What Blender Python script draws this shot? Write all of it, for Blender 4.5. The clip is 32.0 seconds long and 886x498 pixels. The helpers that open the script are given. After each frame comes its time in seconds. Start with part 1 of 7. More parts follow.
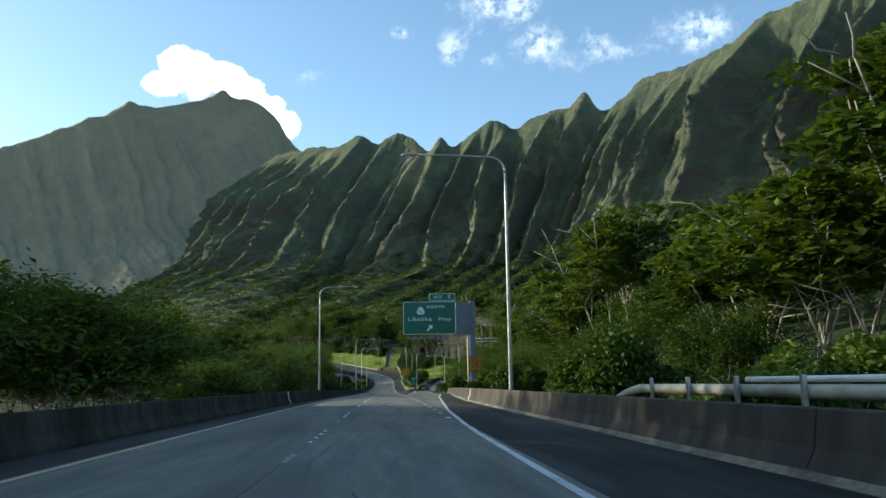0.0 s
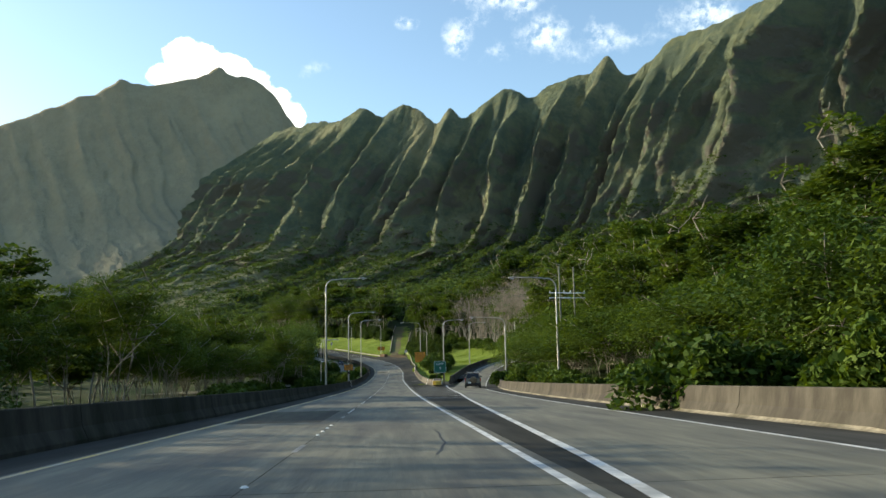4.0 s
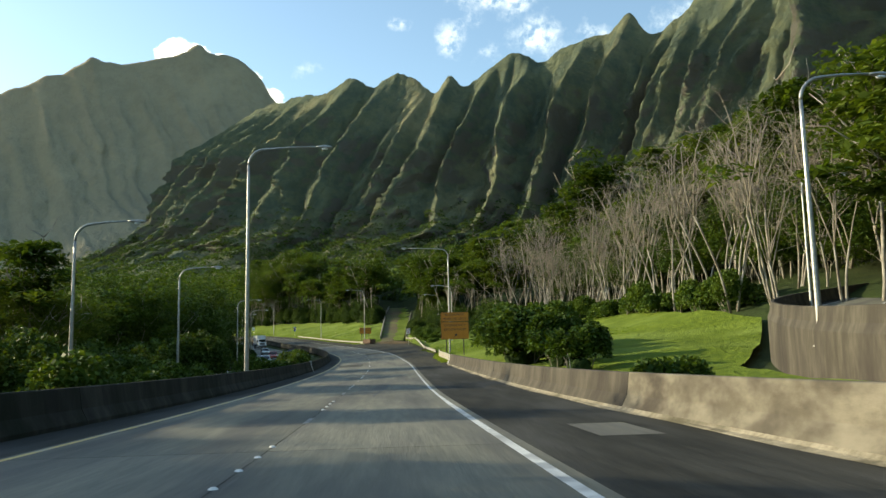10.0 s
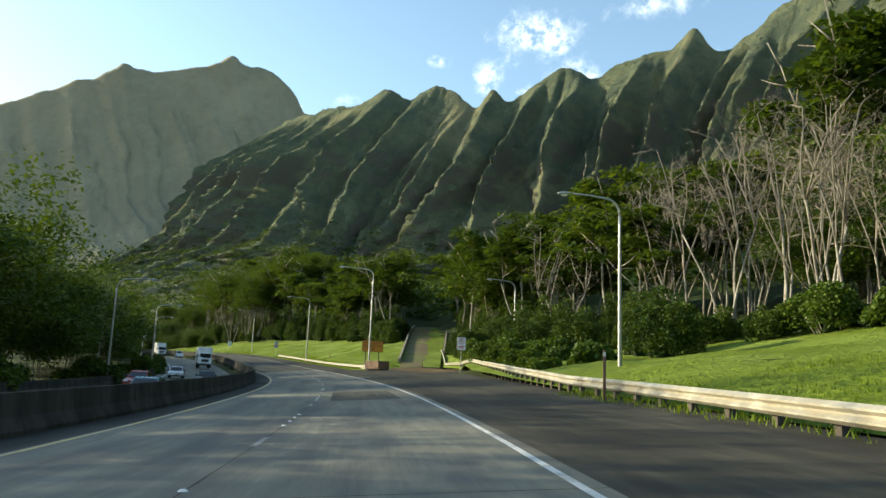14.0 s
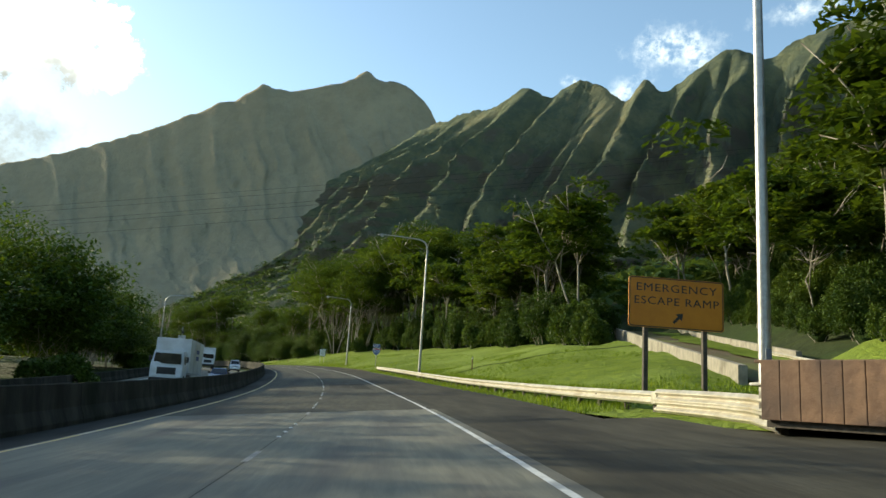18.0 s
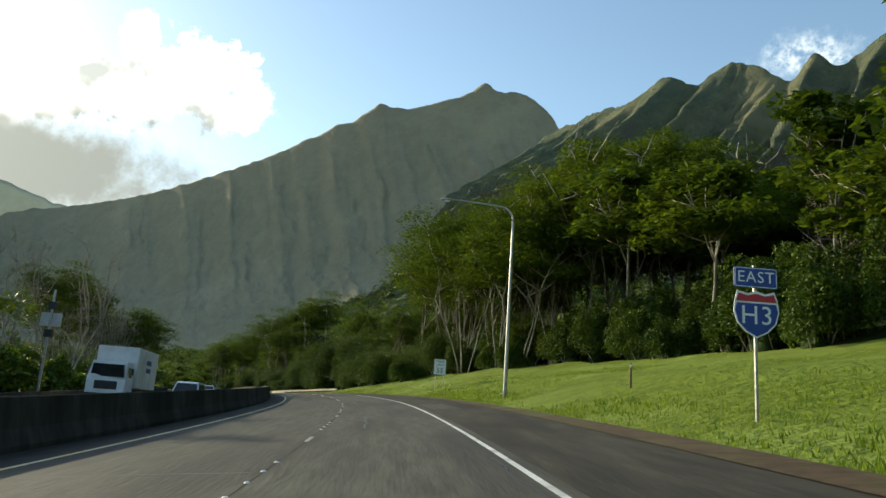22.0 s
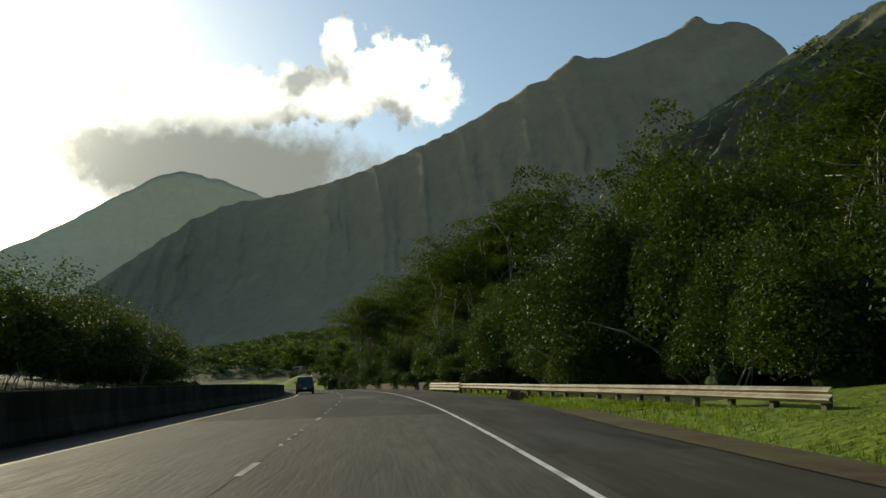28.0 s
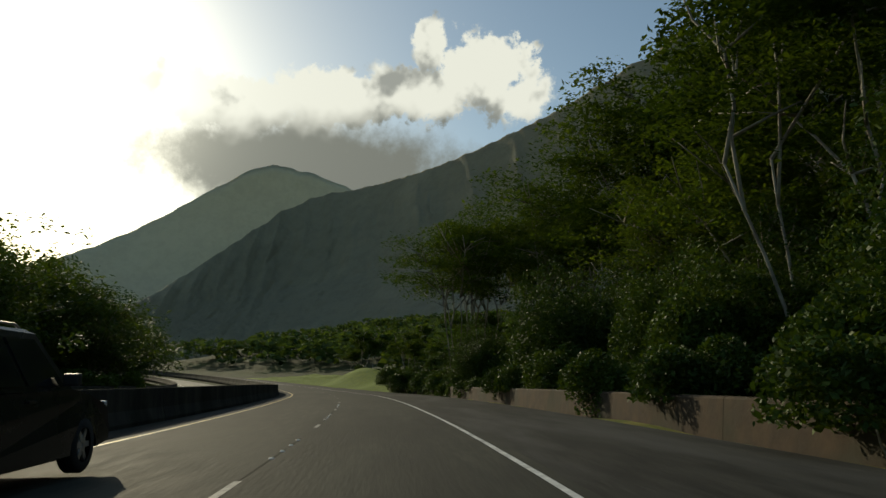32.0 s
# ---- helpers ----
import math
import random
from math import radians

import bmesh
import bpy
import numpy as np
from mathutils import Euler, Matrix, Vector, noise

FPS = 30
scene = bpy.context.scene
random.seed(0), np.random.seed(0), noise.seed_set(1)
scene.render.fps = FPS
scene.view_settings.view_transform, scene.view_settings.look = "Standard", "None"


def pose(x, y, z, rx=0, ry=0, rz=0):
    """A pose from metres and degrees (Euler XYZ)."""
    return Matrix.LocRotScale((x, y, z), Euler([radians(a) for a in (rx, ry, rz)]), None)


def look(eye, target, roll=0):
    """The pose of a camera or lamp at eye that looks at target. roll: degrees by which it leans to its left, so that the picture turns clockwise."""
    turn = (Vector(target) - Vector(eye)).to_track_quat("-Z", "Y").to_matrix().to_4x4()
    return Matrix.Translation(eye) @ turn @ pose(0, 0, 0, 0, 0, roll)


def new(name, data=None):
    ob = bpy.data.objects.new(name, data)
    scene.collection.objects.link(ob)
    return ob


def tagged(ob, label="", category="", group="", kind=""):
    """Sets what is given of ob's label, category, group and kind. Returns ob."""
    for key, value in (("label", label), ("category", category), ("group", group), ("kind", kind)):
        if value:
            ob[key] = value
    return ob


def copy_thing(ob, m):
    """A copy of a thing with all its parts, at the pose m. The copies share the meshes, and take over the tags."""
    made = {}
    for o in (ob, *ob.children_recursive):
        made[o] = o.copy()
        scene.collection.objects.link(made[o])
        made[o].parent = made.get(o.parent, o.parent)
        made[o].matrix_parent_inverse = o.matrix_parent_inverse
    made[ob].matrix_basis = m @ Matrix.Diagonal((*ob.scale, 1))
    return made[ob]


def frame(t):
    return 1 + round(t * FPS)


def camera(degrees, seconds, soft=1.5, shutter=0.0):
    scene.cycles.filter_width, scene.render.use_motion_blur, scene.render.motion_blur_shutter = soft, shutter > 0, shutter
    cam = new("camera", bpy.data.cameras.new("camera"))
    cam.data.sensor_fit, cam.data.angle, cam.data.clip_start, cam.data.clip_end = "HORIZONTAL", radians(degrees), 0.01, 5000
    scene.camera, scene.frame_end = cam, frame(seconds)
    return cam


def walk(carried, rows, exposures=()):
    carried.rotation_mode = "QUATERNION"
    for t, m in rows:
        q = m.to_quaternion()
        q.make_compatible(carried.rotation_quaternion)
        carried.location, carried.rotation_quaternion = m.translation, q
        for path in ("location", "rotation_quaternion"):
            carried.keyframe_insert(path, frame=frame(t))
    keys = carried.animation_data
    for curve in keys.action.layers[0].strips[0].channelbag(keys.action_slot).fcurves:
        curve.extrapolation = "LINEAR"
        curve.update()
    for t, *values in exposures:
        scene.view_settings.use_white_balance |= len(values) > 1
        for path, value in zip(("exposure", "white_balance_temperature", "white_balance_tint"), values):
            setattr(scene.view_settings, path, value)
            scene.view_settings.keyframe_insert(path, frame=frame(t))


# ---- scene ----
cam = camera(60.5, 32.0)
METRES, EYE = 700.0, 1.15
ROWS = [
    (0, -0.00008, -0.00000, 0.00005, 0.13, 7.99, 0.94),
    (0.5, -0.00141, 0.01836, -0.00059, 0.15, 7.82, 0.96),
    (1, -0.00269, 0.03636, -0.00120, 0.15, 7.76, 0.99),
    (1.5, -0.00394, 0.05404, -0.00181, 0.16, 7.70, 1.04),
    (2, -0.00519, 0.07146, -0.00245, 0.29, 7.47, 1.12),
    (2.5, -0.00644, 0.08867, -0.00312, 0.33, 7.27, 1.16),
    (3, -0.00771, 0.10564, -0.00382, 0.56, 7.48, 1.20),
    (3.5, -0.00897, 0.12218, -0.00452, 0.61, 7.43, 1.14),
    (5.5, -0.01371, 0.18331, -0.00720, 0.39, 7.12, 1.09),
    (6, -0.01492, 0.19910, -0.00788, 0.29, 7.12, 1.03),
    (6.5, -0.01610, 0.21500, -0.00852, 0.21, 7.17, 1.05),
    (7, -0.01724, 0.23105, -0.00915, 0.31, 7.14, 1.20),
    (7.5, -0.01836, 0.24716, -0.00977, 0.41, 7.09, 1.16),
    (8, -0.01947, 0.26323, -0.01037, 0.29, 7.18, 1.08),
    (8.5, -0.02060, 0.27912, -0.01090, 0.24, 7.19, 1.08),
    (9, -0.02172, 0.29475, -0.01139, 0.16, 7.14, 1.15),
    (9.5, -0.02285, 0.31019, -0.01184, 0.12, 7.05, 1.19),
    (10, -0.02398, 0.32564, -0.01226, 0.09, 7.39, 1.28),
    (10.5, -0.02514, 0.34131, -0.01260, 0.09, 7.72, 1.24),
    (11, -0.02632, 0.35731, -0.01284, 0.20, 8.30, 0.88),
    (11.5, -0.02744, 0.37360, -0.01296, 0.25, 8.64, 0.45),
    (12, -0.02852, 0.39000, -0.01297, 0.41, 9.05, -0.09),
    (12.5, -0.02966, 0.40628, -0.01291, 0.54, 9.35, -0.62),
    (13, -0.03093, 0.42220, -0.01280, 0.77, 9.54, -1.15),
    (13.5, -0.03237, 0.43758, -0.01266, 1.08, 9.83, -1.69),
    (14, -0.03386, 0.45250, -0.01246, 1.65, 10.07, -2.23),
    (14.5, -0.03551, 0.46740, -0.01222, 2.48, 9.96, -2.62),
    (16.5, -0.04440, 0.52397, -0.01124, 7.45, 10.35, -3.65),
    (17, -0.04772, 0.54007, -0.01095, 8.69, 10.64, -3.67),
    (17.5, -0.05166, 0.55698, -0.01062, 10.05, 10.88, -3.53),
    (18, -0.05608, 0.57366, -0.01023, 11.76, 11.23, -3.49),
    (18.5, -0.06091, 0.58976, -0.00982, 12.91, 11.21, -3.70),
    (19, -0.06607, 0.60546, -0.00937, 14.26, 11.43, -3.74),
    (19.5, -0.07147, 0.62089, -0.00888, 15.30, 11.47, -3.85),
    (20, -0.07706, 0.63615, -0.00833, 16.44, 11.81, -3.98),
    (20.5, -0.08282, 0.65131, -0.007677, 17.25, 12.05, -3.95),
    (21, -0.08884, 0.66643, -0.006943, 18.46, 12.32, -4.18),
    (21.5, -0.09516, 0.68159, -0.006142, 19.61, 12.29, -4.18),
    (22, -0.10181, 0.69679, -0.005346, 21.04, 12.62, -3.8),
    (22.5, -0.10876, 0.71194, -0.004615, 22.21, 12.46, -4.1),
    (23, -0.11589, 0.72691, -0.003928, 23.73, 12.12, -4.32),
    (23.5, -0.12321, 0.7415, -0.003302, 25.1, 12.03, -4.37),
    (24, -0.13077, 0.75568, -0.002731, 26.81, 11.78, -4.46),
    (24.5, -0.13866, 0.76942, -0.00222, 28.29, 11.63, -4.56),
    (25, -0.1468, 0.78268, -0.001763, 29.73, 11.25, -4.54),
    (25.5, -0.15504, 0.79536, -0.001366, 30.81, 10.93, -4.45),
    (26, -0.16334, 0.80749, -0.001, 32.17, 10.8, -3.65),
    (26.5, -0.17182, 0.81932, -0.00067, 33.51, 10.72, -3.17),
    (28.5, -0.20692, 0.86319, 0.000229, 37.07, 10.19, -3.43),
    (29, -0.21602, 0.87363, 0.000343, 37.78, 10.28, -3.6),
    (29.5, -0.22513, 0.8839, 0.000402, 38.51, 10.22, -3.82),
    (30, -0.23418, 0.89392, 0.000444, 39.29, 10.11, -4.08),
    (30.5, -0.24318, 0.90364, 0.00044, 40.22, 9.94, -4.33),
    (31, -0.2522, 0.9131, 0.000346, 41.17, 9.74, -4.33),
    (31.5, -0.2613, 0.92234, 0.000261, 42.03, 9.88, -4.52),
    (32, -0.27053, 0.93137, 0.000144, 43, 9.59, -4.57),
]
walk(cam, [(t, pose(METRES * x, METRES * y, EYE + METRES * z, 90 + pitch, roll, yaw)) for t, x, y, z, yaw, pitch, roll in ROWS],
     exposures=[(0.0, 0.8, 6200, 1), (3.0, 0.95, 6700, 3), (7.0, 1.15, 7300, 3), (11.0, 1.05, 7200, 0), (14.0, 1.25, 7200, 0), (17.0, 1.0, 7100, 0), (20.0, 1.05, 7100, 0), (23.0, 0.75, 7200, 1), (24.0, 0.6, 7250, 1), (25.0, 0.0, 7350, 1), (26.0, 0.3, 7600, 0), (29.0, -0.12, 7250, 0), (32.0, -0.5, 7350, 0)])

# ---- sky, sun ----
SUN_AZ, SUN_EL = 74.0, 17.8  # degrees to the left of the road's first heading, and above the horizon
sun_way = Vector((-math.sin(radians(SUN_AZ)) * math.cos(radians(SUN_EL)), math.cos(radians(SUN_AZ)) * math.cos(radians(SUN_EL)), math.sin(radians(SUN_EL))))
sun = new("sun", bpy.data.lights.new("sun", "SUN"))
sun.data.energy, sun.data.angle, sun.data.color = 3.4, radians(0.6), (1.0, 0.88, 0.7)
sun.matrix_world = look(sun_way * 100, (0, 0, 0))


class Nodes:
    """Short-hand for building node trees."""

    def __init__(self, tree):
        self.t = tree

    def add(self, kind, **sets):
        n = self.t.nodes.new(kind)
        for k, v in sets.items():
            setattr(n, k, v)
        return n

    def link(self, a, b):
        self.t.links.new(a, b)

    def put(self, socket, v):
        if isinstance(v, bpy.types.NodeSocket):
            self.t.links.new(v, socket)
        else:
            socket.default_value = v

    def math(self, op, a, b=0.0, c=0.0, clamp=False):
        n = self.add("ShaderNodeMath", operation=op, use_clamp=clamp)
        for i, v in enumerate((a, b, c)):
            self.put(n.inputs[i], v)
        return n.outputs[0]

    def mix(self, f, a, b, blend="MIX"):
        n = self.add("ShaderNodeMix", data_type="RGBA", blend_type=blend)
        self.put(n.inputs[0], f)
        for s, v in ((n.inputs[6], a), (n.inputs[7], b)):
            self.put(s, (*v, 1) if isinstance(v, tuple) and len(v) == 3 else v)
        return n.outputs[2]

    def noise(self, vec, scale, detail=4.0, rough=0.55):
        n = self.add("ShaderNodeTexNoise")
        if vec is not None:
            self.link(vec, n.inputs["Vector"])
        n.inputs["Scale"].default_value, n.inputs["Detail"].default_value, n.inputs["Roughness"].default_value = scale, detail, rough
        return n.outputs["Fac"]

    def span(self, v, a, b, c=0.0, d=1.0, smooth=True):
        n = self.add("ShaderNodeMapRange", interpolation_type="SMOOTHSTEP" if smooth else "LINEAR")
        for i, x in enumerate((v, a, b, c, d)):
            self.put(n.inputs[i], x)
        return n.outputs[0]


world = bpy.data.worlds.new("sky")
scene.world = world
world.use_nodes = True
N = Nodes(world.node_tree)
back = world.node_tree.nodes["Background"]
sky = N.add("ShaderNodeTexSky", sky_type="NISHITA", sun_disc=False)
sky.sun_elevation, sky.sun_rotation, sky.air_density, sky.dust_density, sky.ozone_density = radians(SUN_EL), -radians(SUN_AZ), 1.0, 0.6, 2.0
vec = N.add("ShaderNodeTexCoord").outputs["Generated"]
sep = N.add("ShaderNodeSeparateXYZ")
N.link(vec, sep.inputs[0])
az = N.math("MULTIPLY", N.math("ARCTAN2", N.math("MULTIPLY", sep.outputs[0], -1.0), sep.outputs[1]), 180 / math.pi)
el = N.math("MULTIPLY", N.math("ARCSINE", sep.outputs[2]), 180 / math.pi)
puff = N.noise(vec, 26.0, 8.0, 0.62)
curl = N.noise(vec, 60.0, 6.0, 0.65)
soft = N.noise(vec, 15.0, 3.0, 0.5)


def blob(a, e, w, h, edge, wild):
    """A cloud round one direction, with a ragged outline: its cover, 0 to 1."""
    da = N.math("DIVIDE", N.math("SUBTRACT", az, a), w)
    de = N.math("DIVIDE", N.math("SUBTRACT", el, e), h)
    d = N.math("SQRT", N.math("ADD", N.math("MULTIPLY", da, da), N.math("MULTIPLY", de, de)))
    d = N.math("ADD", d, N.math("MULTIPLY", N.math("SUBTRACT", puff, 0.5), wild))
    d = N.math("ADD", d, N.math("MULTIPLY", N.math("SUBTRACT", curl, 0.5), wild * 0.4))
    return N.span(d, 1.0, 1.0 - edge)


clouds = sky.outputs[0]
WHITE = (7.6, 7.7, 7.8)
GREY = (1.75, 1.86, 1.88)
# thin wisps high over the ridge
for a, e, w, h in ((-5.0, 26.0, 4.0, 2.2), (-7.8, 22.6, 2.6, 2.2), (-11.8, 21.9, 2.4, 1.3), (-1.0, 22.6, 1.5, 1.7), (-4.0, 21.8, 1.4, 1.0), (-19.5, 22.6, 4.0, 1.8), (10.6, 20.6, 1.3, 0.7), (3.0, 24.0, 1.0, 0.6), (-14.0, 27.5, 4.0, 1.2)):
    clouds = N.mix(N.math("MULTIPLY", N.math("MULTIPLY", blob(a, e, w, h, 1.0, 3.0), N.span(curl, 0.36, 0.66)), 0.85), clouds, (4.8, 5.2, 5.7))
# the cumulus behind the peak
for a, e, w, h in ((18.6, 20.2, 2.3, 1.6), (19.9, 20.9, 1.5, 1.2), (16.6, 20.1, 2.0, 1.3), (14.7, 19.0, 1.7, 1.4), (13.2, 17.9, 1.5, 1.3), (11.9, 17.2, 1.2, 1.1), (20.9, 19.3, 1.5, 1.0)):
    clouds = N.mix(blob(a, e, w, h, 0.2, 1.1), clouds, WHITE)
# the large bank below the sun, white above and grey beneath
tilt = N.math("MULTIPLY", N.math("MAXIMUM", N.math("SUBTRACT", az, 50.0), 0.0), 0.17)
base = N.span(N.math("ADD", N.math("ADD", el, tilt), N.math("MULTIPLY", N.math("SUBTRACT", soft, 0.5), 6.0)), 17.0, 20.6)
fold = N.mix(N.span(N.math("ADD", soft, N.math("MULTIPLY", N.math("SUBTRACT", puff, 0.5), 0.25)), 0.50, 0.36), WHITE, (3.0, 3.15, 3.3))
bank = N.mix(base, GREY, fold)
for a, e, w, h, edge, wild in ((55.0, 14.6, 19.0, 5.2, 0.6, 0.7), (62.0, 18.3, 10.0, 2.6, 0.3, 1.5), (53.5, 19.9, 6.0, 2.5, 0.26, 1.6), (47.0, 20.8, 5.0, 2.4, 0.26, 1.7), (46.2, 24.2, 1.7, 2.2, 0.26, 1.7), (41.6, 22.8, 4.4, 3.5, 0.24, 1.8), (38.4, 21.2, 2.6, 2.4, 0.4, 1.8), (50.0, 22.4, 1.3, 0.9, 0.9, 2.6)):
    clouds = N.mix(blob(a, e, w, h, edge, wild), clouds, bank)
# the glare round the sun
dot = N.add("ShaderNodeVectorMath", operation="DOT_PRODUCT")
N.link(vec, dot.inputs[0])
dot.inputs[1].default_value = sun_way
glow = N.math("POWER", N.math("MAXIMUM", dot.outputs["Value"], 0.0), 26.0)
core = N.math("POWER", N.math("MAXIMUM", dot.outputs["Value"], 0.0), 130.0)
veil = N.math("ADD", N.math("MULTIPLY", glow, 1.5), N.math("MULTIPLY", core, 16.0))
clouds = N.mix(1.0, clouds, N.mix(1.0, (1.0, 0.97, 0.9), veil, "MULTIPLY"), "ADD")
N.link(clouds, back.inputs["Color"])
back.inputs["Strength"].default_value = 0.15

# ---- materials ----


def mat(name, low, high, scale=1.0, rough=0.8, bump=0.2, metal=0.0, stain=None, stain_scale=0.15, spread=0.0, bump_scale=None, uv=False, stretch=(1, 1, 1), leaf=0.0, spec=0.5, bump_dist=0.05):
    """Two shades mixed by fine noise, a coarse stain over them, fine relief. spread: how much objects and loose pieces differ."""
    m = bpy.data.materials.new(name)
    m.use_nodes = True
    n = Nodes(m.node_tree)
    b = m.node_tree.nodes["Principled BSDF"]
    co = n.add("ShaderNodeTexCoord").outputs["UV" if uv else "Object"]
    mp = n.add("ShaderNodeMapping")
    mp.inputs["Scale"].default_value = stretch
    n.link(co, mp.inputs["Vector"])
    fine = n.noise(mp.outputs[0], scale, 5.0, 0.6)
    col = n.mix(n.span(fine, 0.3, 0.7), low, high)
    if stain:
        col = n.mix(n.span(n.noise(mp.outputs[0], stain_scale, 4.0, 0.6), 0.42, 0.68), col, stain)
    if spread:
        rnd = n.add("ShaderNodeNewGeometry").outputs["Random Per Island"]
        obj = n.add("ShaderNodeObjectInfo").outputs["Random"]
        v = n.math("ADD", n.math("MULTIPLY", n.math("SUBTRACT", rnd, 0.5), spread), n.math("MULTIPLY", n.math("SUBTRACT", obj, 0.5), spread * 0.8))
        hsv = n.add("ShaderNodeHueSaturation")
        n.put(hsv.inputs["Value"], n.math("ADD", v, 1.0))
        n.put(hsv.inputs["Hue"], n.math("ADD", n.math("MULTIPLY", v, -0.04), 0.5))
        n.link(col, hsv.inputs["Color"])
        col = hsv.outputs[0]
    n.link(col, b.inputs["Base Color"])
    b.inputs["Metallic"].default_value = metal
    b.inputs["Specular IOR Level"].default_value = spec
    n.put(b.inputs["Roughness"], n.span(fine, 0.2, 0.8, max(0.02, rough - 0.08), min(1.0, rough + 0.08)))
    if bump:
        bp = n.add("ShaderNodeBump")
        bp.inputs["Strength"].default_value, bp.inputs["Distance"].default_value = bump, bump_dist
        n.link(n.noise(mp.outputs[0], bump_scale or scale * 3, 5.0, 0.6), bp.inputs["Height"])
        n.link(bp.outputs[0], b.inputs["Normal"])
    if leaf:
        tr = n.add("ShaderNodeBsdfTranslucent")
        n.link(n.mix(1.0, col, (1.4, 1.35, 0.45), "MULTIPLY"), tr.inputs["Color"])
        mx = n.add("ShaderNodeMixShader")
        mx.inputs[0].default_value = leaf
        n.link(b.outputs[0], mx.inputs[1])
        n.link(tr.outputs[0], mx.inputs[2])
        n.link(mx.outputs[0], m.node_tree.nodes["Material Output"].inputs["Surface"])
    return m


CONCRETE = mat("road_concrete", (0.140, 0.137, 0.108), (0.208, 0.202, 0.158), 3.0, 0.75, 0.25, uv=True, stretch=(1.6, 0.16, 1), stain=(0.105, 0.102, 0.09), stain_scale=0.5, spread=0.22, spec=0.15)
ASPHALT = mat("asphalt", (0.029, 0.029, 0.025), (0.053, 0.052, 0.045), 2.0, 0.8, 0.3, uv=True, stretch=(1.4, 0.2, 1), stain=(0.075, 0.074, 0.067), stain_scale=0.35, spec=0.05)
WARM_ASPHALT = mat("sun_bleached_asphalt", (0.048, 0.045, 0.035), (0.082, 0.077, 0.060), 2.0, 0.8, 0.3, uv=True, stretch=(1.4, 0.2, 1), stain=(0.040, 0.038, 0.032), stain_scale=0.4, spec=0.06)
WORN_ASPHALT = mat("worn_asphalt", (0.060, 0.059, 0.047), (0.106, 0.104, 0.083), 3.0, 0.8, 0.3, uv=True, stretch=(1.6, 0.16, 1), stain=(0.055, 0.054, 0.048), stain_scale=0.4, spread=0.2, spec=0.08)
SMOOTH_ASPHALT = mat("smooth_asphalt", (0.040, 0.041, 0.033), (0.072, 0.073, 0.058), 3.0, 0.8, 0.2, uv=True, stretch=(1.6, 0.16, 1), stain=(0.04, 0.04, 0.034), stain_scale=0.3, spread=0.2, spec=0.05)
WORN_PAINT = mat("worn_lane_paint", (0.17, 0.167, 0.152), (0.36, 0.355, 0.325), 9.0, 0.7, 0.15, stain=(0.2, 0.2, 0.18), stain_scale=2.5)
PAINT = mat("line_paint", (0.55, 0.55, 0.52), (0.75, 0.75, 0.71), 5.0, 0.6, 0.15, stain=(0.36, 0.36, 0.34), stain_scale=1.2)
YELLOW_LINE = mat("yellow_line_paint", (0.55, 0.38, 0.10), (0.68, 0.50, 0.17), 5.0, 0.6, 0.15, stain=(0.4, 0.36, 0.25), stain_scale=0.9)
BARRIER = mat("weathered_concrete", (0.115, 0.100, 0.072), (0.225, 0.200, 0.150), 2.2, 0.88, 0.35, stain=(0.062, 0.052, 0.040), stain_scale=0.8, stretch=(0.5, 0.5, 1.1), spread=0.16, spec=0.15)
DARK_BARRIER = mat("dark_stained_concrete", (0.055, 0.048, 0.036), (0.112, 0.10, 0.077), 1.6, 0.88, 0.35, stain=(0.05, 0.043, 0.035), stain_scale=0.55, stretch=(1, 1, 0.35), spread=0.16, spec=0.15)
# Stained concrete darkened all over to stand for the barrier's shaded face.
SHADED_BARRIER = mat("mossy_concrete", (0.034, 0.032, 0.026), (0.076, 0.070, 0.055), 1.6, 0.9, 0.35, stain=(0.025, 0.028, 0.018), stain_scale=0.5, stretch=(1, 1, 0.35), spread=0.2, spec=0.06)
WHITE_PATCH = mat("white_reflective_paint", (0.68, 0.66, 0.6), (0.85, 0.83, 0.77), 4.0, 0.55, 0.1)
STEEL = mat("galvanised_steel", (0.30, 0.295, 0.27), (0.46, 0.45, 0.42), 6.0, 0.42, 0.05, metal=0.75, stain=(0.36, 0.34, 0.3), stain_scale=0.8)
OLD_RAIL = mat("dull_guardrail_steel", (0.17, 0.15, 0.10), (0.30, 0.27, 0.19), 3.0, 0.55, 0.08, metal=0.3, stain=(0.16, 0.12, 0.07), stain_scale=0.6)
RAIL = mat("weathered_guardrail_steel", (0.36, 0.335, 0.26), (0.54, 0.505, 0.41), 3.0, 0.5, 0.08, metal=0.35, stain=(0.36, 0.31, 0.22), stain_scale=0.7)
POSTWOOD = mat("dark_timber_post", (0.05, 0.042, 0.032), (0.11, 0.09, 0.07), 8.0, 0.9, 0.3)
GREYBOX = mat("grey_louvred_metal", (0.16, 0.18, 0.21), (0.22, 0.24, 0.27), 3.0, 0.55, 0.05, metal=0.3)
GREEN_SIGN = mat("green_sign_sheet", (0.0, 0.10, 0.062), (0.004, 0.125, 0.078), 1.5, 0.45, 0.02)
YELLOW_SIGN = mat("amber_sign_sheet", (0.50, 0.172, 0.006), (0.58, 0.215, 0.010), 2.0, 0.45, 0.02)
BLUE_SIGN = mat("blue_sign_sheet", (0.012, 0.045, 0.22), (0.02, 0.06, 0.28), 2.0, 0.45, 0.02)
RED_SIGN = mat("red_sign_sheet", (0.4, 0.02, 0.03), (0.5, 0.03, 0.04), 2.0, 0.45, 0.02)
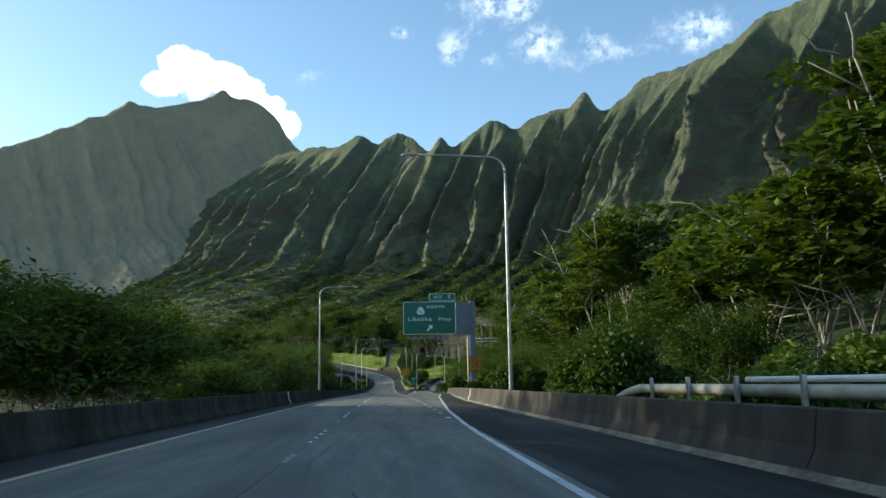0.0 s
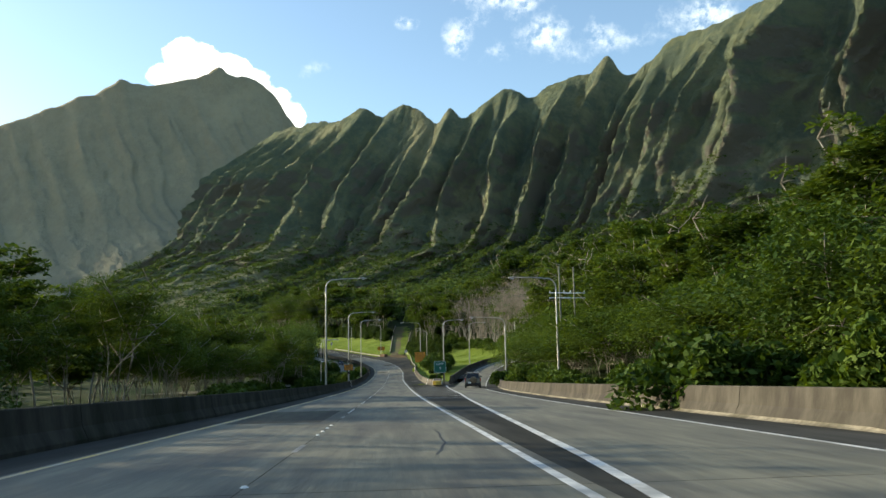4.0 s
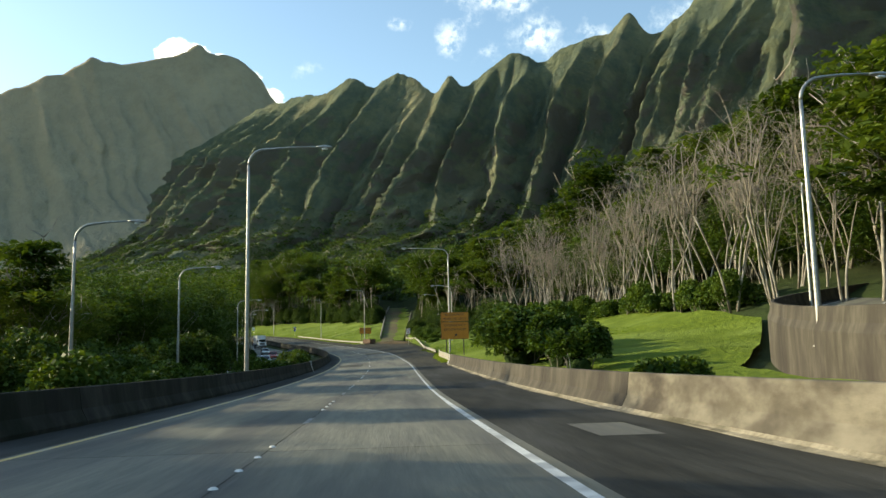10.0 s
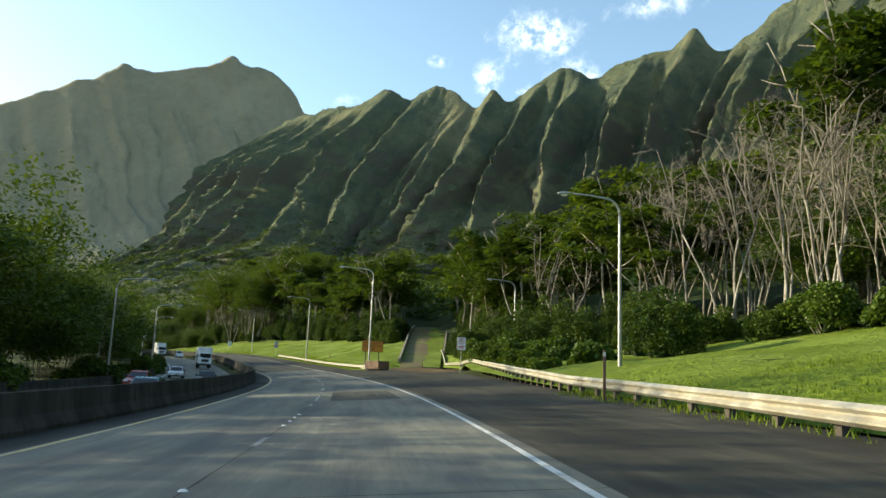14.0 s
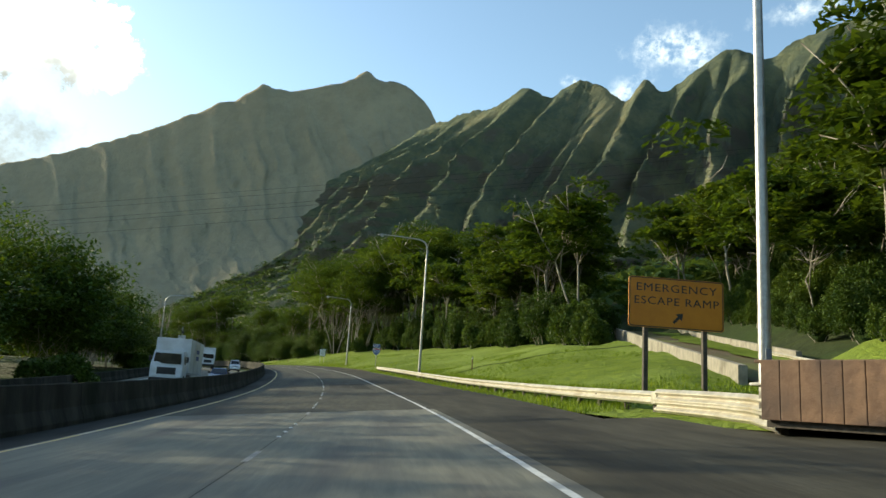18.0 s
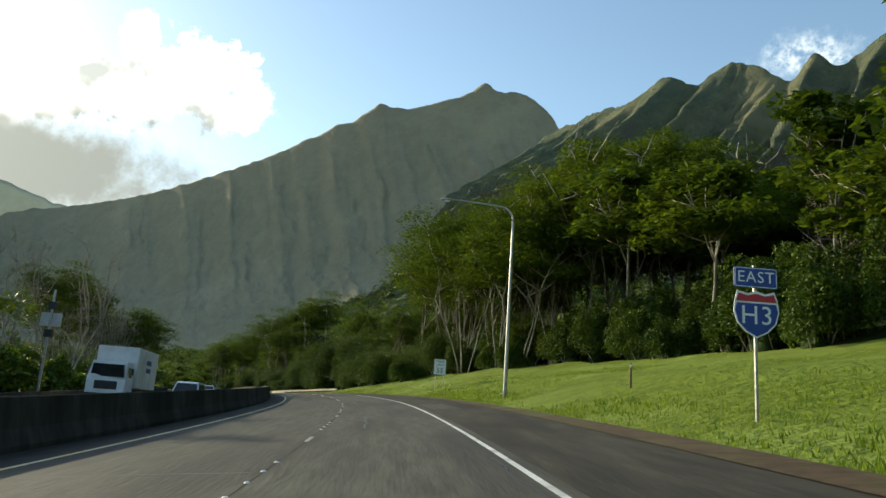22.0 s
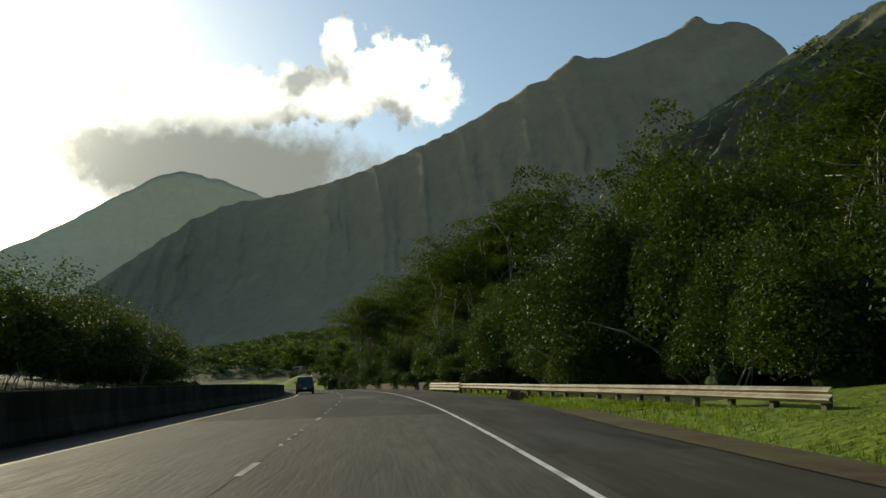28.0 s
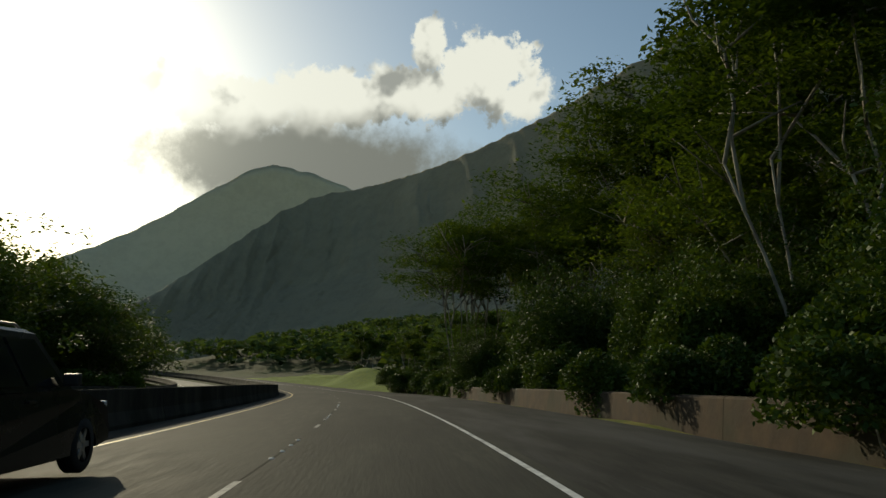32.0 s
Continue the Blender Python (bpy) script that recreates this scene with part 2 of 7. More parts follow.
WHITE_SIGN = mat("white_sign_sheet", (0.68, 0.69, 0.68), (0.78, 0.79, 0.78), 3.0, 0.45, 0.02)
BLACK = mat("black_sign_ink", (0.012, 0.012, 0.012), (0.025, 0.024, 0.022), 4.0, 0.5, 0.02)
SIGN_BACK = mat("aluminium_sign_back", (0.38, 0.39, 0.39), (0.5, 0.5, 0.5), 2.0, 0.45, 0.03, metal=0.6)
ATT_YELLOW = mat("yellow_plastic", (0.62, 0.42, 0.04), (0.75, 0.52, 0.07), 3.0, 0.5, 0.06, stain=(0.45, 0.32, 0.08), stain_scale=1.0)
ATT_WHITE = mat("white_cushion_panels", (0.62, 0.61, 0.56), (0.76, 0.75, 0.7), 3.0, 0.55, 0.06, stain=(0.45, 0.42, 0.36), stain_scale=1.1)
RUST = mat("brown_timber_block", (0.14, 0.075, 0.04), (0.26, 0.15, 0.085), 4.0, 0.8, 0.3, stain=(0.08, 0.05, 0.035), stain_scale=1.0)
GRASS = mat("mown_grass", (0.090, 0.134, 0.012), (0.158, 0.208, 0.021), 1.3, 0.9, 0.8, stain=(0.19, 0.25, 0.045), stain_scale=0.09, bump_scale=2.6, bump_dist=0.45, spec=0.12)
BLADES = mat("grass_blades", (0.11, 0.17, 0.016), (0.20, 0.27, 0.032), 0.7, 0.8, 0.0, spread=0.5, leaf=0.3, spec=0.2)
SOIL = mat("forest_floor", (0.022, 0.032, 0.010), (0.045, 0.056, 0.018), 0.5, 0.95, 0.7, stain=(0.035, 0.06, 0.012), stain_scale=0.05, bump_scale=1.5, bump_dist=0.4, spec=0.15)
DIRT = mat("bare_verge_dirt", (0.055, 0.038, 0.022), (0.10, 0.070, 0.042), 2.0, 0.95, 0.5, stain=(0.08, 0.09, 0.03), stain_scale=0.4, spec=0.15)
BROWN_DIRT = mat("trampled_brown_dirt", (0.105, 0.070, 0.034), (0.18, 0.125, 0.065), 2.2, 0.95, 0.7, stain=(0.06, 0.045, 0.026), stain_scale=0.35, spec=0.1)
GRAVEL = mat("ramp_gravel", (0.10, 0.078, 0.045), (0.17, 0.135, 0.08), 6.0, 0.95, 0.8, stain=(0.15, 0.17, 0.05), stain_scale=0.12, spec=0.15)
BARK = mat("pale_bark", (0.22, 0.195, 0.155), (0.38, 0.345, 0.28), 1.2, 0.85, 0.4, stain=(0.13, 0.10, 0.075), stain_scale=0.5)
PALE_TWIG = mat("bare_twigs", (0.16, 0.135, 0.105), (0.28, 0.245, 0.195), 1.0, 0.9, 0.1)
LEAF_A = mat("feathery_leaves", (0.052, 0.088, 0.015), (0.098, 0.142, 0.028), 0.5, 0.75, 0.0, spread=0.55, leaf=0.34, spec=0.1)
LEAF_B = mat("broad_leaves", (0.042, 0.078, 0.013), (0.092, 0.140, 0.022), 0.6, 0.6, 0.0, spread=0.55, leaf=0.26, spec=0.15)
LEAF_C = mat("vine_leaves", (0.032, 0.062, 0.011), (0.074, 0.114, 0.018), 0.6, 0.6, 0.0, spread=0.6, leaf=0.2, spec=0.15)
# Paler copy of the leaf greens, with distance haze in the colour.
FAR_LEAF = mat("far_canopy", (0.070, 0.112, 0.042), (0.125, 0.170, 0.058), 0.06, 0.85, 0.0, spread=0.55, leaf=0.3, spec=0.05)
DRY = mat("dry_grass", (0.20, 0.115, 0.055), (0.30, 0.19, 0.10), 2.0, 0.9, 0.0, spread=0.5)
GLASS_CAR = mat("tinted_car_glass", (0.012, 0.014, 0.016), (0.02, 0.022, 0.024), 2.0, 0.08, 0.0)
TYRE = mat("tyre_rubber", (0.012, 0.012, 0.012), (0.028, 0.027, 0.026), 8.0, 0.85, 0.1)
RIM = mat("alloy_rim", (0.5, 0.5, 0.5), (0.62, 0.62, 0.61), 4.0, 0.35, 0.02, metal=0.8)
RED_LENS = mat("red_lamp_lens", (0.30, 0.012, 0.01), (0.4, 0.02, 0.015), 3.0, 0.2, 0.0)
CLEAR_LENS = mat("clear_lamp_lens", (0.7, 0.72, 0.74), (0.8, 0.82, 0.84), 3.0, 0.15, 0.0)
CABLE = mat("black_cable", (0.015, 0.015, 0.015), (0.03, 0.03, 0.03), 2.0, 0.7, 0.0)
POLE_WOOD = mat("treated_pole_timber", (0.10, 0.105, 0.075), (0.17, 0.165, 0.12), 3.0, 0.85, 0.3)
PIPE = mat("painted_pipe", (0.40, 0.38, 0.28), (0.52, 0.50, 0.38), 2.0, 0.6, 0.1, stain=(0.25, 0.23, 0.16), stain_scale=0.6)

# ---- the plan: the road's line, every 50 m: x, y, z, cross fall in degrees ----
LINE = np.array([
    (7.3, -99.7, 3.8, 0), (3.65, -49.9, 1.9, 0), (0, 0, 0, 0), (-3.63, 49.87, -1.75, 0), (-7.34, 99.73, -3.78, 0), (-11.1, 149.57, -5.9, 0),
    (-14.7, 199.44, -7.73, 0), (-18.3, 249.29, -8.95, 0.3), (-22.0, 299.15, -8.9, 2.3), (-28.0, 348.77, -8.15, 4.1), (-38.25, 397.67, -7.23, 4.7),
    (-53.8, 445.16, -5.8, 5.0), (-72.9, 491.37, -3.6, 5.1), (-95.6, 535.89, -1.73, 5.4), (-123.3, 577.43, -0.43, 4.6), (-155.2, 615.94, 0.21, 4.9),
    (-189.65, 652.14, 0.07, 5.5), (-227.1, 685.3, -0.59, 5.2), (-267.2, 715, -1.73, 4.8), (-311, 739.2, -2.77, 4.4), (-357.4, 757.6, -3.48, 4), (-405.8, 770, -4.28, 3), (-455.3, 776.5, -5.08, 2), (-505.3, 777, -5.88, 2)], float)
S0, S1 = -95.0, 1045.0


def catmull(rows, t):
    """Points on a smooth curve through rows, at parameters t counted in rows."""
    rows, t = np.asarray(rows, float), np.asarray(t, float)
    i = np.clip(t.astype(int), 0, len(rows) - 2)
    f = (t - i)[..., None]
    g = lambda k: rows[np.clip(i + k, 0, len(rows) - 1)]
    a, b, c, d = g(-1), g(0), g(1), g(2)
    return 0.5 * (2 * b + (c - a) * f + (2 * a - 5 * b + 4 * c - d) * f ** 2 + (3 * b - a - 3 * c + d) * f ** 3)


FINE_S = np.arange(-100.0, 1050.0, 1.0)
FINE = catmull(LINE, (FINE_S + 100) / 50)
HEAD = np.gradient(FINE[:, :2], axis=0)
HEAD /= np.linalg.norm(HEAD, axis=1)[:, None]


def lerp(v, xs, ys):
    return np.interp(v, xs, ys)


def place(s, u, dz=0.0):
    """World points at s metres along the road, u to the right of its line, dz over the road's surface (numpy arrays or numbers)."""
    s, u, dz = np.broadcast_arrays(np.asarray(s, float), np.asarray(u, float), np.asarray(dz, float))
    c = [np.interp(s, FINE_S, FINE[:, k]) for k in range(4)]
    hx, hy = np.interp(s, FINE_S, HEAD[:, 0]), np.interp(s, FINE_S, HEAD[:, 1])
    h = np.hypot(hx, hy)
    hx, hy = hx / h, hy / h
    z = c[2] + np.clip(u, -9, 14) * np.tan(np.radians(c[3])) + dz
    return np.stack([c[0] + hy * u, c[1] - hx * u, z], -1)


def heading(s):
    """Degrees that the road is turned to the left at s."""
    hx, hy = np.interp(s, FINE_S, HEAD[:, 0]), np.interp(s, FINE_S, HEAD[:, 1])
    return math.degrees(math.atan2(-hx, hy))


LEFT_BAR = lambda s: lerp(s, [0, 330, 430, 520, 700], [-6.6, -6.6, -7.6, -7.2, -7.0])
RIGHT_LINE = lambda s: lerp(s, [0, 100, 147, 213, 257, 280, 303, 330, 387, 410, 433, 456, 480, 526, 550, 572, 592, 650, 690, 706, 730], [1.95, 1.92, 1.82, 1.76, 1.55, 1.64, 1.95, 2.02, 1.87, 1.87, 1.94, 1.9, 1.82, 1.74, 1.79, 1.93, 2.02, 2.18, 2.14, 1.95, 1.75])
AUX_EDGE = lambda s: lerp(s, [-100, 0, 20, 33, 47, 75, 90, 100, 155, 180], [1.95, 1.95, 2.05, 2.46, 3.2, 4.8, 6.0, 6.8, 8.35, 9.6])
GORE = lambda s: lerp(s, [99, 107, 140, 159, 192, 206], [2.1, 2.7, 4.3, 5.3, 6.5, 7.3])
RIGHT_BAR = lambda s: lerp(s, [0, 33, 50, 72, 81, 97, 110, 140, 165, 180, 195], [4.9, 4.85, 5.0, 6.2, 6.7, 8.0, 9.0, 9.4, 10.2, 11.4, 13.2])
OPP = lambda s: np.where(s < 340, -14.0 - 0.0016 * (340 - s) ** 2, -14.0 - 0.0 * s)
RAMP = [(140, 6.4, 0), (160, 7.0, 0), (180, 8.2, 0.0), (200, 10.2, 0.02), (220, 12.8, 0.35), (240, 16.0, 1.1), (256, 19.5, 1.8), (270, 25.5, 2.8), (282, 34.5, 3.9), (290, 46.0, 5.2), (296, 60.0, 6.6)]
ESC_Y0, ESC_Y1 = 408.0, 590.0  # the escape ramp runs straight on up the slope


def esc_x(y):
    return -30.4 - 0.04 * (y - 430)


def esc_half(y):
    return 2.9 + 0.018 * np.clip(y - 430, -20, 100)


def esc_z(y):
    return np.interp(y, [380, 405, 430, 450, 512, 600], [-7.4, -6.9, -5.0, -2.6, 5.0, 14.0])


def ground_z(s, u):
    """The ground's height over the plan, in road coordinates."""
    s, u = np.asarray(s, float), np.asarray(u, float)
    road = place(s, u)[..., 2]
    near = lerp(s, [-80, 100, 215, 250, 300, 400, 470, 560, 596, 622, 640, 700, 800], [-0.05, 0.02, 0.08, 0.06, 0.12, 0.12, 0.16, 0.19, 0.235, 0.24, 0.18, 0.16, 0.12])
    hill = lerp(s, [-80, 60, 200, 300, 420, 600, 800], [0.10, 0.15, 0.22, 0.26, 0.24, 0.26, 0.2])
    edge = lerp(s, [-80, 30, 60, 110, 200, 240, 290, 300], [6, 6, 7, 11, 17, 9, 9, 6.5])
    r = np.clip(u - edge, 0, None)
    right = -0.10 + near * np.clip(r, 0, 18) + hill * np.clip(r - 18, 0, 170)
    l = np.clip(-u - 8.2, 0, None)
    right = right - 0.075 * np.clip(u - 4.8, 0, 9) * np.clip((s - 600) / 50, 0, 1)
    left = -0.10 - np.clip(l * 0.25, 0, lerp(s, [0, 300, 360], [1.6, 1.2, 0.9])) - 0.012 * np.clip(l - 20, 0, 250)
    right = right - 1.1 * np.exp(-((s - 496) / 15) ** 2 - ((u - 15) / 5) ** 2) + 0.9 * np.exp(-((s - 476) / 12) ** 2 - ((u - 21) / 6) ** 2)
    right = right + 2.6 * np.exp(-((s - 812) / 13) ** 2 - ((u - 14) / 5) ** 2) + 3.2 * np.exp(-((s - 846) / 15) ** 2 - ((u - 14) / 5) ** 2)
    z = road + np.where(u > 0, right, left)
    p = place(s, u)
    d = np.abs(p[..., 0] - esc_x(p[..., 1])) - esc_half(p[..., 1])
    k = np.clip((d - 0.3) / 3.0, 0, 1)
    on = (p[..., 1] > 395) & (p[..., 1] < 600) & (u > 3)
    return np.where(on & (k < 1), (esc_z(p[..., 1]) - 0.25) * (1 - k) + z * k, z)


def road_coords(x, y):
    """How far along the road, and how far to its right, a point of the plan lies."""
    i = int(np.argmin((FINE[:, 0] - x) ** 2 + (FINE[:, 1] - y) ** 2))
    dx, dy = x - FINE[i, 0], y - FINE[i, 1]
    return FINE_S[i] + dx * HEAD[i, 0] + dy * HEAD[i, 1], dx * HEAD[i, 1] - dy * HEAD[i, 0]


def on_ground(s, u, sink=0.0):
    p = place(s, u)
    return Vector((float(p[0]), float(p[1]), float(ground_z(s, u)) - sink))


# ---- mesh helpers ----


def mesh_object(name, verts, faces, material, parent=None, uv=None, smooth=False):
    me = bpy.data.meshes.new(name)
    me.from_pydata([tuple(v) for v in verts], [], [tuple(f) for f in faces])
    me.materials.append(material)
    if uv is not None:
        layer = me.uv_layers.new()
        idx = np.empty(len(me.loops), int)
        me.loops.foreach_get("vertex_index", idx)
        layer.data.foreach_set("uv", np.asarray(uv, float)[idx].ravel())
    if smooth:
        me.polygons.foreach_set("use_smooth", [True] * len(me.polygons))
    ob = new(name, me)
    if parent:
        ob.parent = parent
    return ob


def part(name, bm, material, parent=None, label="", smooth=False):
    """Links a bmesh as one mesh object under a thing or a part."""
    me = bpy.data.meshes.new(name)
    bmesh.ops.recalc_face_normals(bm, faces=bm.faces[:])
    bm.to_mesh(me)
    bm.free()
    me.materials.append(material)
    if smooth:
        me.polygons.foreach_set("use_smooth", [True] * len(me.polygons))
    ob = new(name, me)
    if parent:
        ob.parent = parent
    return tagged(ob, label)


def empty(name, m, label="", category="", group="", kind=""):
    ob = new(name)
    ob.empty_display_size = 0.2
    ob.matrix_world = m
    return tagged(ob, label, category, group, kind)


def box(bm, cx, cy, cz, sx, sy, sz, bevel=0.0, turn=0.0):
    """A box by its centre and sizes, with bevelled edges if asked."""
    r = bmesh.ops.create_cube(bm, size=1.0, matrix=Matrix.Translation((cx, cy, cz)) @ Matrix.Rotation(turn, 4, "Z") @ Matrix.Diagonal((sx, sy, sz, 1)))
    if bevel:
        es = list({e for v in r["verts"] for e in v.link_edges})
        bmesh.ops.bevel(bm, geom=es, offset=bevel, segments=2, affect="EDGES", profile=0.6)
    return bm


def tube(bm, pts, radii, sides=8, cap=True):
    """A round tube along points."""
    pts = [Vector(p) for p in pts]
    rings = []
    for i, p in enumerate(pts):
        d = (pts[min(i + 1, len(pts) - 1)] - pts[max(i - 1, 0)]).normalized()
        a = d.orthogonal().normalized() if i == 0 else (a - d * a.dot(d)).normalized()
        b = d.cross(a)
        r = radii[i] if hasattr(radii, "__len__") else radii
        rings.append([bm.verts.new(p + (a * math.cos(k) + b * math.sin(k)) * r) for k in (2 * math.pi * j / sides for j in range(sides))])
    for r0, r1 in zip(rings, rings[1:]):
        for j in range(sides):
            bm.faces.new((r0[j], r0[(j + 1) % sides], r1[(j + 1) % sides], r1[j]))
    if cap:
        bm.faces.new(rings[0][::-1])
        bm.faces.new(rings[-1])
    return bm


def prism(bm, outline, y0, y1, plane="xz"):
    """An outline in x and z, drawn out from y0 to y1."""
    a = [bm.verts.new((x, y0, z)) for x, z in outline]
    b = [bm.verts.new((x, y1, z)) for x, z in outline]
    n = len(a)
    bm.faces.new(a)
    bm.faces.new(b[::-1])
    for i in range(n):
        bm.faces.new((a[i], b[i], b[(i + 1) % n], a[(i + 1) % n]))
    return bm


def sweep(name, ss, profile, material, parent=None, closed=True, smooth=False, base=None):
    """A cross-section of (u, dz) corners, a function of s, drawn out along the road; base lifts it."""
    rows = []
    uv = []
    for s in ss:
        pr = np.asarray(profile(s), float)
        p = place(np.full(len(pr), s), pr[:, 0], pr[:, 1] + (base(s) if base else 0.0))
        rows.append(p)
        uv.append(np.stack([pr[:, 0] + pr[:, 1], np.full(len(pr), s)], -1))
    n = len(rows[0])
    faces = []
    for i in range(len(rows) - 1):
        for j in range(n if closed else n - 1):
            k = (j + 1) % n
            faces.append((i * n + j, i * n + k, (i + 1) * n + k, (i + 1) * n + j))
    if closed:
        faces.append(tuple(range(n))[::-1])
        faces.append(tuple((len(rows) - 1) * n + j for j in range(n)))
    ob = mesh_object(name, np.concatenate(rows), faces, material, parent, np.concatenate(uv), smooth)
    return ob


def flat(name, ss, u0, u1, dz, material, parent=None, cols=2):
    """A flat strip of the road's surface between two lines."""
    f = lambda v, s: float(v(s)) if callable(v) else v
    return sweep(name, ss, lambda s: [(f(u0, s) + (f(u1, s) - f(u0, s)) * k / (cols - 1), dz) for k in range(cols)], material, parent, closed=False)


def structure(name, label, category):
    return empty(name, Matrix(), label, category, kind="structure")


# ---- ground: one sheet, fine beside the road and wide beyond ----
gs = np.concatenate([np.arange(-95, 900, 6.0), np.arange(900, 1046, 12.0)])
gu = np.array([-230, -200, -150, -110, -85, -65, -50, -40, -32, -26, -22, -18, -14, -11, -9, -7.5, -5, 0, 3, 5, 6, 7, 8, 9.5, 11, 13, 15, 17, 19, 21, 23, 25, 28, 31, 34, 38, 42, 47, 53, 60, 70, 82, 96, 112, 130, 155, 185, 230, 290, 360])
GS, GU = np.meshgrid(gs, gu, indexing="ij")
gp = place(GS, GU)
gz = ground_z(GS, GU)
rough_land = np.array([noise.noise(Vector((x * 0.03, y * 0.03, 0.0))) for x, y in zip(gp[..., 0].ravel(), gp[..., 1].ravel())]).reshape(GS.shape)
gz = gz + rough_land * np.clip((np.abs(GU) - 45) / 30, 0, 1) * 3.0
gz = np.where((GU > 5.4) & (GU < 36) & (GS > 236), gz - 0.5, gz)
gz = np.where((GU > -7.6) & (GU < 4.8), gz - 0.35, gz)
gz = np.where((GU > 3) & (GU < lerp(GS, [0, 50, 81, 110, 165, 195, 205, 206], [5.2, 5.4, 7, 9.3, 10.5, 13.5, 14, 5])), gz - 0.35, gz)
gz = np.where((GS > 330) & (GU < -8) & (GU > -23), gz - 0.3, gz)
gv = np.stack([gp[..., 0], gp[..., 1], gz], -1).reshape(-1, 3)
nu = len(gu)
gf = [(i * nu + j, i * nu + j + 1, (i + 1) * nu + j + 1, (i + 1) * nu + j) for i in range(len(gs) - 1) for j in range(nu - 1)]
k = len(gv)
far = [(-4500, -3000, -22), (4500, -3000, -22), (4500, 4500, -22), (-4500, 4500, -22)]
gv = np.concatenate([gv, far])
gf.append((k, k + 1, k + 2, k + 3))
ground = tagged(mesh_object("ground", gv, gf, SOIL, smooth=True), "dark forest floor with leaf litter and low green growth", "ground", kind="structure")


# ---- the ridge: a fluted green cliff, and the hazy peak behind it ----
def rock_material(name, green1, green2, pale, rock, relief=14.0):
    m = bpy.data.materials.new(name)
    m.use_nodes = True
    n = Nodes(m.node_tree)
    b = m.node_tree.nodes["Principled BSDF"]
    co = n.add("ShaderNodeTexCoord").outputs["Object"]
    geo = n.add("ShaderNodeNewGeometry")
    z = n.add("ShaderNodeSeparateXYZ")
    n.link(geo.outputs["Normal"], z.inputs[0])
    col = n.mix(n.span(n.noise(co, 0.035, 8.0, 0.7), 0.38, 0.62), green1, green2)
    col = n.mix(n.math("MULTIPLY", n.span(n.noise(co, 0.006, 6.0, 0.7), 0.5, 0.68), 0.8), col, pale)
    steep = n.math("ADD", z.outputs[2], n.math("MULTIPLY", n.math("SUBTRACT", n.noise(co, 0.05, 6.0, 0.7), 0.5), 0.7))
    col = n.mix(n.span(steep, 0.30, 0.04), col, rock)
    n.link(col, b.inputs["Base Color"])
    b.inputs["Roughness"].default_value = 0.95
    b.inputs["Specular IOR Level"].default_value = 0.1
    bp = n.add("ShaderNodeBump")
    bp.inputs["Strength"].default_value, bp.inputs["Distance"].default_value = 1.0, relief
    n.link(n.noise(co, 0.075, 9.0, 0.72), bp.inputs["Height"])
    n.link(bp.outputs[0], b.inputs["Normal"])
    return m


# Scrub greens lightened and blued: aerial haze painted into the cliff.
CLIFF = rock_material("cliff_scrub", (0.112, 0.142, 0.100), (0.178, 0.200, 0.118), (0.29, 0.278, 0.16), (0.165, 0.158, 0.128), 16.0)
# The peak's haze is put into these pale, low-contrast base colours.
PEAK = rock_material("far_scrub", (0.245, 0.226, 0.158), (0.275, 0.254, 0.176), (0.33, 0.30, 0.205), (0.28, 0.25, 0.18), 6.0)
# Hill colours lifted far above scrub: they carry the sunward glare haze.
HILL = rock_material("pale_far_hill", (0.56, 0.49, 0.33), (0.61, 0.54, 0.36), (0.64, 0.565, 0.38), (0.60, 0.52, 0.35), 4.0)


def field(P, Q, seed, octaves=4, fold=False):
    """Fractal noise over two grids of coordinates; fold turns it into sharp crests."""
    v = np.array([noise.fractal(Vector((x, y, seed)), 0.85, 2.1, octaves) for x, y in zip(P.ravel(), Q.ravel())]).reshape(P.shape)
    return 1.0 - 2.0 * np.abs(v) if fold else v


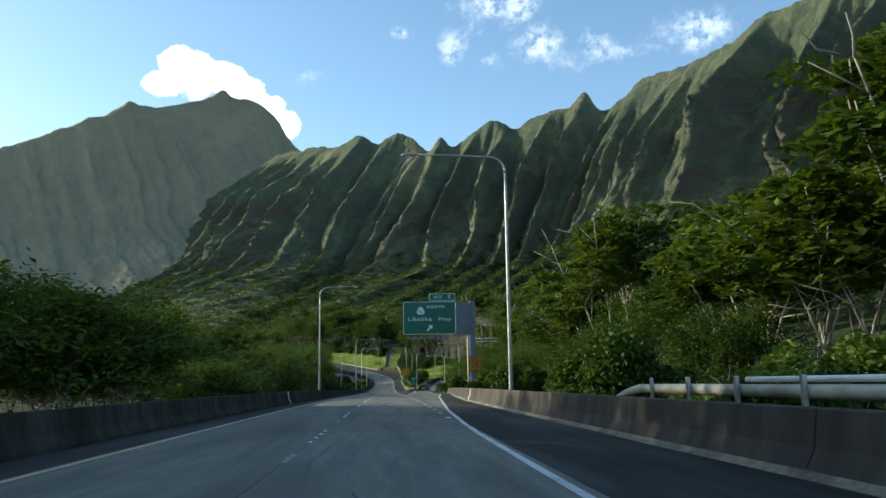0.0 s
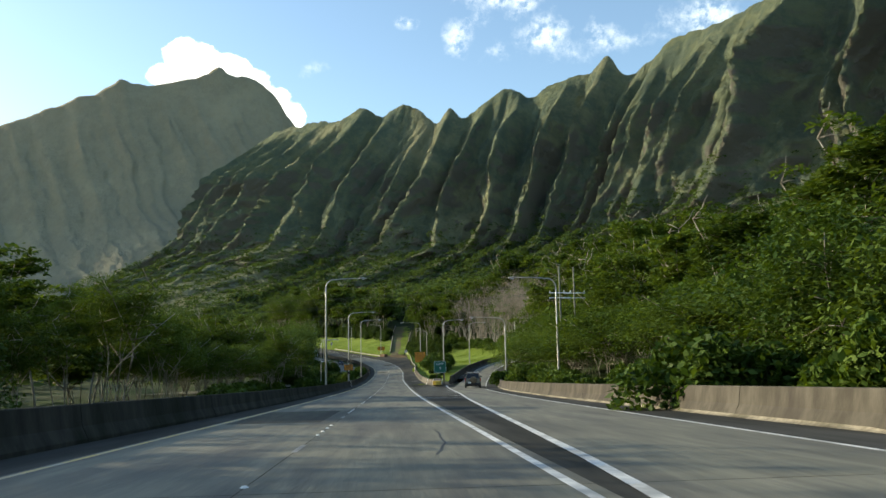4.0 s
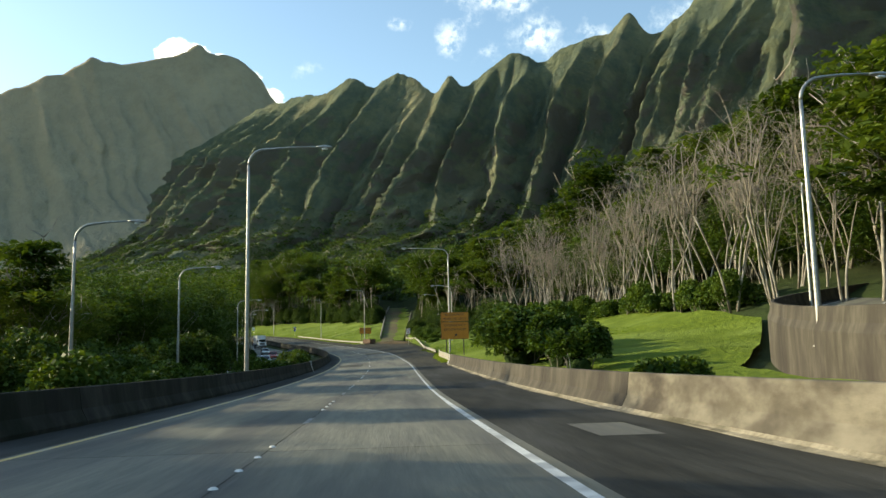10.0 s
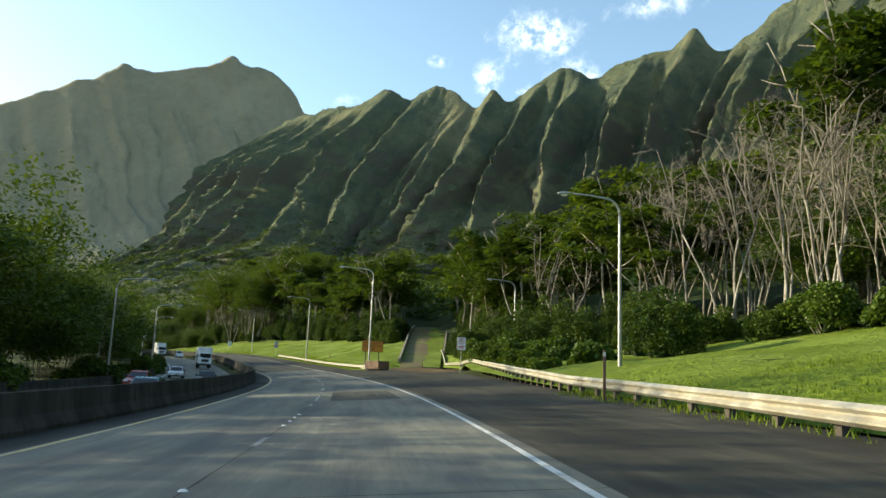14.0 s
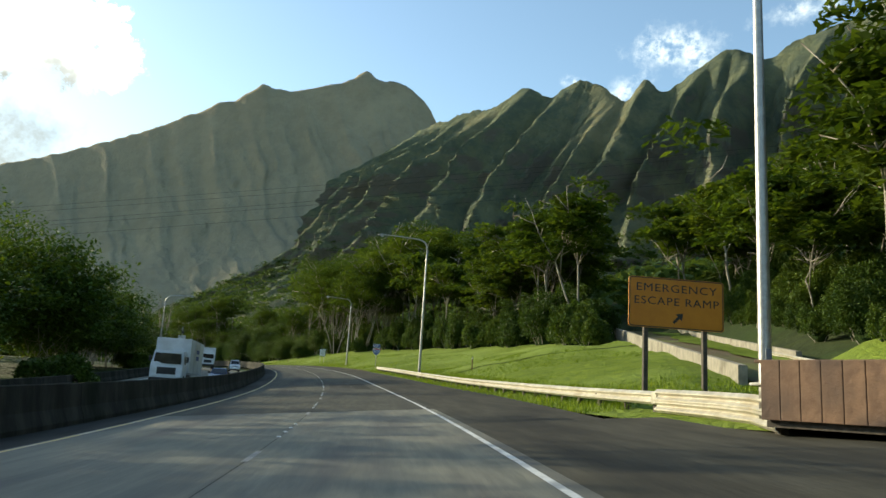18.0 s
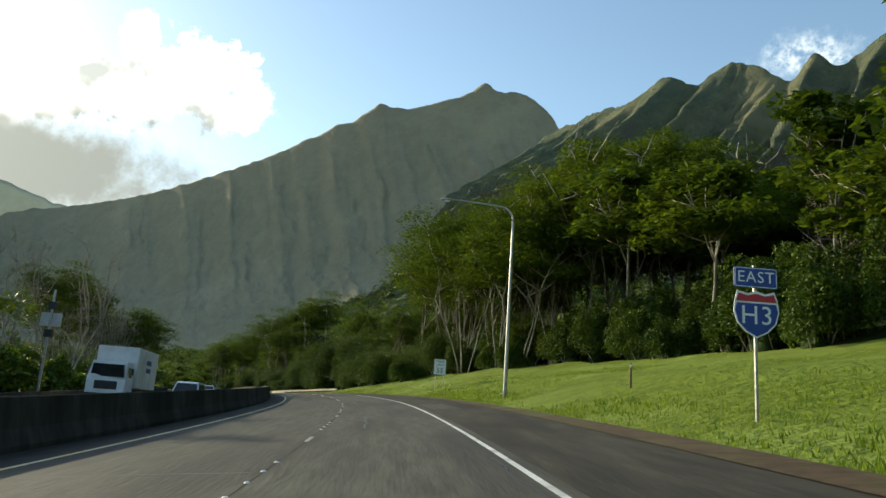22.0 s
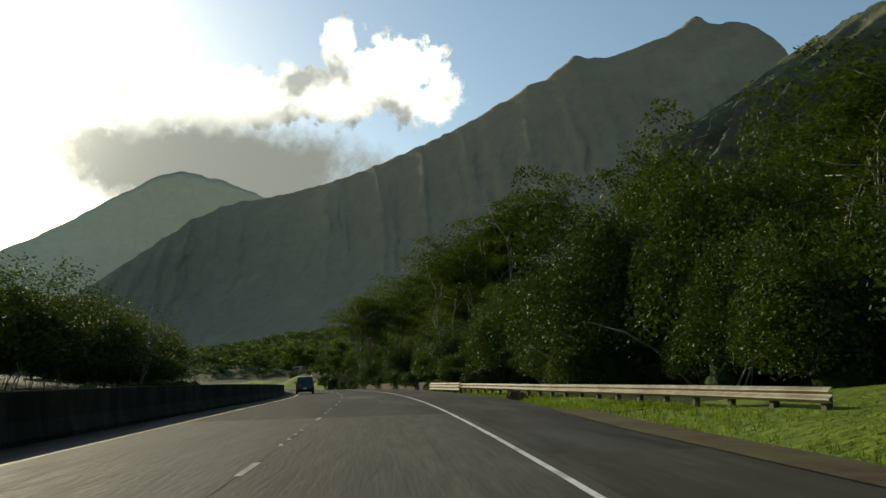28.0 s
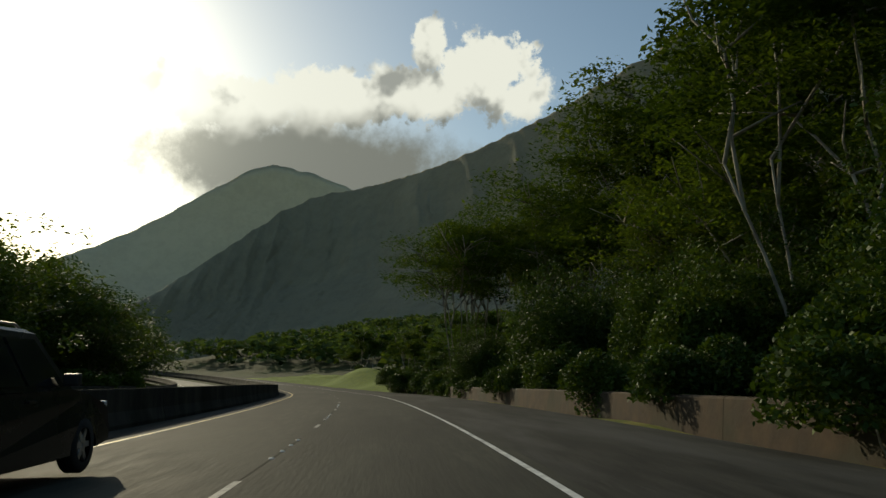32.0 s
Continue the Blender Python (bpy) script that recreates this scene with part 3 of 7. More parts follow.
def ridge(name, crest, reach, foot, spurs, lean, depth, teeth, material, label, seed, rows=110, step=6.0, face=None, sheer=0.6, rough=0.0):
    """A mountain wall below a crest: sharp spurs with hollow gullies between, sheer above and an apron of scree below.
    crest: x, y, z; reach: how far the face runs out; spurs: where along the crest each one starts; sheer: the wall's share of the height."""
    crest, reach = np.array(crest, float), np.array(reach, float)
    t = np.linspace(0, len(crest) - 1, 900)
    c = catmull(np.c_[crest, reach], t)
    run = np.r_[0, np.cumsum(np.linalg.norm(np.diff(c[:, :2], axis=0), axis=1))]
    a = np.arange(0, run[-1], step)
    c = np.stack([np.interp(a, run, c[:, i]) for i in range(4)], -1)
    d = np.gradient(c[:, :2], axis=0)
    kern = np.hanning(61) / np.hanning(61).sum()
    d = np.stack([np.convolve(np.pad(d[:, i], 30, mode="edge"), kern, "valid") for i in range(2)], -1)
    d /= np.linalg.norm(d, axis=1)[:, None]
    nrm = np.stack([-d[:, 1], d[:, 0]], -1)
    if face:
        nrm = np.tile(np.array(face) / math.hypot(*face), (len(a), 1))
    c[:, 2] += np.array([teeth * (noise.fractal(Vector((x * 0.022, seed, 0)), 0.9, 2.1, 5)) for x in a])
    fl = np.interp(np.array(spurs, float), np.arange(len(crest)), np.interp(np.arange(len(crest)), t, run))
    b = np.linspace(0, 1, rows) ** 1.15
    A, B = np.meshgrid(a, b, indexing="ij")
    D = c[:, 3][:, None] * B
    wander = field(A * 0.009, D * 0.012, seed + 3.1, 5)
    grit = field(A * 0.040, D * 0.022, seed + 5.5, 5)
    clump = field(A * 0.09, D * 0.09, seed, 3)
    q = A - lean * D * (0.1 + 2.0 * B) + 20 * wander * np.clip(B * 5, 0, 1)
    runs = field((q + 8 * grit) * 0.034, D * 0.0045, seed + 11.3, 5, True)
    ph = np.interp(q.ravel(), fl, np.arange(len(fl))).reshape(q.shape)
    gap = np.interp(q.ravel(), 0.5 * (fl[1:] + fl[:-1]), np.diff(fl)).reshape(q.shape)
    off = np.where(q < fl[0], fl[0] - q, np.where(q > fl[-1], q - fl[-1], 0.0))
    ph = ph + off / 70.0
    size = np.clip(gap / 70.0, 0.35, 1.35)
    tri = np.abs((ph % 1.0) - 0.5) * 2  # 1 on a spur, 0 in a gully
    spur = 0.75 * tri ** 2.4 + 0.25 * tri ** 1.2
    half = np.abs(((ph * 2.0 + 0.5 + 0.35 * wander) % 1.0) - 0.5) * 2
    start = np.clip(B * 7, 0, 1)
    fade = np.clip(1.12 - B, 0, 1) ** 1.6
    F = depth * size * spur * start * fade + depth * 0.34 * size * half ** 2 * np.clip((B - 0.10) * 6, 0, 1) * fade
    F = F + depth * 0.26 * runs * start * fade + (0.045 * depth * grit + rough * (runs + 1.3 * wander)) * start
    wide = np.hanning(101) / np.hanning(101).sum()
    calm = np.convolve(np.pad(c[:, 2], 50, mode="edge"), wide, "valid")
    top = calm[:, None] + (c[:, 2] - calm)[:, None] * (1 - B) ** (14 if face else 3)
    wall = (1 - np.clip(B / 0.36, 0, 1)) ** 1.3
    sheer = np.interp(a, np.interp(np.arange(len(crest)), t, run), sheer)[:, None] if hasattr(sheer, "__len__") else sheer
    Z = foot + (top - foot) * (sheer * wall + (1 - sheer) * (1 - B) ** 1.25)
    Z = Z + (5 * wander * B + 3.6 * clump * np.clip(B * 3 - 0.3, 0, 1)) * np.clip((1 - B) * 6, 0, 1)
    X = c[:, 0][:, None] + nrm[:, 0][:, None] * (D + F)
    Y = c[:, 1][:, None] + nrm[:, 1][:, None] * (D + F)
    back_x, back_y = c[:, 0] - nrm[:, 0] * 160, c[:, 1] - nrm[:, 1] * 160
    V = np.stack([np.c_[back_x, X], np.c_[back_y, Y], np.c_[c[:, 2] * 0.45, Z]], -1)
    V = np.concatenate([V, np.stack([V[:, -1, 0] + nrm[:, 0] * 15, V[:, -1, 1] + nrm[:, 1] * 15, V[:, -1, 2] - 70], -1)[:, None]], 1)
    m = V.shape[1]
    faces = [(i * m + j, (i + 1) * m + j, (i + 1) * m + j + 1, i * m + j + 1) for i in range(len(a) - 1) for j in range(m - 1)]
    ob = mesh_object(name, V.reshape(-1, 3), faces, material, smooth=True)
    tagged(ob, label, "mountain", kind="structure")
    return V


CREST = [(700, 420, 380), (560, 640, 420), (494, 788, 419), (417, 865, 412), (348, 991, 392), (299, 1055, 396), (270, 1092, 373), (245, 1112, 367), (221, 1130, 400), (200, 1142, 377), (162, 1164, 384),
         (123, 1183, 361), (90, 1198, 376), (50, 1214, 364), (22, 1225, 344), (-2, 1234, 364), (-26, 1251, 344), (-67, 1281, 384), (-115, 1301, 374), (-150, 1322, 396), (-191, 1359, 386), (-275, 1463, 412), (-360, 1560, 420)]
FACE = ridge("cliff", CREST, [330] * 3 + [370] * 3 + [420] * 10 + [425, 430, 440, 455, 475, 500, 510], 22.0, (1.0, 1.8, 2.5, 3.15, 4.2, 5.6, 6.4, 8.2, 9.7, 11.4, 12.9, 14.8, 16.0, 17.5, 18.7, 19.7, 20.4, 20.9, 21.4, 22.0), 0.17, 66.0, 9.0, CLIFF,
             "steep fluted green cliff of a volcanic ridge with sunlit spurs", 2.0, rows=180, step=3.0, sheer=[0.5] * 16 + [0.49, 0.48, 0.46, 0.44, 0.42, 0.39, 0.36])
FAR_CREST = [(-65, 1880, 371), (-267, 1890, 471), (-374, 1900, 541), (-428, 1910, 619), (-465, 1895, 651), (-537, 1888, 671), (-563, 1884, 689), (-601, 1880, 667), (-684, 1874, 649), (-760, 1868, 645), (-792, 1862, 655), (-830, 1860, 632), (-965, 1860, 586), (-1060, 1860, 552), (-1250, 1860, 506), (-1450, 1860, 472), (-1640, 1850, 455),
             (-1760, 1760, 410), (-1740, 1600, 290), (-1720, 1460, 180), (-1710, 1300, 60)]
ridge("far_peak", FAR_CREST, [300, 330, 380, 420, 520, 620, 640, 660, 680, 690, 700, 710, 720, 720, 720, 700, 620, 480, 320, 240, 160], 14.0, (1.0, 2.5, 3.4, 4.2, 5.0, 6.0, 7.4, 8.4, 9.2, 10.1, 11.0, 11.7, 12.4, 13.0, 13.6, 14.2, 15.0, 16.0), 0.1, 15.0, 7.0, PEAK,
      "tall shadowed peak with a long green flank, haze in its colour", 5.0, rows=110, step=6.0, face=(1.2, -1.0), sheer=0.25, rough=2.0)
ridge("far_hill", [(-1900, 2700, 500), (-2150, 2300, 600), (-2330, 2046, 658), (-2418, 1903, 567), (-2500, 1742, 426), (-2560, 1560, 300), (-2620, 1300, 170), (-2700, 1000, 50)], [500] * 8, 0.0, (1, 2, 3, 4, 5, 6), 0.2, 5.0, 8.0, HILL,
      "distant rounded hill with glare haze in its pale colour", 9.0, rows=40, step=14.0, face=(0.9, -1.0), sheer=0.2)

# ---- roads ----
road = structure("road", "two-lane concrete highway with worn grey slabs", "road")
seg = np.arange(-90.0, 1036.0, 5.0)
flat("road_bed", seg, lambda s: LEFT_BAR(s) - 0.3, lambda s: 5.4 if s > 206 else RIGHT_BAR(s) + 0.3, -0.06, ASPHALT, road, 4)
ld = lambda s: -1.72
le = lambda s: LEFT_BAR(s) + 1.25
flat("shoulder", seg, LEFT_BAR, lambda s: le(s) - 0.012, -0.004, ASPHALT, road, 2)
for span_, skin in ((np.arange(206.0, 286.1, 5.0), ASPHALT), (np.arange(286.0, 636.1, 5.0), WARM_ASPHALT), (np.arange(636.0, 1036.0, 5.0), ASPHALT)):
    flat("shoulder", span_, lambda s: RIGHT_LINE(s) + 0.25, lambda s: lerp(s, [206, 290, 300, 318, 345, 350, 410, 424, 440, 500, 640, 660, 700], [5.2, 5.0, 5.6, 7.3, 7.8, 5.0, 5.0, 5.6, 6.2, 5.0, 5.2, 6.2, 6.15]), -0.004, skin, road, 2)
flat("shoulder", np.arange(-90.0, 206.1, 4.0), lambda s: max(float(RIGHT_LINE(s)) + 0.25, float(AUX_EDGE(s)) + 0.08) if s < 99 else float(AUX_EDGE(s)) + 0.08, lambda s: RIGHT_BAR(s), -0.004, ASPHALT, road, 2)
flat("gore_surface", np.arange(99.0, 206.1, 4.0), lambda s: RIGHT_LINE(s) + 0.25, lambda s: GORE(s), -0.004, ASPHALT, road, 2)
flat("gore_surface", np.arange(204.0, 234.1, 3.0), lambda s: 5.0 if s < 209 else 5.6, lambda s: lerp(s, [200, 220, 240], [10.2, 12.8, 16.0]) - 3.1, -0.02, ASPHALT, road, 2)
# slabs: two lanes, and the exit lane where it opens
x = -90.0
while x < 1030:
    n = 12.2 if x < 400 else 18.3
    ss = np.linspace(x + 0.012, x + n - 0.012, 5)
    for u0, u1 in ((le, lambda s: ld(s) - 0.008), (lambda s: ld(s) + 0.008, lambda s: RIGHT_LINE(s) + 0.24)):
        flat("slab", ss, u0, u1, 0.0, CONCRETE if x < 425 else WORN_ASPHALT if x < 648 else SMOOTH_ASPHALT, road)
    if 15 < x < 190:
        flat("slab", ss, lambda s: RIGHT_LINE(s) + 0.262 if s < 99 else GORE(s) + 0.01, lambda s: max(float(AUX_EDGE(s)) + 0.07, float(RIGHT_LINE(s)) + 0.27), 0.0, CONCRETE, road)
    x += n

lines = structure("road_markings", "worn white and yellow painted lane lines", "road marking")
flat("edge_line", seg, lambda s: le(s) + 0.10, lambda s: le(s) + 0.22, 0.004, YELLOW_LINE, lines)
flat("edge_line", np.arange(99.0, 1036.0, 5.0), lambda s: RIGHT_LINE(s) - 0.05 - 0.02 * float(s < 250), lambda s: RIGHT_LINE(s) + 0.05 + 0.02 * float(s < 250), 0.004, PAINT, lines)
flat("edge_line", np.arange(-90.0, 181.0, 4.0), lambda s: AUX_EDGE(s) - 0.07, lambda s: AUX_EDGE(s) + 0.06, 0.005, PAINT, lines)
flat("gore_line", np.arange(99.0, 206.5, 3.0), lambda s: GORE(s) - 0.09, lambda s: GORE(s) + 0.09, 0.006, PAINT, lines)
for s in np.arange(26.0, 98.0, 4.05):
    flat("lane_dash", (s, s + 0.75), 1.86, 2.04, 0.005, PAINT, lines)
for s in np.arange(148.0, 204.0, 5.2):
    g = float(GORE(s))
    w = g - 2.1
    mesh_object("chevron", place(np.array([s, s - 0.05 * w - 1.6, s - 0.8, s - 0.45, s - 0.05 * w - 1.25, s + 0.3]), np.array([2.1, 2.1 + w * 0.62, g - 0.1, g - 0.1, 2.1 + w * 0.62, 2.1]), 0.004), [(0, 1, 4, 5), (1, 2, 3, 4)], PAINT, lines)
DASHES = np.arange(-12.0, 900.0, 12.2)
for i, s in enumerate(DASHES):
    flat("lane_dash", (s, s + 1.5), -1.77, -1.67, 0.005, WORN_PAINT, lines)
button = bmesh.new()
bmesh.ops.create_cone(button, cap_ends=True, segments=10, radius1=0.052, radius2=0.03, depth=0.02)
button_me = bpy.data.meshes.new("button")
button.to_mesh(button_me)
button.free()
button_me.materials.append(WHITE_PATCH)
for s in DASHES[:62]:
    for k in range(4):
        p = place(s + 4.2 + k * 1.25, -1.72, 0.012)
        b = new("road_stud", button_me)
        b.parent = lines
        b.location = p
SEAL = mat("crack_seal", (0.018, 0.018, 0.017), (0.035, 0.034, 0.032), 5.0, 0.6, 0.1)
patch_rng = random.Random(5)
for s, u0, u1, n, m in ((388.3, 2.2, 3.2, 2.0, CONCRETE), (392.5, 2.4, 3.1, 2.0, WORN_ASPHALT), (240, 3.1, 4.1, 2.2, CONCRETE), (300, -4.6, -2.4, 7.0, WORN_ASPHALT), (345, -1.2, 1.3, 9.0, WORN_ASPHALT), (452, -1.3, 1.2, 10.0, ASPHALT), (530, 2.3, 3.6, 8.0, WORN_ASPHALT), (578, -1.4, 1.4, 9.0, ASPHALT), (656, 0.2, 1.7, 11.0, ASPHALT), (671, -1.5, 0.4, 8.0, WORN_ASPHALT), (684, 0.5, 1.6, 7.0, ASPHALT), (120, -5.0, -2.2, 9.0, WORN_ASPHALT)):
    flat("patch", np.linspace(s, s + n, 3), u0, u1, 0.0025, m, road)
for k in range(46):
    s, u = patch_rng.uniform(0, 730), patch_rng.uniform(-4.6, 1.6)
    n = patch_rng.uniform(4, 11)
    if k % 3:  # along the road
        ss = np.linspace(s, s + n, 9)
        us = u + np.cumsum([patch_rng.uniform(-0.11, 0.11) for _ in ss])
    else:  # across a lane
        us = np.linspace(-5.0, -1.9, 9) if u < -1.7 else np.linspace(-1.6, 1.7, 9)
        ss = s + np.cumsum([patch_rng.uniform(-0.10, 0.10) for _ in us])
    w = 0.022 if k % 3 else 0.03
    a, b = place(ss - (0 if k % 3 else w), us - (w if k % 3 else 0), 0.0035), place(ss + (0 if k % 3 else w), us + (w if k % 3 else 0), 0.0035)
    mesh_object("crack_seal", np.concatenate([a, b]), [(i, i + 9, i + 10, i + 1) for i in range(8)], SEAL, road)
# the ramp
ramp = structure("ramp", "grey exit ramp that climbs and bends away", "road")
rp = catmull(RAMP, np.linspace(0, len(RAMP) - 1, 70))
rc = place(rp[:, 0], rp[:, 1], rp[:, 2])
rd = np.gradient(rc[:, :2], axis=0)
rd /= np.linalg.norm(rd, axis=1)[:, None]


def ramp_strip(name, a, b, dz, material, parent, i0=0, i1=70):
    off = lambda o: np.stack([rc[:, 0] + rd[:, 1] * o, rc[:, 1] - rd[:, 0] * o, rc[:, 2] + dz], -1)[i0:i1]
    p, q = off(a), off(b)
    n = len(p)
    runs = np.r_[0, np.cumsum(np.linalg.norm(np.diff(p[:, :2], axis=0), axis=1))]
    uv = np.concatenate([np.stack([np.full(n, a), runs], -1), np.stack([np.full(n, b), runs], -1)])
    return mesh_object(name, np.concatenate([p, q]), [(i, i + n, i + n + 1, i + 1) for i in range(n - 1)], material, parent, uv)


ramp_strip("carriageway", -2.0, 2.1, 0.006, CONCRETE, ramp, 16)
ramp_strip("shoulder", -3.3, -2.0, 0.0, ASPHALT, ramp, 30)
ramp_strip("shoulder", 2.1, 4.2, 0.0, ASPHALT, ramp, 18)
ramp_strip("edge_line", -1.95, -1.83, 0.012, PAINT, ramp, 30)
ramp_strip("edge_line", 1.95, 2.07, 0.012, PAINT, ramp, 18)
# the other carriageway
opp = structure("opposite_road", "opposite carriageway of worn asphalt beyond the barrier", "road")
os_ = np.arange(222.0, 1036.0, 6.0)
flat("carriageway", os_, lambda s: OPP(s) - 5.6, lambda s: OPP(s) + 5.6, -0.72, CONCRETE, opp, 4)
flat("edge_line", os_, lambda s: OPP(s) - 4.6, lambda s: OPP(s) - 4.45, -0.70, PAINT, opp)
for s in np.arange(226.0, 800.0, 12.2):
    flat("lane_dash", (s, s + 3), lambda v: OPP(v) - 0.06, lambda v: OPP(v) + 0.06, -0.70, PAINT, opp)
# the escape ramp: asphalt apron, then gravel
esc = structure("escape_ramp", "runaway-truck escape ramp of brown gravel between kerbs", "ramp")
ey = np.linspace(ESC_Y0, ESC_Y1, 60)
apron_s = np.arange(330.0, 424.0, 4.0)
flat("apron", apron_s, lambda s: 4.9, lambda s: lerp(s, [330, 345, 350, 380, 400, 424], [5.0, 7.8, 8.2, 10.8, 14.6, 18.2]), -0.012, WARM_ASPHALT, esc, 3)
flat("dirt_patch", np.arange(396.0, 424.0, 3.0), lambda s: 9.2 + 0.5 * math.sin(s * 0.7) + float(lerp(s, [396, 424], [1.0, 0.6])), lambda s: lerp(s, [396, 400, 424], [13.4, 14.2, 17.8]), -0.006, BROWN_DIRT, esc, 4)
mesh_object("gravel_bed", [(float(esc_x(y) + o * esc_half(y)), y, float(esc_z(y)) + 0.06 * math.sin(y * 0.7 + 3 * o)) for y in ey for o in (-1, -0.5, 0, 0.5, 1)], [(i * 5 + j, i * 5 + j + 1, i * 5 + j + 6, i * 5 + j + 5) for i in range(59) for j in range(4)], GRAVEL, esc, smooth=True)

patch_y = np.linspace(424.0, 560.0, 56)
mesh_object("grass_patch", [(float(esc_x(y) + esc_half(y) * (e + (1.0 - e) * k)), y, float(esc_z(y)) + 0.09 + 0.08 * noise.noise(Vector((y * 0.4, k * 2.0, 0)))) for y in patch_y for e in (0.15 + 0.45 * noise.noise(Vector((y * 0.11, 3.0, 0))),) for k in (0, 0.35, 0.7, 1.0)],
            [(i * 4 + j, i * 4 + j + 1, i * 4 + j + 5, i * 4 + j + 4) for i in range(55) for j in range(3)], GRASS, esc, smooth=True)

# ---- barriers ----
def jersey(u, side, h=0.81):
    """The cross-section of a safety-shape barrier whose foot stands at u; side 1: it lies to the right of it."""
    return [(u + side * a, b * h / 0.81) for a, b in ((0, -0.12), (0, 0.08), (0.13, 0.34), (0.19, 0.79), (0.21, 0.81), (0.37, 0.81), (0.39, 0.79), (0.45, 0.34), (0.58, 0.08), (0.58, -0.12))]


def barrier(name, s0, s1, foot, side, label, length=9.0, material=BARRIER):
    ob = structure(name, label, "barrier")
    s = s0
    while s < s1 - 0.5:
        e = min(s + length, s1)
        sweep("barrier_segment", np.linspace(s + 0.015, e - 0.015, 4), lambda v: jersey(float(foot(v)), side, float(lerp(v, [330, 410], [0.81, 1.08])) if name == "barrier_left" else 0.81), material, ob)
        s = e
    return ob


barrier("barrier_left", -90.0, 1030.0, LEFT_BAR, -1, "dark stained concrete safety barrier along the median, shade in its colour", 12.0, SHADED_BARRIER)
barrier("barrier_right", -90.0, 194.0, RIGHT_BAR, 1, "dark weathered concrete safety barrier along the exit lane", 9.0, DARK_BARRIER)
barrier("barrier_gore", 209.0, 245.0, lambda s: lerp(s, [209, 214, 222, 292], [5.6, 4.85, 5.1, 4.7]), 1, "weathered concrete safety barrier with dark joints")
barrier("barrier_exit", 245.0, 292.0, lambda s: lerp(s, [222, 292], [5.1, 4.7]), 1, "dark stained concrete safety barrier below the bushes", 9.0, DARK_BARRIER)
fb = structure("barrier_far", "concrete barrier on the far side of the opposite road", "barrier")
for s in np.arange(320.0, 1020.0, 18.0):
    sweep("barrier_segment", np.linspace(s + 0.015, s + 17.985, 4), lambda v: [(a_, b_ - 0.72) for a_, b_ in jersey(float(OPP(v)) - 6.0, -1)], SHADED_BARRIER, fb)
rb = structure("barrier_ramp", "stained concrete walls of the curving ramp", "barrier")
for o, side, i0, h in ((-3.3, -1, 26, 0.95), (4.2, 1, 18, 0.81)):
    for i in range(i0, 68, 3):
        verts, k = [], min(i + 3, 69)
        pr = jersey(o, side, h)
        for j in range(i, k + 1):
            verts += [(rc[j, 0] + rd[j, 1] * a, rc[j, 1] - rd[j, 0] * a, rc[j, 2] + (b if b > 0 else -3.2)) for a, b in pr]
        n = len(pr)
        fs = [(r * n + q, r * n + (q + 1) % n, (r + 1) * n + (q + 1) % n, (r + 1) * n + q) for r in range(k - i) for q in range(n)]
        mesh_object("barrier_segment", verts, fs + [tuple(range(n))[::-1], tuple((k - i) * n + q for q in range(n))], DARK_BARRIER, rb)
GRIT = mat("pale_grit", (0.20, 0.175, 0.125), (0.34, 0.30, 0.22), 6.0, 0.95, 0.5, stain=(0.10, 0.09, 0.06), stain_scale=0.5, spec=0.1)
grit = structure("barrier_grit", "pale sandy grit washed along the barriers' feet", "road edge")
for s0, s1, f in ((-90.0, 194.0, RIGHT_BAR), (214.0, 291.0, lambda s: lerp(s, [209, 214, 222, 292], [5.6, 4.85, 5.1, 4.7]))):
    sweep("grit_strip", np.arange(s0, s1, 4.0), lambda v: [(float(f(v)) - 0.16 - 0.05 * math.sin(v * 0.9) - 0.04 * math.sin(v * 2.3), 0.004), (float(f(v)) - 0.05, 0.035), (float(f(v)) + 0.02, 0.10)], GRIT, grit, closed=False)
# retaining wall near the end, and the kerb walls of the escape ramp
PALE_WALL = mat("pale_wall_concrete", (0.20, 0.18, 0.135), (0.31, 0.28, 0.215), 2.0, 0.85, 0.3, stain=(0.13, 0.115, 0.08), stain_scale=0.6)
# Brown concrete, its colour lowered further for the shade under the vines.
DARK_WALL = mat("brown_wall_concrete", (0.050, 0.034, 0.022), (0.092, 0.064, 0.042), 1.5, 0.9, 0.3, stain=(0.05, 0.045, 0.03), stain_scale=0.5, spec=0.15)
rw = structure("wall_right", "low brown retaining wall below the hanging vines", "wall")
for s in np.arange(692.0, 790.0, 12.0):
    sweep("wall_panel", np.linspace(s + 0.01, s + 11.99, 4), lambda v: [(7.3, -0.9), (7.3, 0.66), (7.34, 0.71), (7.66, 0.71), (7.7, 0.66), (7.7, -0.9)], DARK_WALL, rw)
ew = structure("wall_escape", "pale concrete kerb walls beside the escape ramp", "wall")
for side in (-1, 1):
    for y in np.arange(434.0 if side < 0 else 452.0, 586.0, 8.0):
        bm = bmesh.new()
        prism(bm, [(-0.18, -1.4), (-0.18, 0.55), (-0.15, 0.6), (0.15, 0.6), (0.18, 0.55), (0.18, -1.4)], y + 0.02, y + 7.98)
        for v in bm.verts:
            v.co.x += float(esc_x(v.co.y) + side * (esc_half(v.co.y) + 0.35))
            v.co.z += float(esc_z(v.co.y))
        part("wall_panel", bm, PALE_WALL, ew)

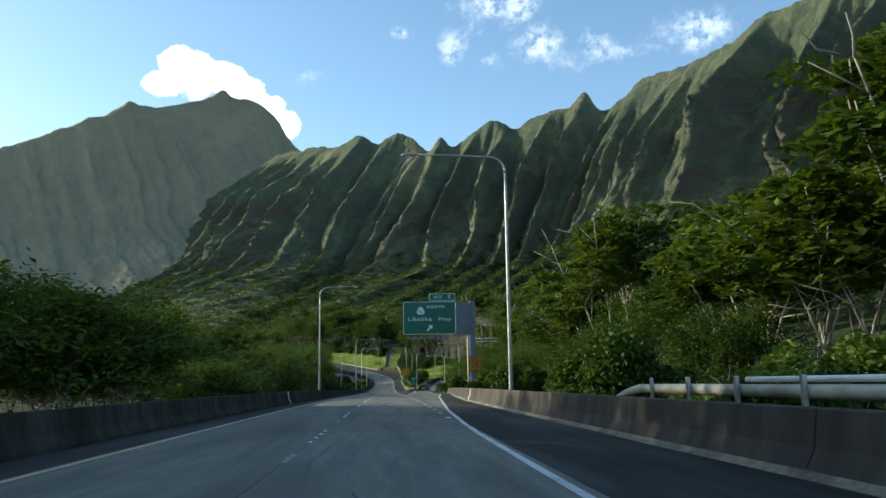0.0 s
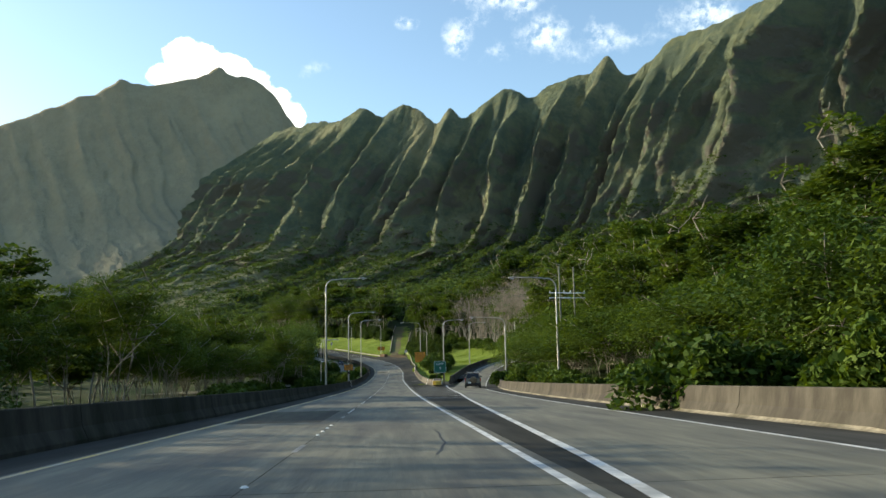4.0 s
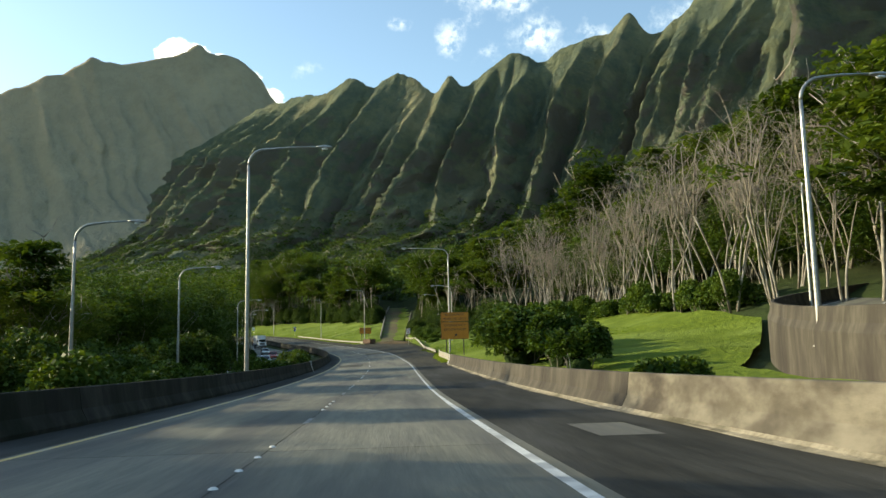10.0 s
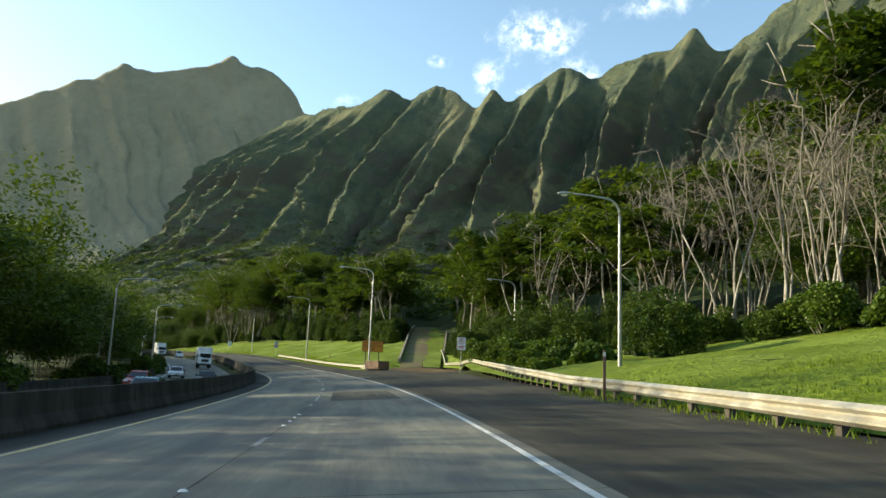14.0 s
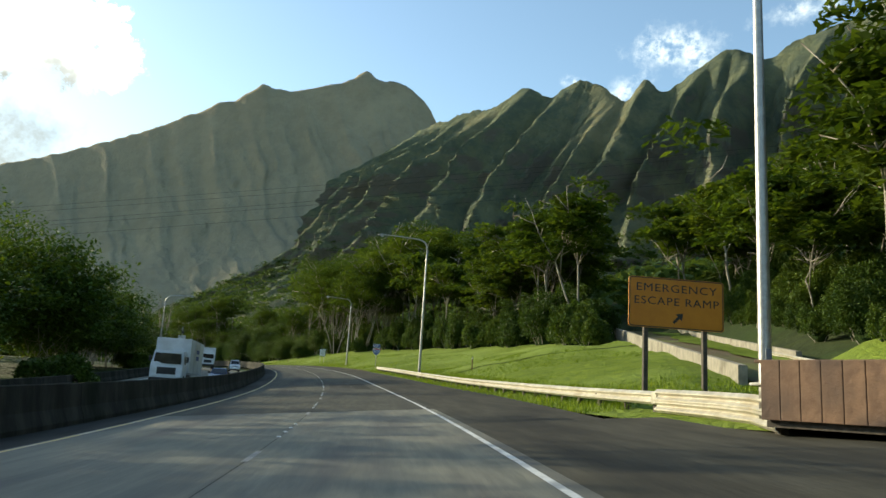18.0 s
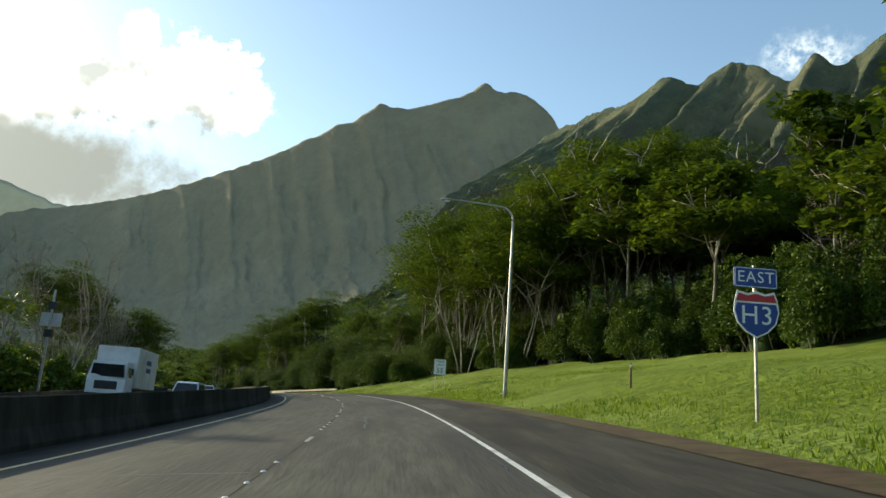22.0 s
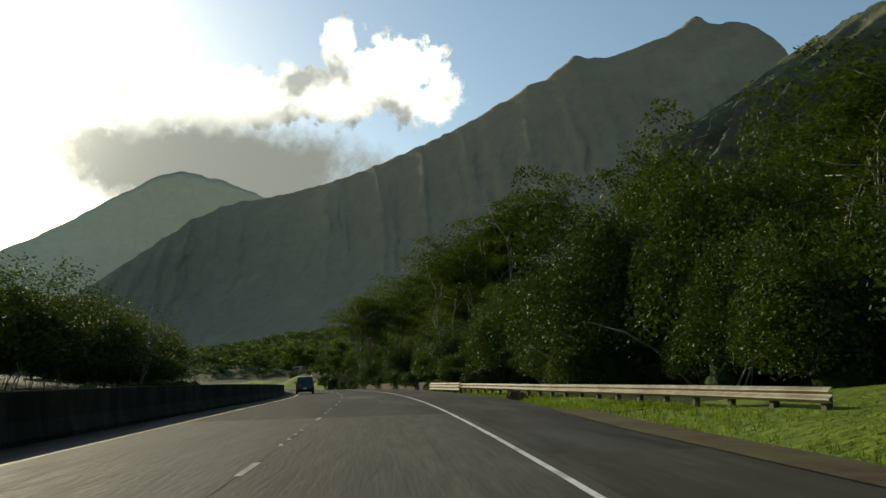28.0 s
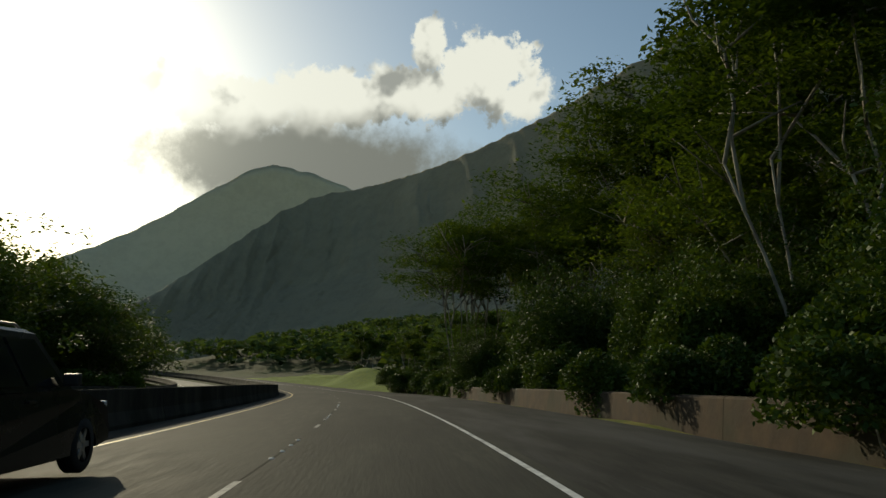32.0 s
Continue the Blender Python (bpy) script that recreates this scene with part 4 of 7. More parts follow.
# ---- lawns and verges ----
# Yellower grass for the wall's foot: sunlight on the strip, put into colour.
SUNLIT_GRASS = mat("yellowed_grass", (0.16, 0.15, 0.03), (0.26, 0.23, 0.06), 1.6, 0.9, 0.6, stain=(0.09, 0.12, 0.02), stain_scale=0.25, bump_scale=5.0, bump_dist=0.2, spec=0.12)
lawn = structure("lawn", "bright green mown grass slope beside the road", "lawn")


def turf(s0, s1, u0, u1, cols=16, material=GRASS, name="turf", lift=0.05):
    ss = np.arange(s0, s1 + 0.1, 2.5)
    f = lambda v, s: float(v(s)) if callable(v) else v
    V, F = [], []
    for s in ss:
        us = np.linspace(f(u0, s), f(u1, s), cols)
        p = place(np.full(cols, s), us)
        z = ground_z(np.full(cols, s), us) + lift
        for q, zz, w in zip(p, z, np.clip((us - us[0]) / 4.0, 0.05, 1.0)):
            V.append((q[0], q[1], zz + w * (0.22 * noise.noise(Vector((q[0] * 0.3, q[1] * 0.3, 0))) + 0.18 * noise.noise(Vector((q[0] * 0.16, q[1] * 0.16, 7))) + 0.40 * noise.noise(Vector((q[0] * 0.07, q[1] * 0.07, 4))))))
    for i in range(len(ss) - 1):
        for j in range(cols - 1):
            F.append((i * cols + j, i * cols + j + 1, (i + 1) * cols + j + 1, (i + 1) * cols + j))
    return mesh_object(name, V, F, material, lawn, smooth=True)


turf(240, 345, lambda s: lerp(s, [240, 292, 300, 318, 345], [5.6, 5.5, 5.6, 7.1, 7.6]), lambda s: lerp(s, [240, 262, 275, 290, 345], [11.0, 15.5, 23.0, 31.0, 34]), 22)
turf(345, 402, lambda s: lerp(s, [345, 360, 380, 402], [7.6, 8.8, 10.6, 14.5]), lambda s: lerp(s, [345, 402], [34, 27]), 16)
turf(400, 446, lambda s: lerp(s, [400, 404, 425, 446], [14.4, 15.1, 19.5, 26.0]), lambda s: lerp(s, [400, 446], [32, 40]), 12)
turf(417, 470, lambda s: lerp(s, [417, 424, 440, 470], [7.0, 6.0, 6.3, 5.8]), lambda s: lerp(s, [417, 424, 436, 450, 470], [9.5, 13.0, 17.2, 21.5, 28.5]), 20)
turf(470, 648, lambda s: lerp(s, [470, 500, 640], [5.7, 5.2, 5.4]), lambda s: lerp(s, [470, 510, 560, 610, 648], [28.5, 31, 29, 22, 12]), 20)
turf(648, 700, 6.4, 8.6, 5)
turf(692, 800, lambda s: lerp(s, [692, 700, 800], [6.1, 5.9, 6.0]), 7.2, 4, SUNLIT_GRASS, lift=0.03)
turf(790, 920, lambda s: 5.6, lambda s: lerp(s, [790, 800, 920], [9, 22, 28]), 18)
verge = flat("dirt_verge", np.arange(500.0, 652.0, 4.0), lambda s: lerp(s, [500, 640, 660, 700], [4.7, 4.9, 5.9, 4.9]), lambda s: lerp(s, [500, 640, 660, 700], [5.7, 5.9, 7.2, 6.4]), 0.012, DIRT, lawn, 3)
turf(330, 470, -23.5, -29, 5)
turf(150, 330, -9.0, -17, 6)

# ---- trees and shrubs ----
rng = np.random.default_rng(7)


def leaf_mesh(name, centres, size, up, material, aspect=0.55, seed=1):
    """Many small folded leaves, one at each centre. up: how far they lie flat."""
    r = np.random.default_rng(seed)
    c = np.asarray(centres, float)
    n = len(c)
    nrm = r.normal(size=(n, 3))
    nrm[:, 2] = np.abs(nrm[:, 2]) + up
    nrm /= np.linalg.norm(nrm, axis=1)[:, None]
    t = np.cross(nrm, r.normal(size=(n, 3)))
    t /= np.linalg.norm(t, axis=1)[:, None]
    b = np.cross(nrm, t)
    L = (size * r.uniform(0.6, 1.35, n))[:, None]
    W = L * aspect * r.uniform(0.7, 1.2, n)[:, None]
    droop = nrm * L * 0.16
    v = np.stack([c - t * L * 0.95, c - t * L * 0.15 - b * W, c + t * L - droop, c - t * L * 0.05 + b * W * 0.9], 1).reshape(-1, 3)
    me = bpy.data.meshes.new(name)
    me.vertices.add(4 * n)
    me.vertices.foreach_set("co", v.ravel())
    me.loops.add(4 * n)
    me.loops.foreach_set("vertex_index", np.arange(4 * n))
    me.polygons.add(n)
    me.polygons.foreach_set("loop_start", np.arange(0, 4 * n, 4))
    me.polygons.foreach_set("loop_total", np.full(n, 4))
    me.update(calc_edges=True)
    me.materials.append(material)
    return me


def broad_leaves(name, centres, size, material, seed):
    """Large drooping leaves, each of two halves folded along a midrib."""
    r = np.random.default_rng(seed)
    c = np.asarray(centres, float)
    n = len(c)
    nrm = r.normal(size=(n, 3)) * 0.7
    nrm[:, 2] = np.abs(nrm[:, 2]) + 0.5
    nrm /= np.linalg.norm(nrm, axis=1)[:, None]
    t = np.cross(nrm, r.normal(size=(n, 3)))
    t /= np.linalg.norm(t, axis=1)[:, None]
    b = np.cross(nrm, t)
    L = (size * r.uniform(0.55, 1.25, n))[:, None]
    at = lambda x, y, z: c + t * L * x + b * L * y + nrm * L * z
    v = np.stack([at(-1, 0, 0), at(-0.55, 0.42, 0.14), at(0.25, 0.40, 0.10), at(1, 0, -0.38), at(0.25, -0.40, 0.10), at(-0.55, -0.42, 0.14), at(0.1, 0, 0.0)], 1).reshape(-1, 3)
    k = 7 * np.arange(n)[:, None]
    faces = np.concatenate([k + np.array([[0, 1, 2, 6]]), k + np.array([[6, 2, 3, 4]]), k + np.array([[0, 6, 4, 5]])])
    me = bpy.data.meshes.new(name)
    me.from_pydata(v.tolist(), [], faces.tolist())
    me.polygons.foreach_set("use_smooth", [True] * len(faces))
    me.materials.append(material)
    return me


def limb(bm, p, d, length, r0, r1, bend, r, sides=6, steps=4):
    """One wandering limb; returns its points."""
    pts, p, d = [Vector(p)], Vector(p), Vector(d).normalized()
    for i in range(steps):
        d = (d + Vector(r.normal(size=3)) * bend).normalized()
        p = p + d * (length / steps)
        pts.append(p.copy())
    tube(bm, pts, [r0 + (r1 - r0) * i / steps for i in range(steps + 1)], sides)
    return pts, d


def tree(name, label, category, h, spread, first, pads, leaves, leaf_size, seed, stems=1, bare=0.0, flat_pads=0.28, leaf_mat=None):
    """A tall tree: pale trunk, limbs that fork upwards, and flat tiers of small leaves."""
    r = np.random.default_rng(seed)
    root = empty(name, Matrix(), label, category)
    bm = bmesh.new()
    limbs = bmesh.new()
    tips = []
    for k in range(stems):
        a0 = r.uniform(0, 6.28)
        lean = Vector((math.cos(a0), math.sin(a0), 0)) * (0.10 if stems == 1 else 0.15 if bare else 0.28 if leaf_size > 0.3 else 0.15)
        base = Vector((math.cos(a0), math.sin(a0), 0)) * (0.0 if stems == 1 else 0.5)
        th = h * first * r.uniform(0.85, 1.1)
        pts, d = limb(bm, base - Vector((0, 0, 0.5)), Vector((0, 0, 1)) + lean, th + 0.5, (0.0105 if bare else 0.0095 if leaf_size > 0.3 else 0.0064) * h / stems ** 0.4, (0.007 if bare else 0.0062 if leaf_size > 0.3 else 0.0044) * h / stems ** 0.4, 0.07, r, 8, 5)
        top = pts[-1]
        for j in range(r.integers(3, 6) if stems == 1 else r.integers(2, 4)):
            a = r.uniform(0, 6.28)
            out = Vector((math.cos(a), math.sin(a), 0)) * r.uniform(0.35, 1.0) * spread / h * (1.0 if bare else 1.7) + Vector((0, 0, r.uniform(0.8, 1.2)))
            start = pts[-1 - int(r.integers(0, 2))]
            q, d2 = limb(limbs, start, out, (h - start.z) * r.uniform(0.55, 0.95), (0.0042 if bare else 0.0046) * h, (0.0020 if bare else 0.0022) * h, 0.10 if bare else 0.16, r, 5, 4)
            for m in range(r.integers(3, 6)):
                a = r.uniform(0, 6.28)
                s0 = q[int(r.integers(1, 5))]
                o2 = Vector((math.cos(a), math.sin(a), 0)) * r.uniform(0.5, 1.1) + Vector((0, 0, r.uniform(0.2, 0.9)))
                w, d3 = limb(limbs, s0, o2, spread * r.uniform(0.25, 0.6), (0.0024 if bare else 0.0045) * h, (0.0009 if bare else 0.0015) * h, 0.2, r, 3, 3 if bare else 2)
                tips += [w[-1], w[-2]]
                if bare:
                    for z in range(4):
                        ww, _ = limb(limbs, w[int(r.integers(1, 4))], Vector(r.normal(size=3)) * 0.8 + Vector((0, 0, 0.8)), spread * 0.2, 0.0010 * h, 0.0004 * h, 0.25, r, 3, 3)
                        for y in range(3):
                            limb(limbs, ww[int(r.integers(1, 4))], Vector(r.normal(size=3)) + Vector((0, 0, 0.6)), spread * 0.11, 0.0005 * h, 0.0003 * h, 0.3, r, 3, 2)
    part("trunk", bm, BARK, root, smooth=True)
    part("bough", limbs, PALE_TWIG if bare else BARK, root, smooth=True)
    if leaves:
        r.shuffle(tips)
        cs = []
        extra = [Vector((*(r.normal(size=2) * spread * 0.42), h * r.uniform(first + 0.12, 0.98))) for _ in range(max(0, pads - len(tips)))]
        for tp in (tips + extra)[:pads]:
            rad = r.uniform(0.16, 0.34) * spread
            if flat_pads < 0.5:  # umbrella tiers: high in the middle, lower outside
                rho = min(1.2, math.hypot(tp.x, tp.y) / spread)
                tp = Vector((tp.x, tp.y, 0.35 * tp.z + 0.65 * h * (1.0 - 0.24 * rho * rho - 0.085 * int(r.integers(0, 6)))))
            n = max(8, int(leaves / pads))
            a, q = r.uniform(0, 6.28, n), np.sqrt(r.uniform(0, 1, n)) * rad
            z = r.normal(size=n) * rad * flat_pads * 0.45 - (q / rad) ** 2 * rad * 0.22
            cs.append(np.stack([tp.x + np.cos(a) * q, tp.y + np.sin(a) * q, tp.z + 0.3 + z], -1))
        me = leaf_mesh("crown", np.concatenate(cs), leaf_size, 1.9 if flat_pads < 0.5 else 1.0, leaf_mat or LEAF_A, 0.48, seed)
        new("crown", me).parent = root
    return root


def shrub(name, label, category, rx, ry, h, leaves, leaf_size, material, seed, columns=0, broad=False):
    """A dense mound of leaves over thin stems, lobed and ragged; columns: how many vine towers stand in it."""
    r = np.random.default_rng(seed)
    root = empty(name, Matrix(), label, category)
    lobes = []
    for k in range(9 + columns * 3):
        a, q = r.uniform(0, 6.28), math.sqrt(r.uniform(0, 1)) * 0.62
        s = r.uniform(0.30, 0.5)
        lobes.append((math.cos(a) * q * rx, math.sin(a) * q * ry, h * r.uniform(0.25, 0.62) * (1 - 0.4 * q), s * rx, s * ry, h * r.uniform(0.24, 0.38)))
    for k in range(columns):
        x, y = r.uniform(-0.7, 0.7) * rx, r.uniform(-0.7, 0.7) * ry
        hh, w = h * r.uniform(0.75, 1.0), r.uniform(0.16, 0.26) * min(rx, ry)
        for z in np.linspace(0.25, 0.92, 5):
            lobes.append((x + r.normal() * 0.2, y + r.normal() * 0.2, hh * z, w * 1.3, w * 1.3, hh * 0.13))
    w = np.array([l[3] * l[5] + l[4] * l[5] for l in lobes])
    ids = r.choice(len(lobes), leaves, p=w / w.sum())
    l = np.array(lobes)[ids]
    d = r.normal(size=(leaves, 3))
    d /= np.linalg.norm(d, axis=1)[:, None]
    d[:, 2] = np.where(d[:, 2] < -0.3, -d[:, 2], d[:, 2])
    rad = r.uniform(0.72, 1.06, leaves)[:, None]
    c = l[:, :3] + d * l[:, 3:] * rad
    c[:, 2] = np.maximum(c[:, 2], r.uniform(0.05, 0.4, leaves))
    me = broad_leaves("foliage", c, leaf_size, material, seed) if broad else leaf_mesh("foliage", c, leaf_size, 0.35, material, 0.62, seed)
    new("foliage", me).parent = root
    bm = bmesh.new()
    for k in range(7):
        a = r.uniform(0, 6.28)
        limb(bm, (math.cos(a) * 0.2 * rx, math.sin(a) * 0.2 * ry, -0.4), (math.cos(a) * 0.5 * rx / h, math.sin(a) * 0.5 * ry / h, 1), h * 0.5, 0.04 + h * 0.004, 0.02, 0.15, r, 5, 4)
    part("stem", bm, BARK, root)
    return root


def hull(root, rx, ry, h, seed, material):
    """A rough lump under a thick mound's leaves, coloured dark for the shade inside."""
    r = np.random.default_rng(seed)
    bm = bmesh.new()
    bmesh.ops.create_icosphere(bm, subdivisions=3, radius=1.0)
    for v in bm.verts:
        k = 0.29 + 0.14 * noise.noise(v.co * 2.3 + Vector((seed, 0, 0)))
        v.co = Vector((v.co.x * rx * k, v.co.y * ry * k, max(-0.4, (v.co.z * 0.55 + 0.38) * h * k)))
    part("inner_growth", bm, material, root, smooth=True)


# Darker than any leaf material: the mounds' inner shade as a colour.
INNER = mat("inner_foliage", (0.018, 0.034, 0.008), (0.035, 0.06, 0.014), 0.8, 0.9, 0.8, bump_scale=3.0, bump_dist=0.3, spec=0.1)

ALB = [tree("umbrella_tree", "tall umbrella tree with pale limbs and flat feathery green tiers", "tree", h, sp, f, 54, 4700, 0.47, sd, st) for h, sp, f, sd, st in ((17, 7.5, 0.42, 11, 1), (20, 8.5, 0.5, 12, 1), (15, 7.0, 0.3, 13, 2), (22, 7.5, 0.55, 14, 2))]
FINE_ALB = [tree("silk_tree", "tall silk tree with pale slender trunks and fine layered leaves", "tree", h, sp, f, 120, 16000, 0.205, sd, st) for h, sp, f, sd, st in ((17, 7.5, 0.46, 15, 3), (20, 8.5, 0.5, 16, 4), (22, 7.5, 0.5, 17, 3))]
DENSE = [tree("leafy_tree", "dense yellow-green leafy tree with foliage down to the ground", "tree", h, sp, 0.2, 95, 9500, 0.215, sd, 2, flat_pads=0.75, leaf_mat=LEAF_B) for h, sp, sd in ((11, 6.0, 21), (13, 6.5, 22), (9, 5.5, 23))]
BARE = [tree("bare_tree", "leafless tree with tall pale trunks and fine grey twigs", "tree", h, sp, f, 0, 0, 0.3, sd, st, bare=1.0) for h, sp, f, sd, st in ((17, 5.5, 0.45, 31, 2), (20, 6.0, 0.5, 32, 3), (14, 6.5, 0.3, 33, 2))]
RAIN = [tree("rain_tree", "spreading dome-shaped tree with dense layered green leaves", "tree", h, sp, 0.28, 130, 11000, 0.27, sd, 3, flat_pads=0.34) for h, sp, sd in ((12, 10.0, 71), (13, 11.0, 72))]
BUSH = [shrub("bush", "broad-leaved green bush thick to the ground", "bush", rx, ry, h, n * 3, 0.20, LEAF_B, sd) for rx, ry, h, n, sd in ((3.2, 2.8, 3.8, 1500, 41), (4.2, 3.4, 5.2, 2000, 42), (2.2, 2.0, 2.4, 900, 43))]
BIG_BUSH = [shrub("broadleaf_bush", "tall bush with large glossy yellow-green leaves behind the barrier", "bush", rx, ry, h, n, 0.19, LEAF_B, sd, broad=True) for rx, ry, h, n, sd in ((3.0, 2.8, 4.6, 5200, 44), (3.8, 3.2, 5.6, 6800, 45))]
VINE = [shrub("vine_mound", "tangled mound of creeping vines draped over dead trees", "vine", rx, ry, h, n * 5, 0.18, LEAF_C, sd, columns=cc) for rx, ry, h, n, sd, cc in ((5.0, 3.6, 8.0, 2600, 51, 3), (6.0, 4.0, 10.5, 3200, 52, 4), (4.2, 3.4, 6.0, 2000, 53, 2))]
NEAR_VINE = [shrub("vine_mound", "tangled mound of creeping vines with small leaves over dead trees", "vine", rx, ry, h, n, 0.092, LEAF_C, sd, columns=cc) for rx, ry, h, n, sd, cc in ((5.0, 3.6, 8.0, 36000, 54, 6), (6.0, 4.0, 10.5, 44000, 55, 7), (4.2, 3.4, 6.0, 27000, 56, 4))]
NEAR_BUSH = [shrub("vine_bush", "low leafy bush of hanging vines above the wall", "bush", rx, ry, h, n, 0.115, LEAF_C, sd) for rx, ry, h, n, sd in ((3.2, 2.8, 3.8, 11000, 46), (4.2, 3.4, 5.2, 15000, 47))]
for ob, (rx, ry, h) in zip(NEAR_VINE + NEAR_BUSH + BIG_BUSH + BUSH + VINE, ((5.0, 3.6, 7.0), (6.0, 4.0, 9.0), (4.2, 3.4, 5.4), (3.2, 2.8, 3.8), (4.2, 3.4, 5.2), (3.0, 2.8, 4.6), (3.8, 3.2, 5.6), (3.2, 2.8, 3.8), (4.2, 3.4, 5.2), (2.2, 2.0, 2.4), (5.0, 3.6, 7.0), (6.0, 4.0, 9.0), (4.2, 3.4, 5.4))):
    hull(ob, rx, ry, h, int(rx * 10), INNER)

used = set()


def plant(kinds, s, u, size=1.0, group="", sink=0.15, pick=None):
    """Sets one plant of a family at a place of the plan; the first of each is moved, the rest are copies."""
    ob = kinds[int(rng.integers(len(kinds))) if pick is None else pick]
    if ob.name.split(".")[0] in ("bush", "vine_mound", "vine_bush"):
        sink += 0.7 * size
    p = on_ground(s, u, sink)
    k = size * rng.uniform(0.88, 1.14)
    m = Matrix.Translation(p) @ Matrix.Rotation(rng.uniform(0, 6.28), 4, "Z") @ Matrix.Rotation(rng.normal() * 0.03, 4, "X")
    if ob.name in used:
        ob = copy_thing(ob, m)
    used.add(ob.name)
    ob.matrix_world = m @ Matrix.Diagonal((k, k, k * rng.uniform(0.94, 1.08), 1))
    return tagged(ob, group=group)


def grove(kinds, s0, s1, u0, u1, gap, size=1.0, group="", jitter=0.4, skip=0.0, width=None):
    """Fills a stretch of the plan with plants about gap metres apart."""
    for s in np.arange(s0, s1, gap):
        for u in np.arange(u0, u1, gap if u1 > u0 else 1e9) if u1 > u0 else ():
            if rng.uniform() < skip:
                continue
            ss, uu = s + rng.uniform(-1, 1) * gap * jitter, u + rng.uniform(-1, 1) * gap * jitter
            q = place(ss, uu)
            if abs(q[0] - esc_x(q[1])) < esc_half(q[1]) + 3.0 and 380 < q[1] < 600:
                continue
            plant(kinds, ss, uu, size, group)


G = "trees along the highway"
# right of the road, from the start to the exit
grove(ALB, 30, 78, 22, 48, 9, 0.82, G)
grove(ALB, 78, 116, 24, 48, 11, 0.66, G)
grove(DENSE, 40, 126, 17, 18, 7, 0.55, G)
grove(BUSH, 2, 130, 11.8, 13.5, 5.5, 0.75, "bushes behind the barrier")
grove(RAIN, 118, 216, 20, 36, 7.5, 0.56, G)
grove(BUSH, 118, 200, 15.8, 16.5, 5.0, 0.75, "bushes behind the barrier")
grove(RAIN, 224, 256, 29, 46, 8, 0.84, G)
grove(ALB, 130, 290, 42, 70, 14, 0.9, G)
for s, u, k in ((232, 24.0, 0.6), (239, 25.0, 0.72), (246, 26.5, 0.8)):
    plant(RAIN, s, u, k * 0.88, G)
# between the ramp and the road, and behind the lawn
for s, u, k in ((246, 7.6, 0.42), (250, 8.0, 0.45), (269, 10.0, 0.8), (275, 10.5, 0.9), (281, 9.0, 0.95), (286, 11.0, 1.1), (290, 10.4, 1.05), (294, 12.0, 1.0)):
    plant(BUSH if s < 260 else BIG_BUSH, s, u, k, "bushes behind the barrier")
grove(BARE, 284, 400, 34, 56, 5.6, 0.98, "bare trees behind the lawn")
grove(BUSH, 300, 396, 33, 37, 4.2, 0.9, "shrubs at the edge of the wood")
grove(ALB, 290, 400, 52, 86, 10, 1.25, G)
grove(ALB, 250, 292, 34, 62, 11, 0.9, G)
grove(ALB, 396, 478, 32, 60, 8.2, 0.95, G)
grove(VINE, 384, 440, 24, 34, 7.5, 0.62, "vines at the edge of the wood")
for s in np.arange(366.0, 432.0, 3.0):
    for o, k in ((2.4, 0.6), (5.5, 0.95))[:1 + int(s % 6 < 3)]:
        plant(BUSH, s + rng.uniform(-1, 1), float(lerp(s, [345, 360, 380, 404, 425, 452], [7.4, 9.0, 11.6, 15.4, 19.8, 28.0])) + o, k, "shrubs at the edge of the wood")
grove(VINE, 366, 412, 21, 28, 6.5, 0.55, "shrubs at the edge of the wood")
for y in np.arange(418.0, 585.0, 4.2):
    for o, k in ((4.6, 0.42), (8.2, 0.6), (12.5, 0.8)):
        s, u = road_coords(float(esc_x(y) + esc_half(y)) + o + rng.uniform(-0.8, 0.8), y + rng.uniform(-1.2, 1.2))
        plant(VINE, s, u, k, "vines beside the escape ramp")
plant(BARE, 399, 25.5, 0.8, "bare trees behind the lawn", pick=1)
plant(BARE, 428, -27.5, 0.85, "bare trees beside the opposite road", pick=0)
# the wood behind the lawn after the escape ramp
grove(ALB, 484, 532, 36, 66, 9.5, 1.14, G)
grove(ALB, 532, 590, 36, 66, 9.5, 1.03, G)
grove(FINE_ALB, 588, 652, 25.5, 44, 8.0, 1.4, G)
grove(ALB, 588, 652, 46, 60, 9.0, 1.42, G)

grove(BARE, 500, 590, 40, 46, 12, 0.95, "bare trees behind the lawn", skip=0.4)
grove(BARE, 612, 640, 40, 44, 12, 1.15, "bare trees behind the lawn")
grove(VINE, 486, 618, 30.0, 38, 5.2, 0.75, "vines at the edge of the wood")
for s, u, k, p in ((517.9, 36.1, 1.15, 1), (520.4, 37.9, 1.0, 0)):
    plant(BUSH, s, u, k, "bushes on the lawn", pick=p)
# the wall of vines by the last guardrail, and the slope above it
VW = "vines above the wall"
grove(NEAR_VINE, 618, 656, 16, 26, 8, 0.85, "vines at the edge of the wood")
grove(NEAR_VINE, 654, 690, 15.0, 25, 6.5, 0.82, VW)
grove(NEAR_VINE, 690, 730, 12.0, 24, 6.0, 0.9, VW)
for s, u, k in ((671, 15.5, 1.25), (664, 19.0, 1.4)):
    plant(NEAR_VINE, s, u, k, VW, pick=1)
grove(NEAR_VINE, 728, 772, 12.0, 20, 6.5, 0.8, VW)
plant(NEAR_BUSH, 700.5, 8.0, 0.5, "bushes above the wall", pick=0)
grove(NEAR_BUSH, 690, 790, 9.5, 10.2, 4.2, 0.7, "bushes above the wall")
grove(FINE_ALB, 668, 706, 27, 56, 10, 0.82, G)
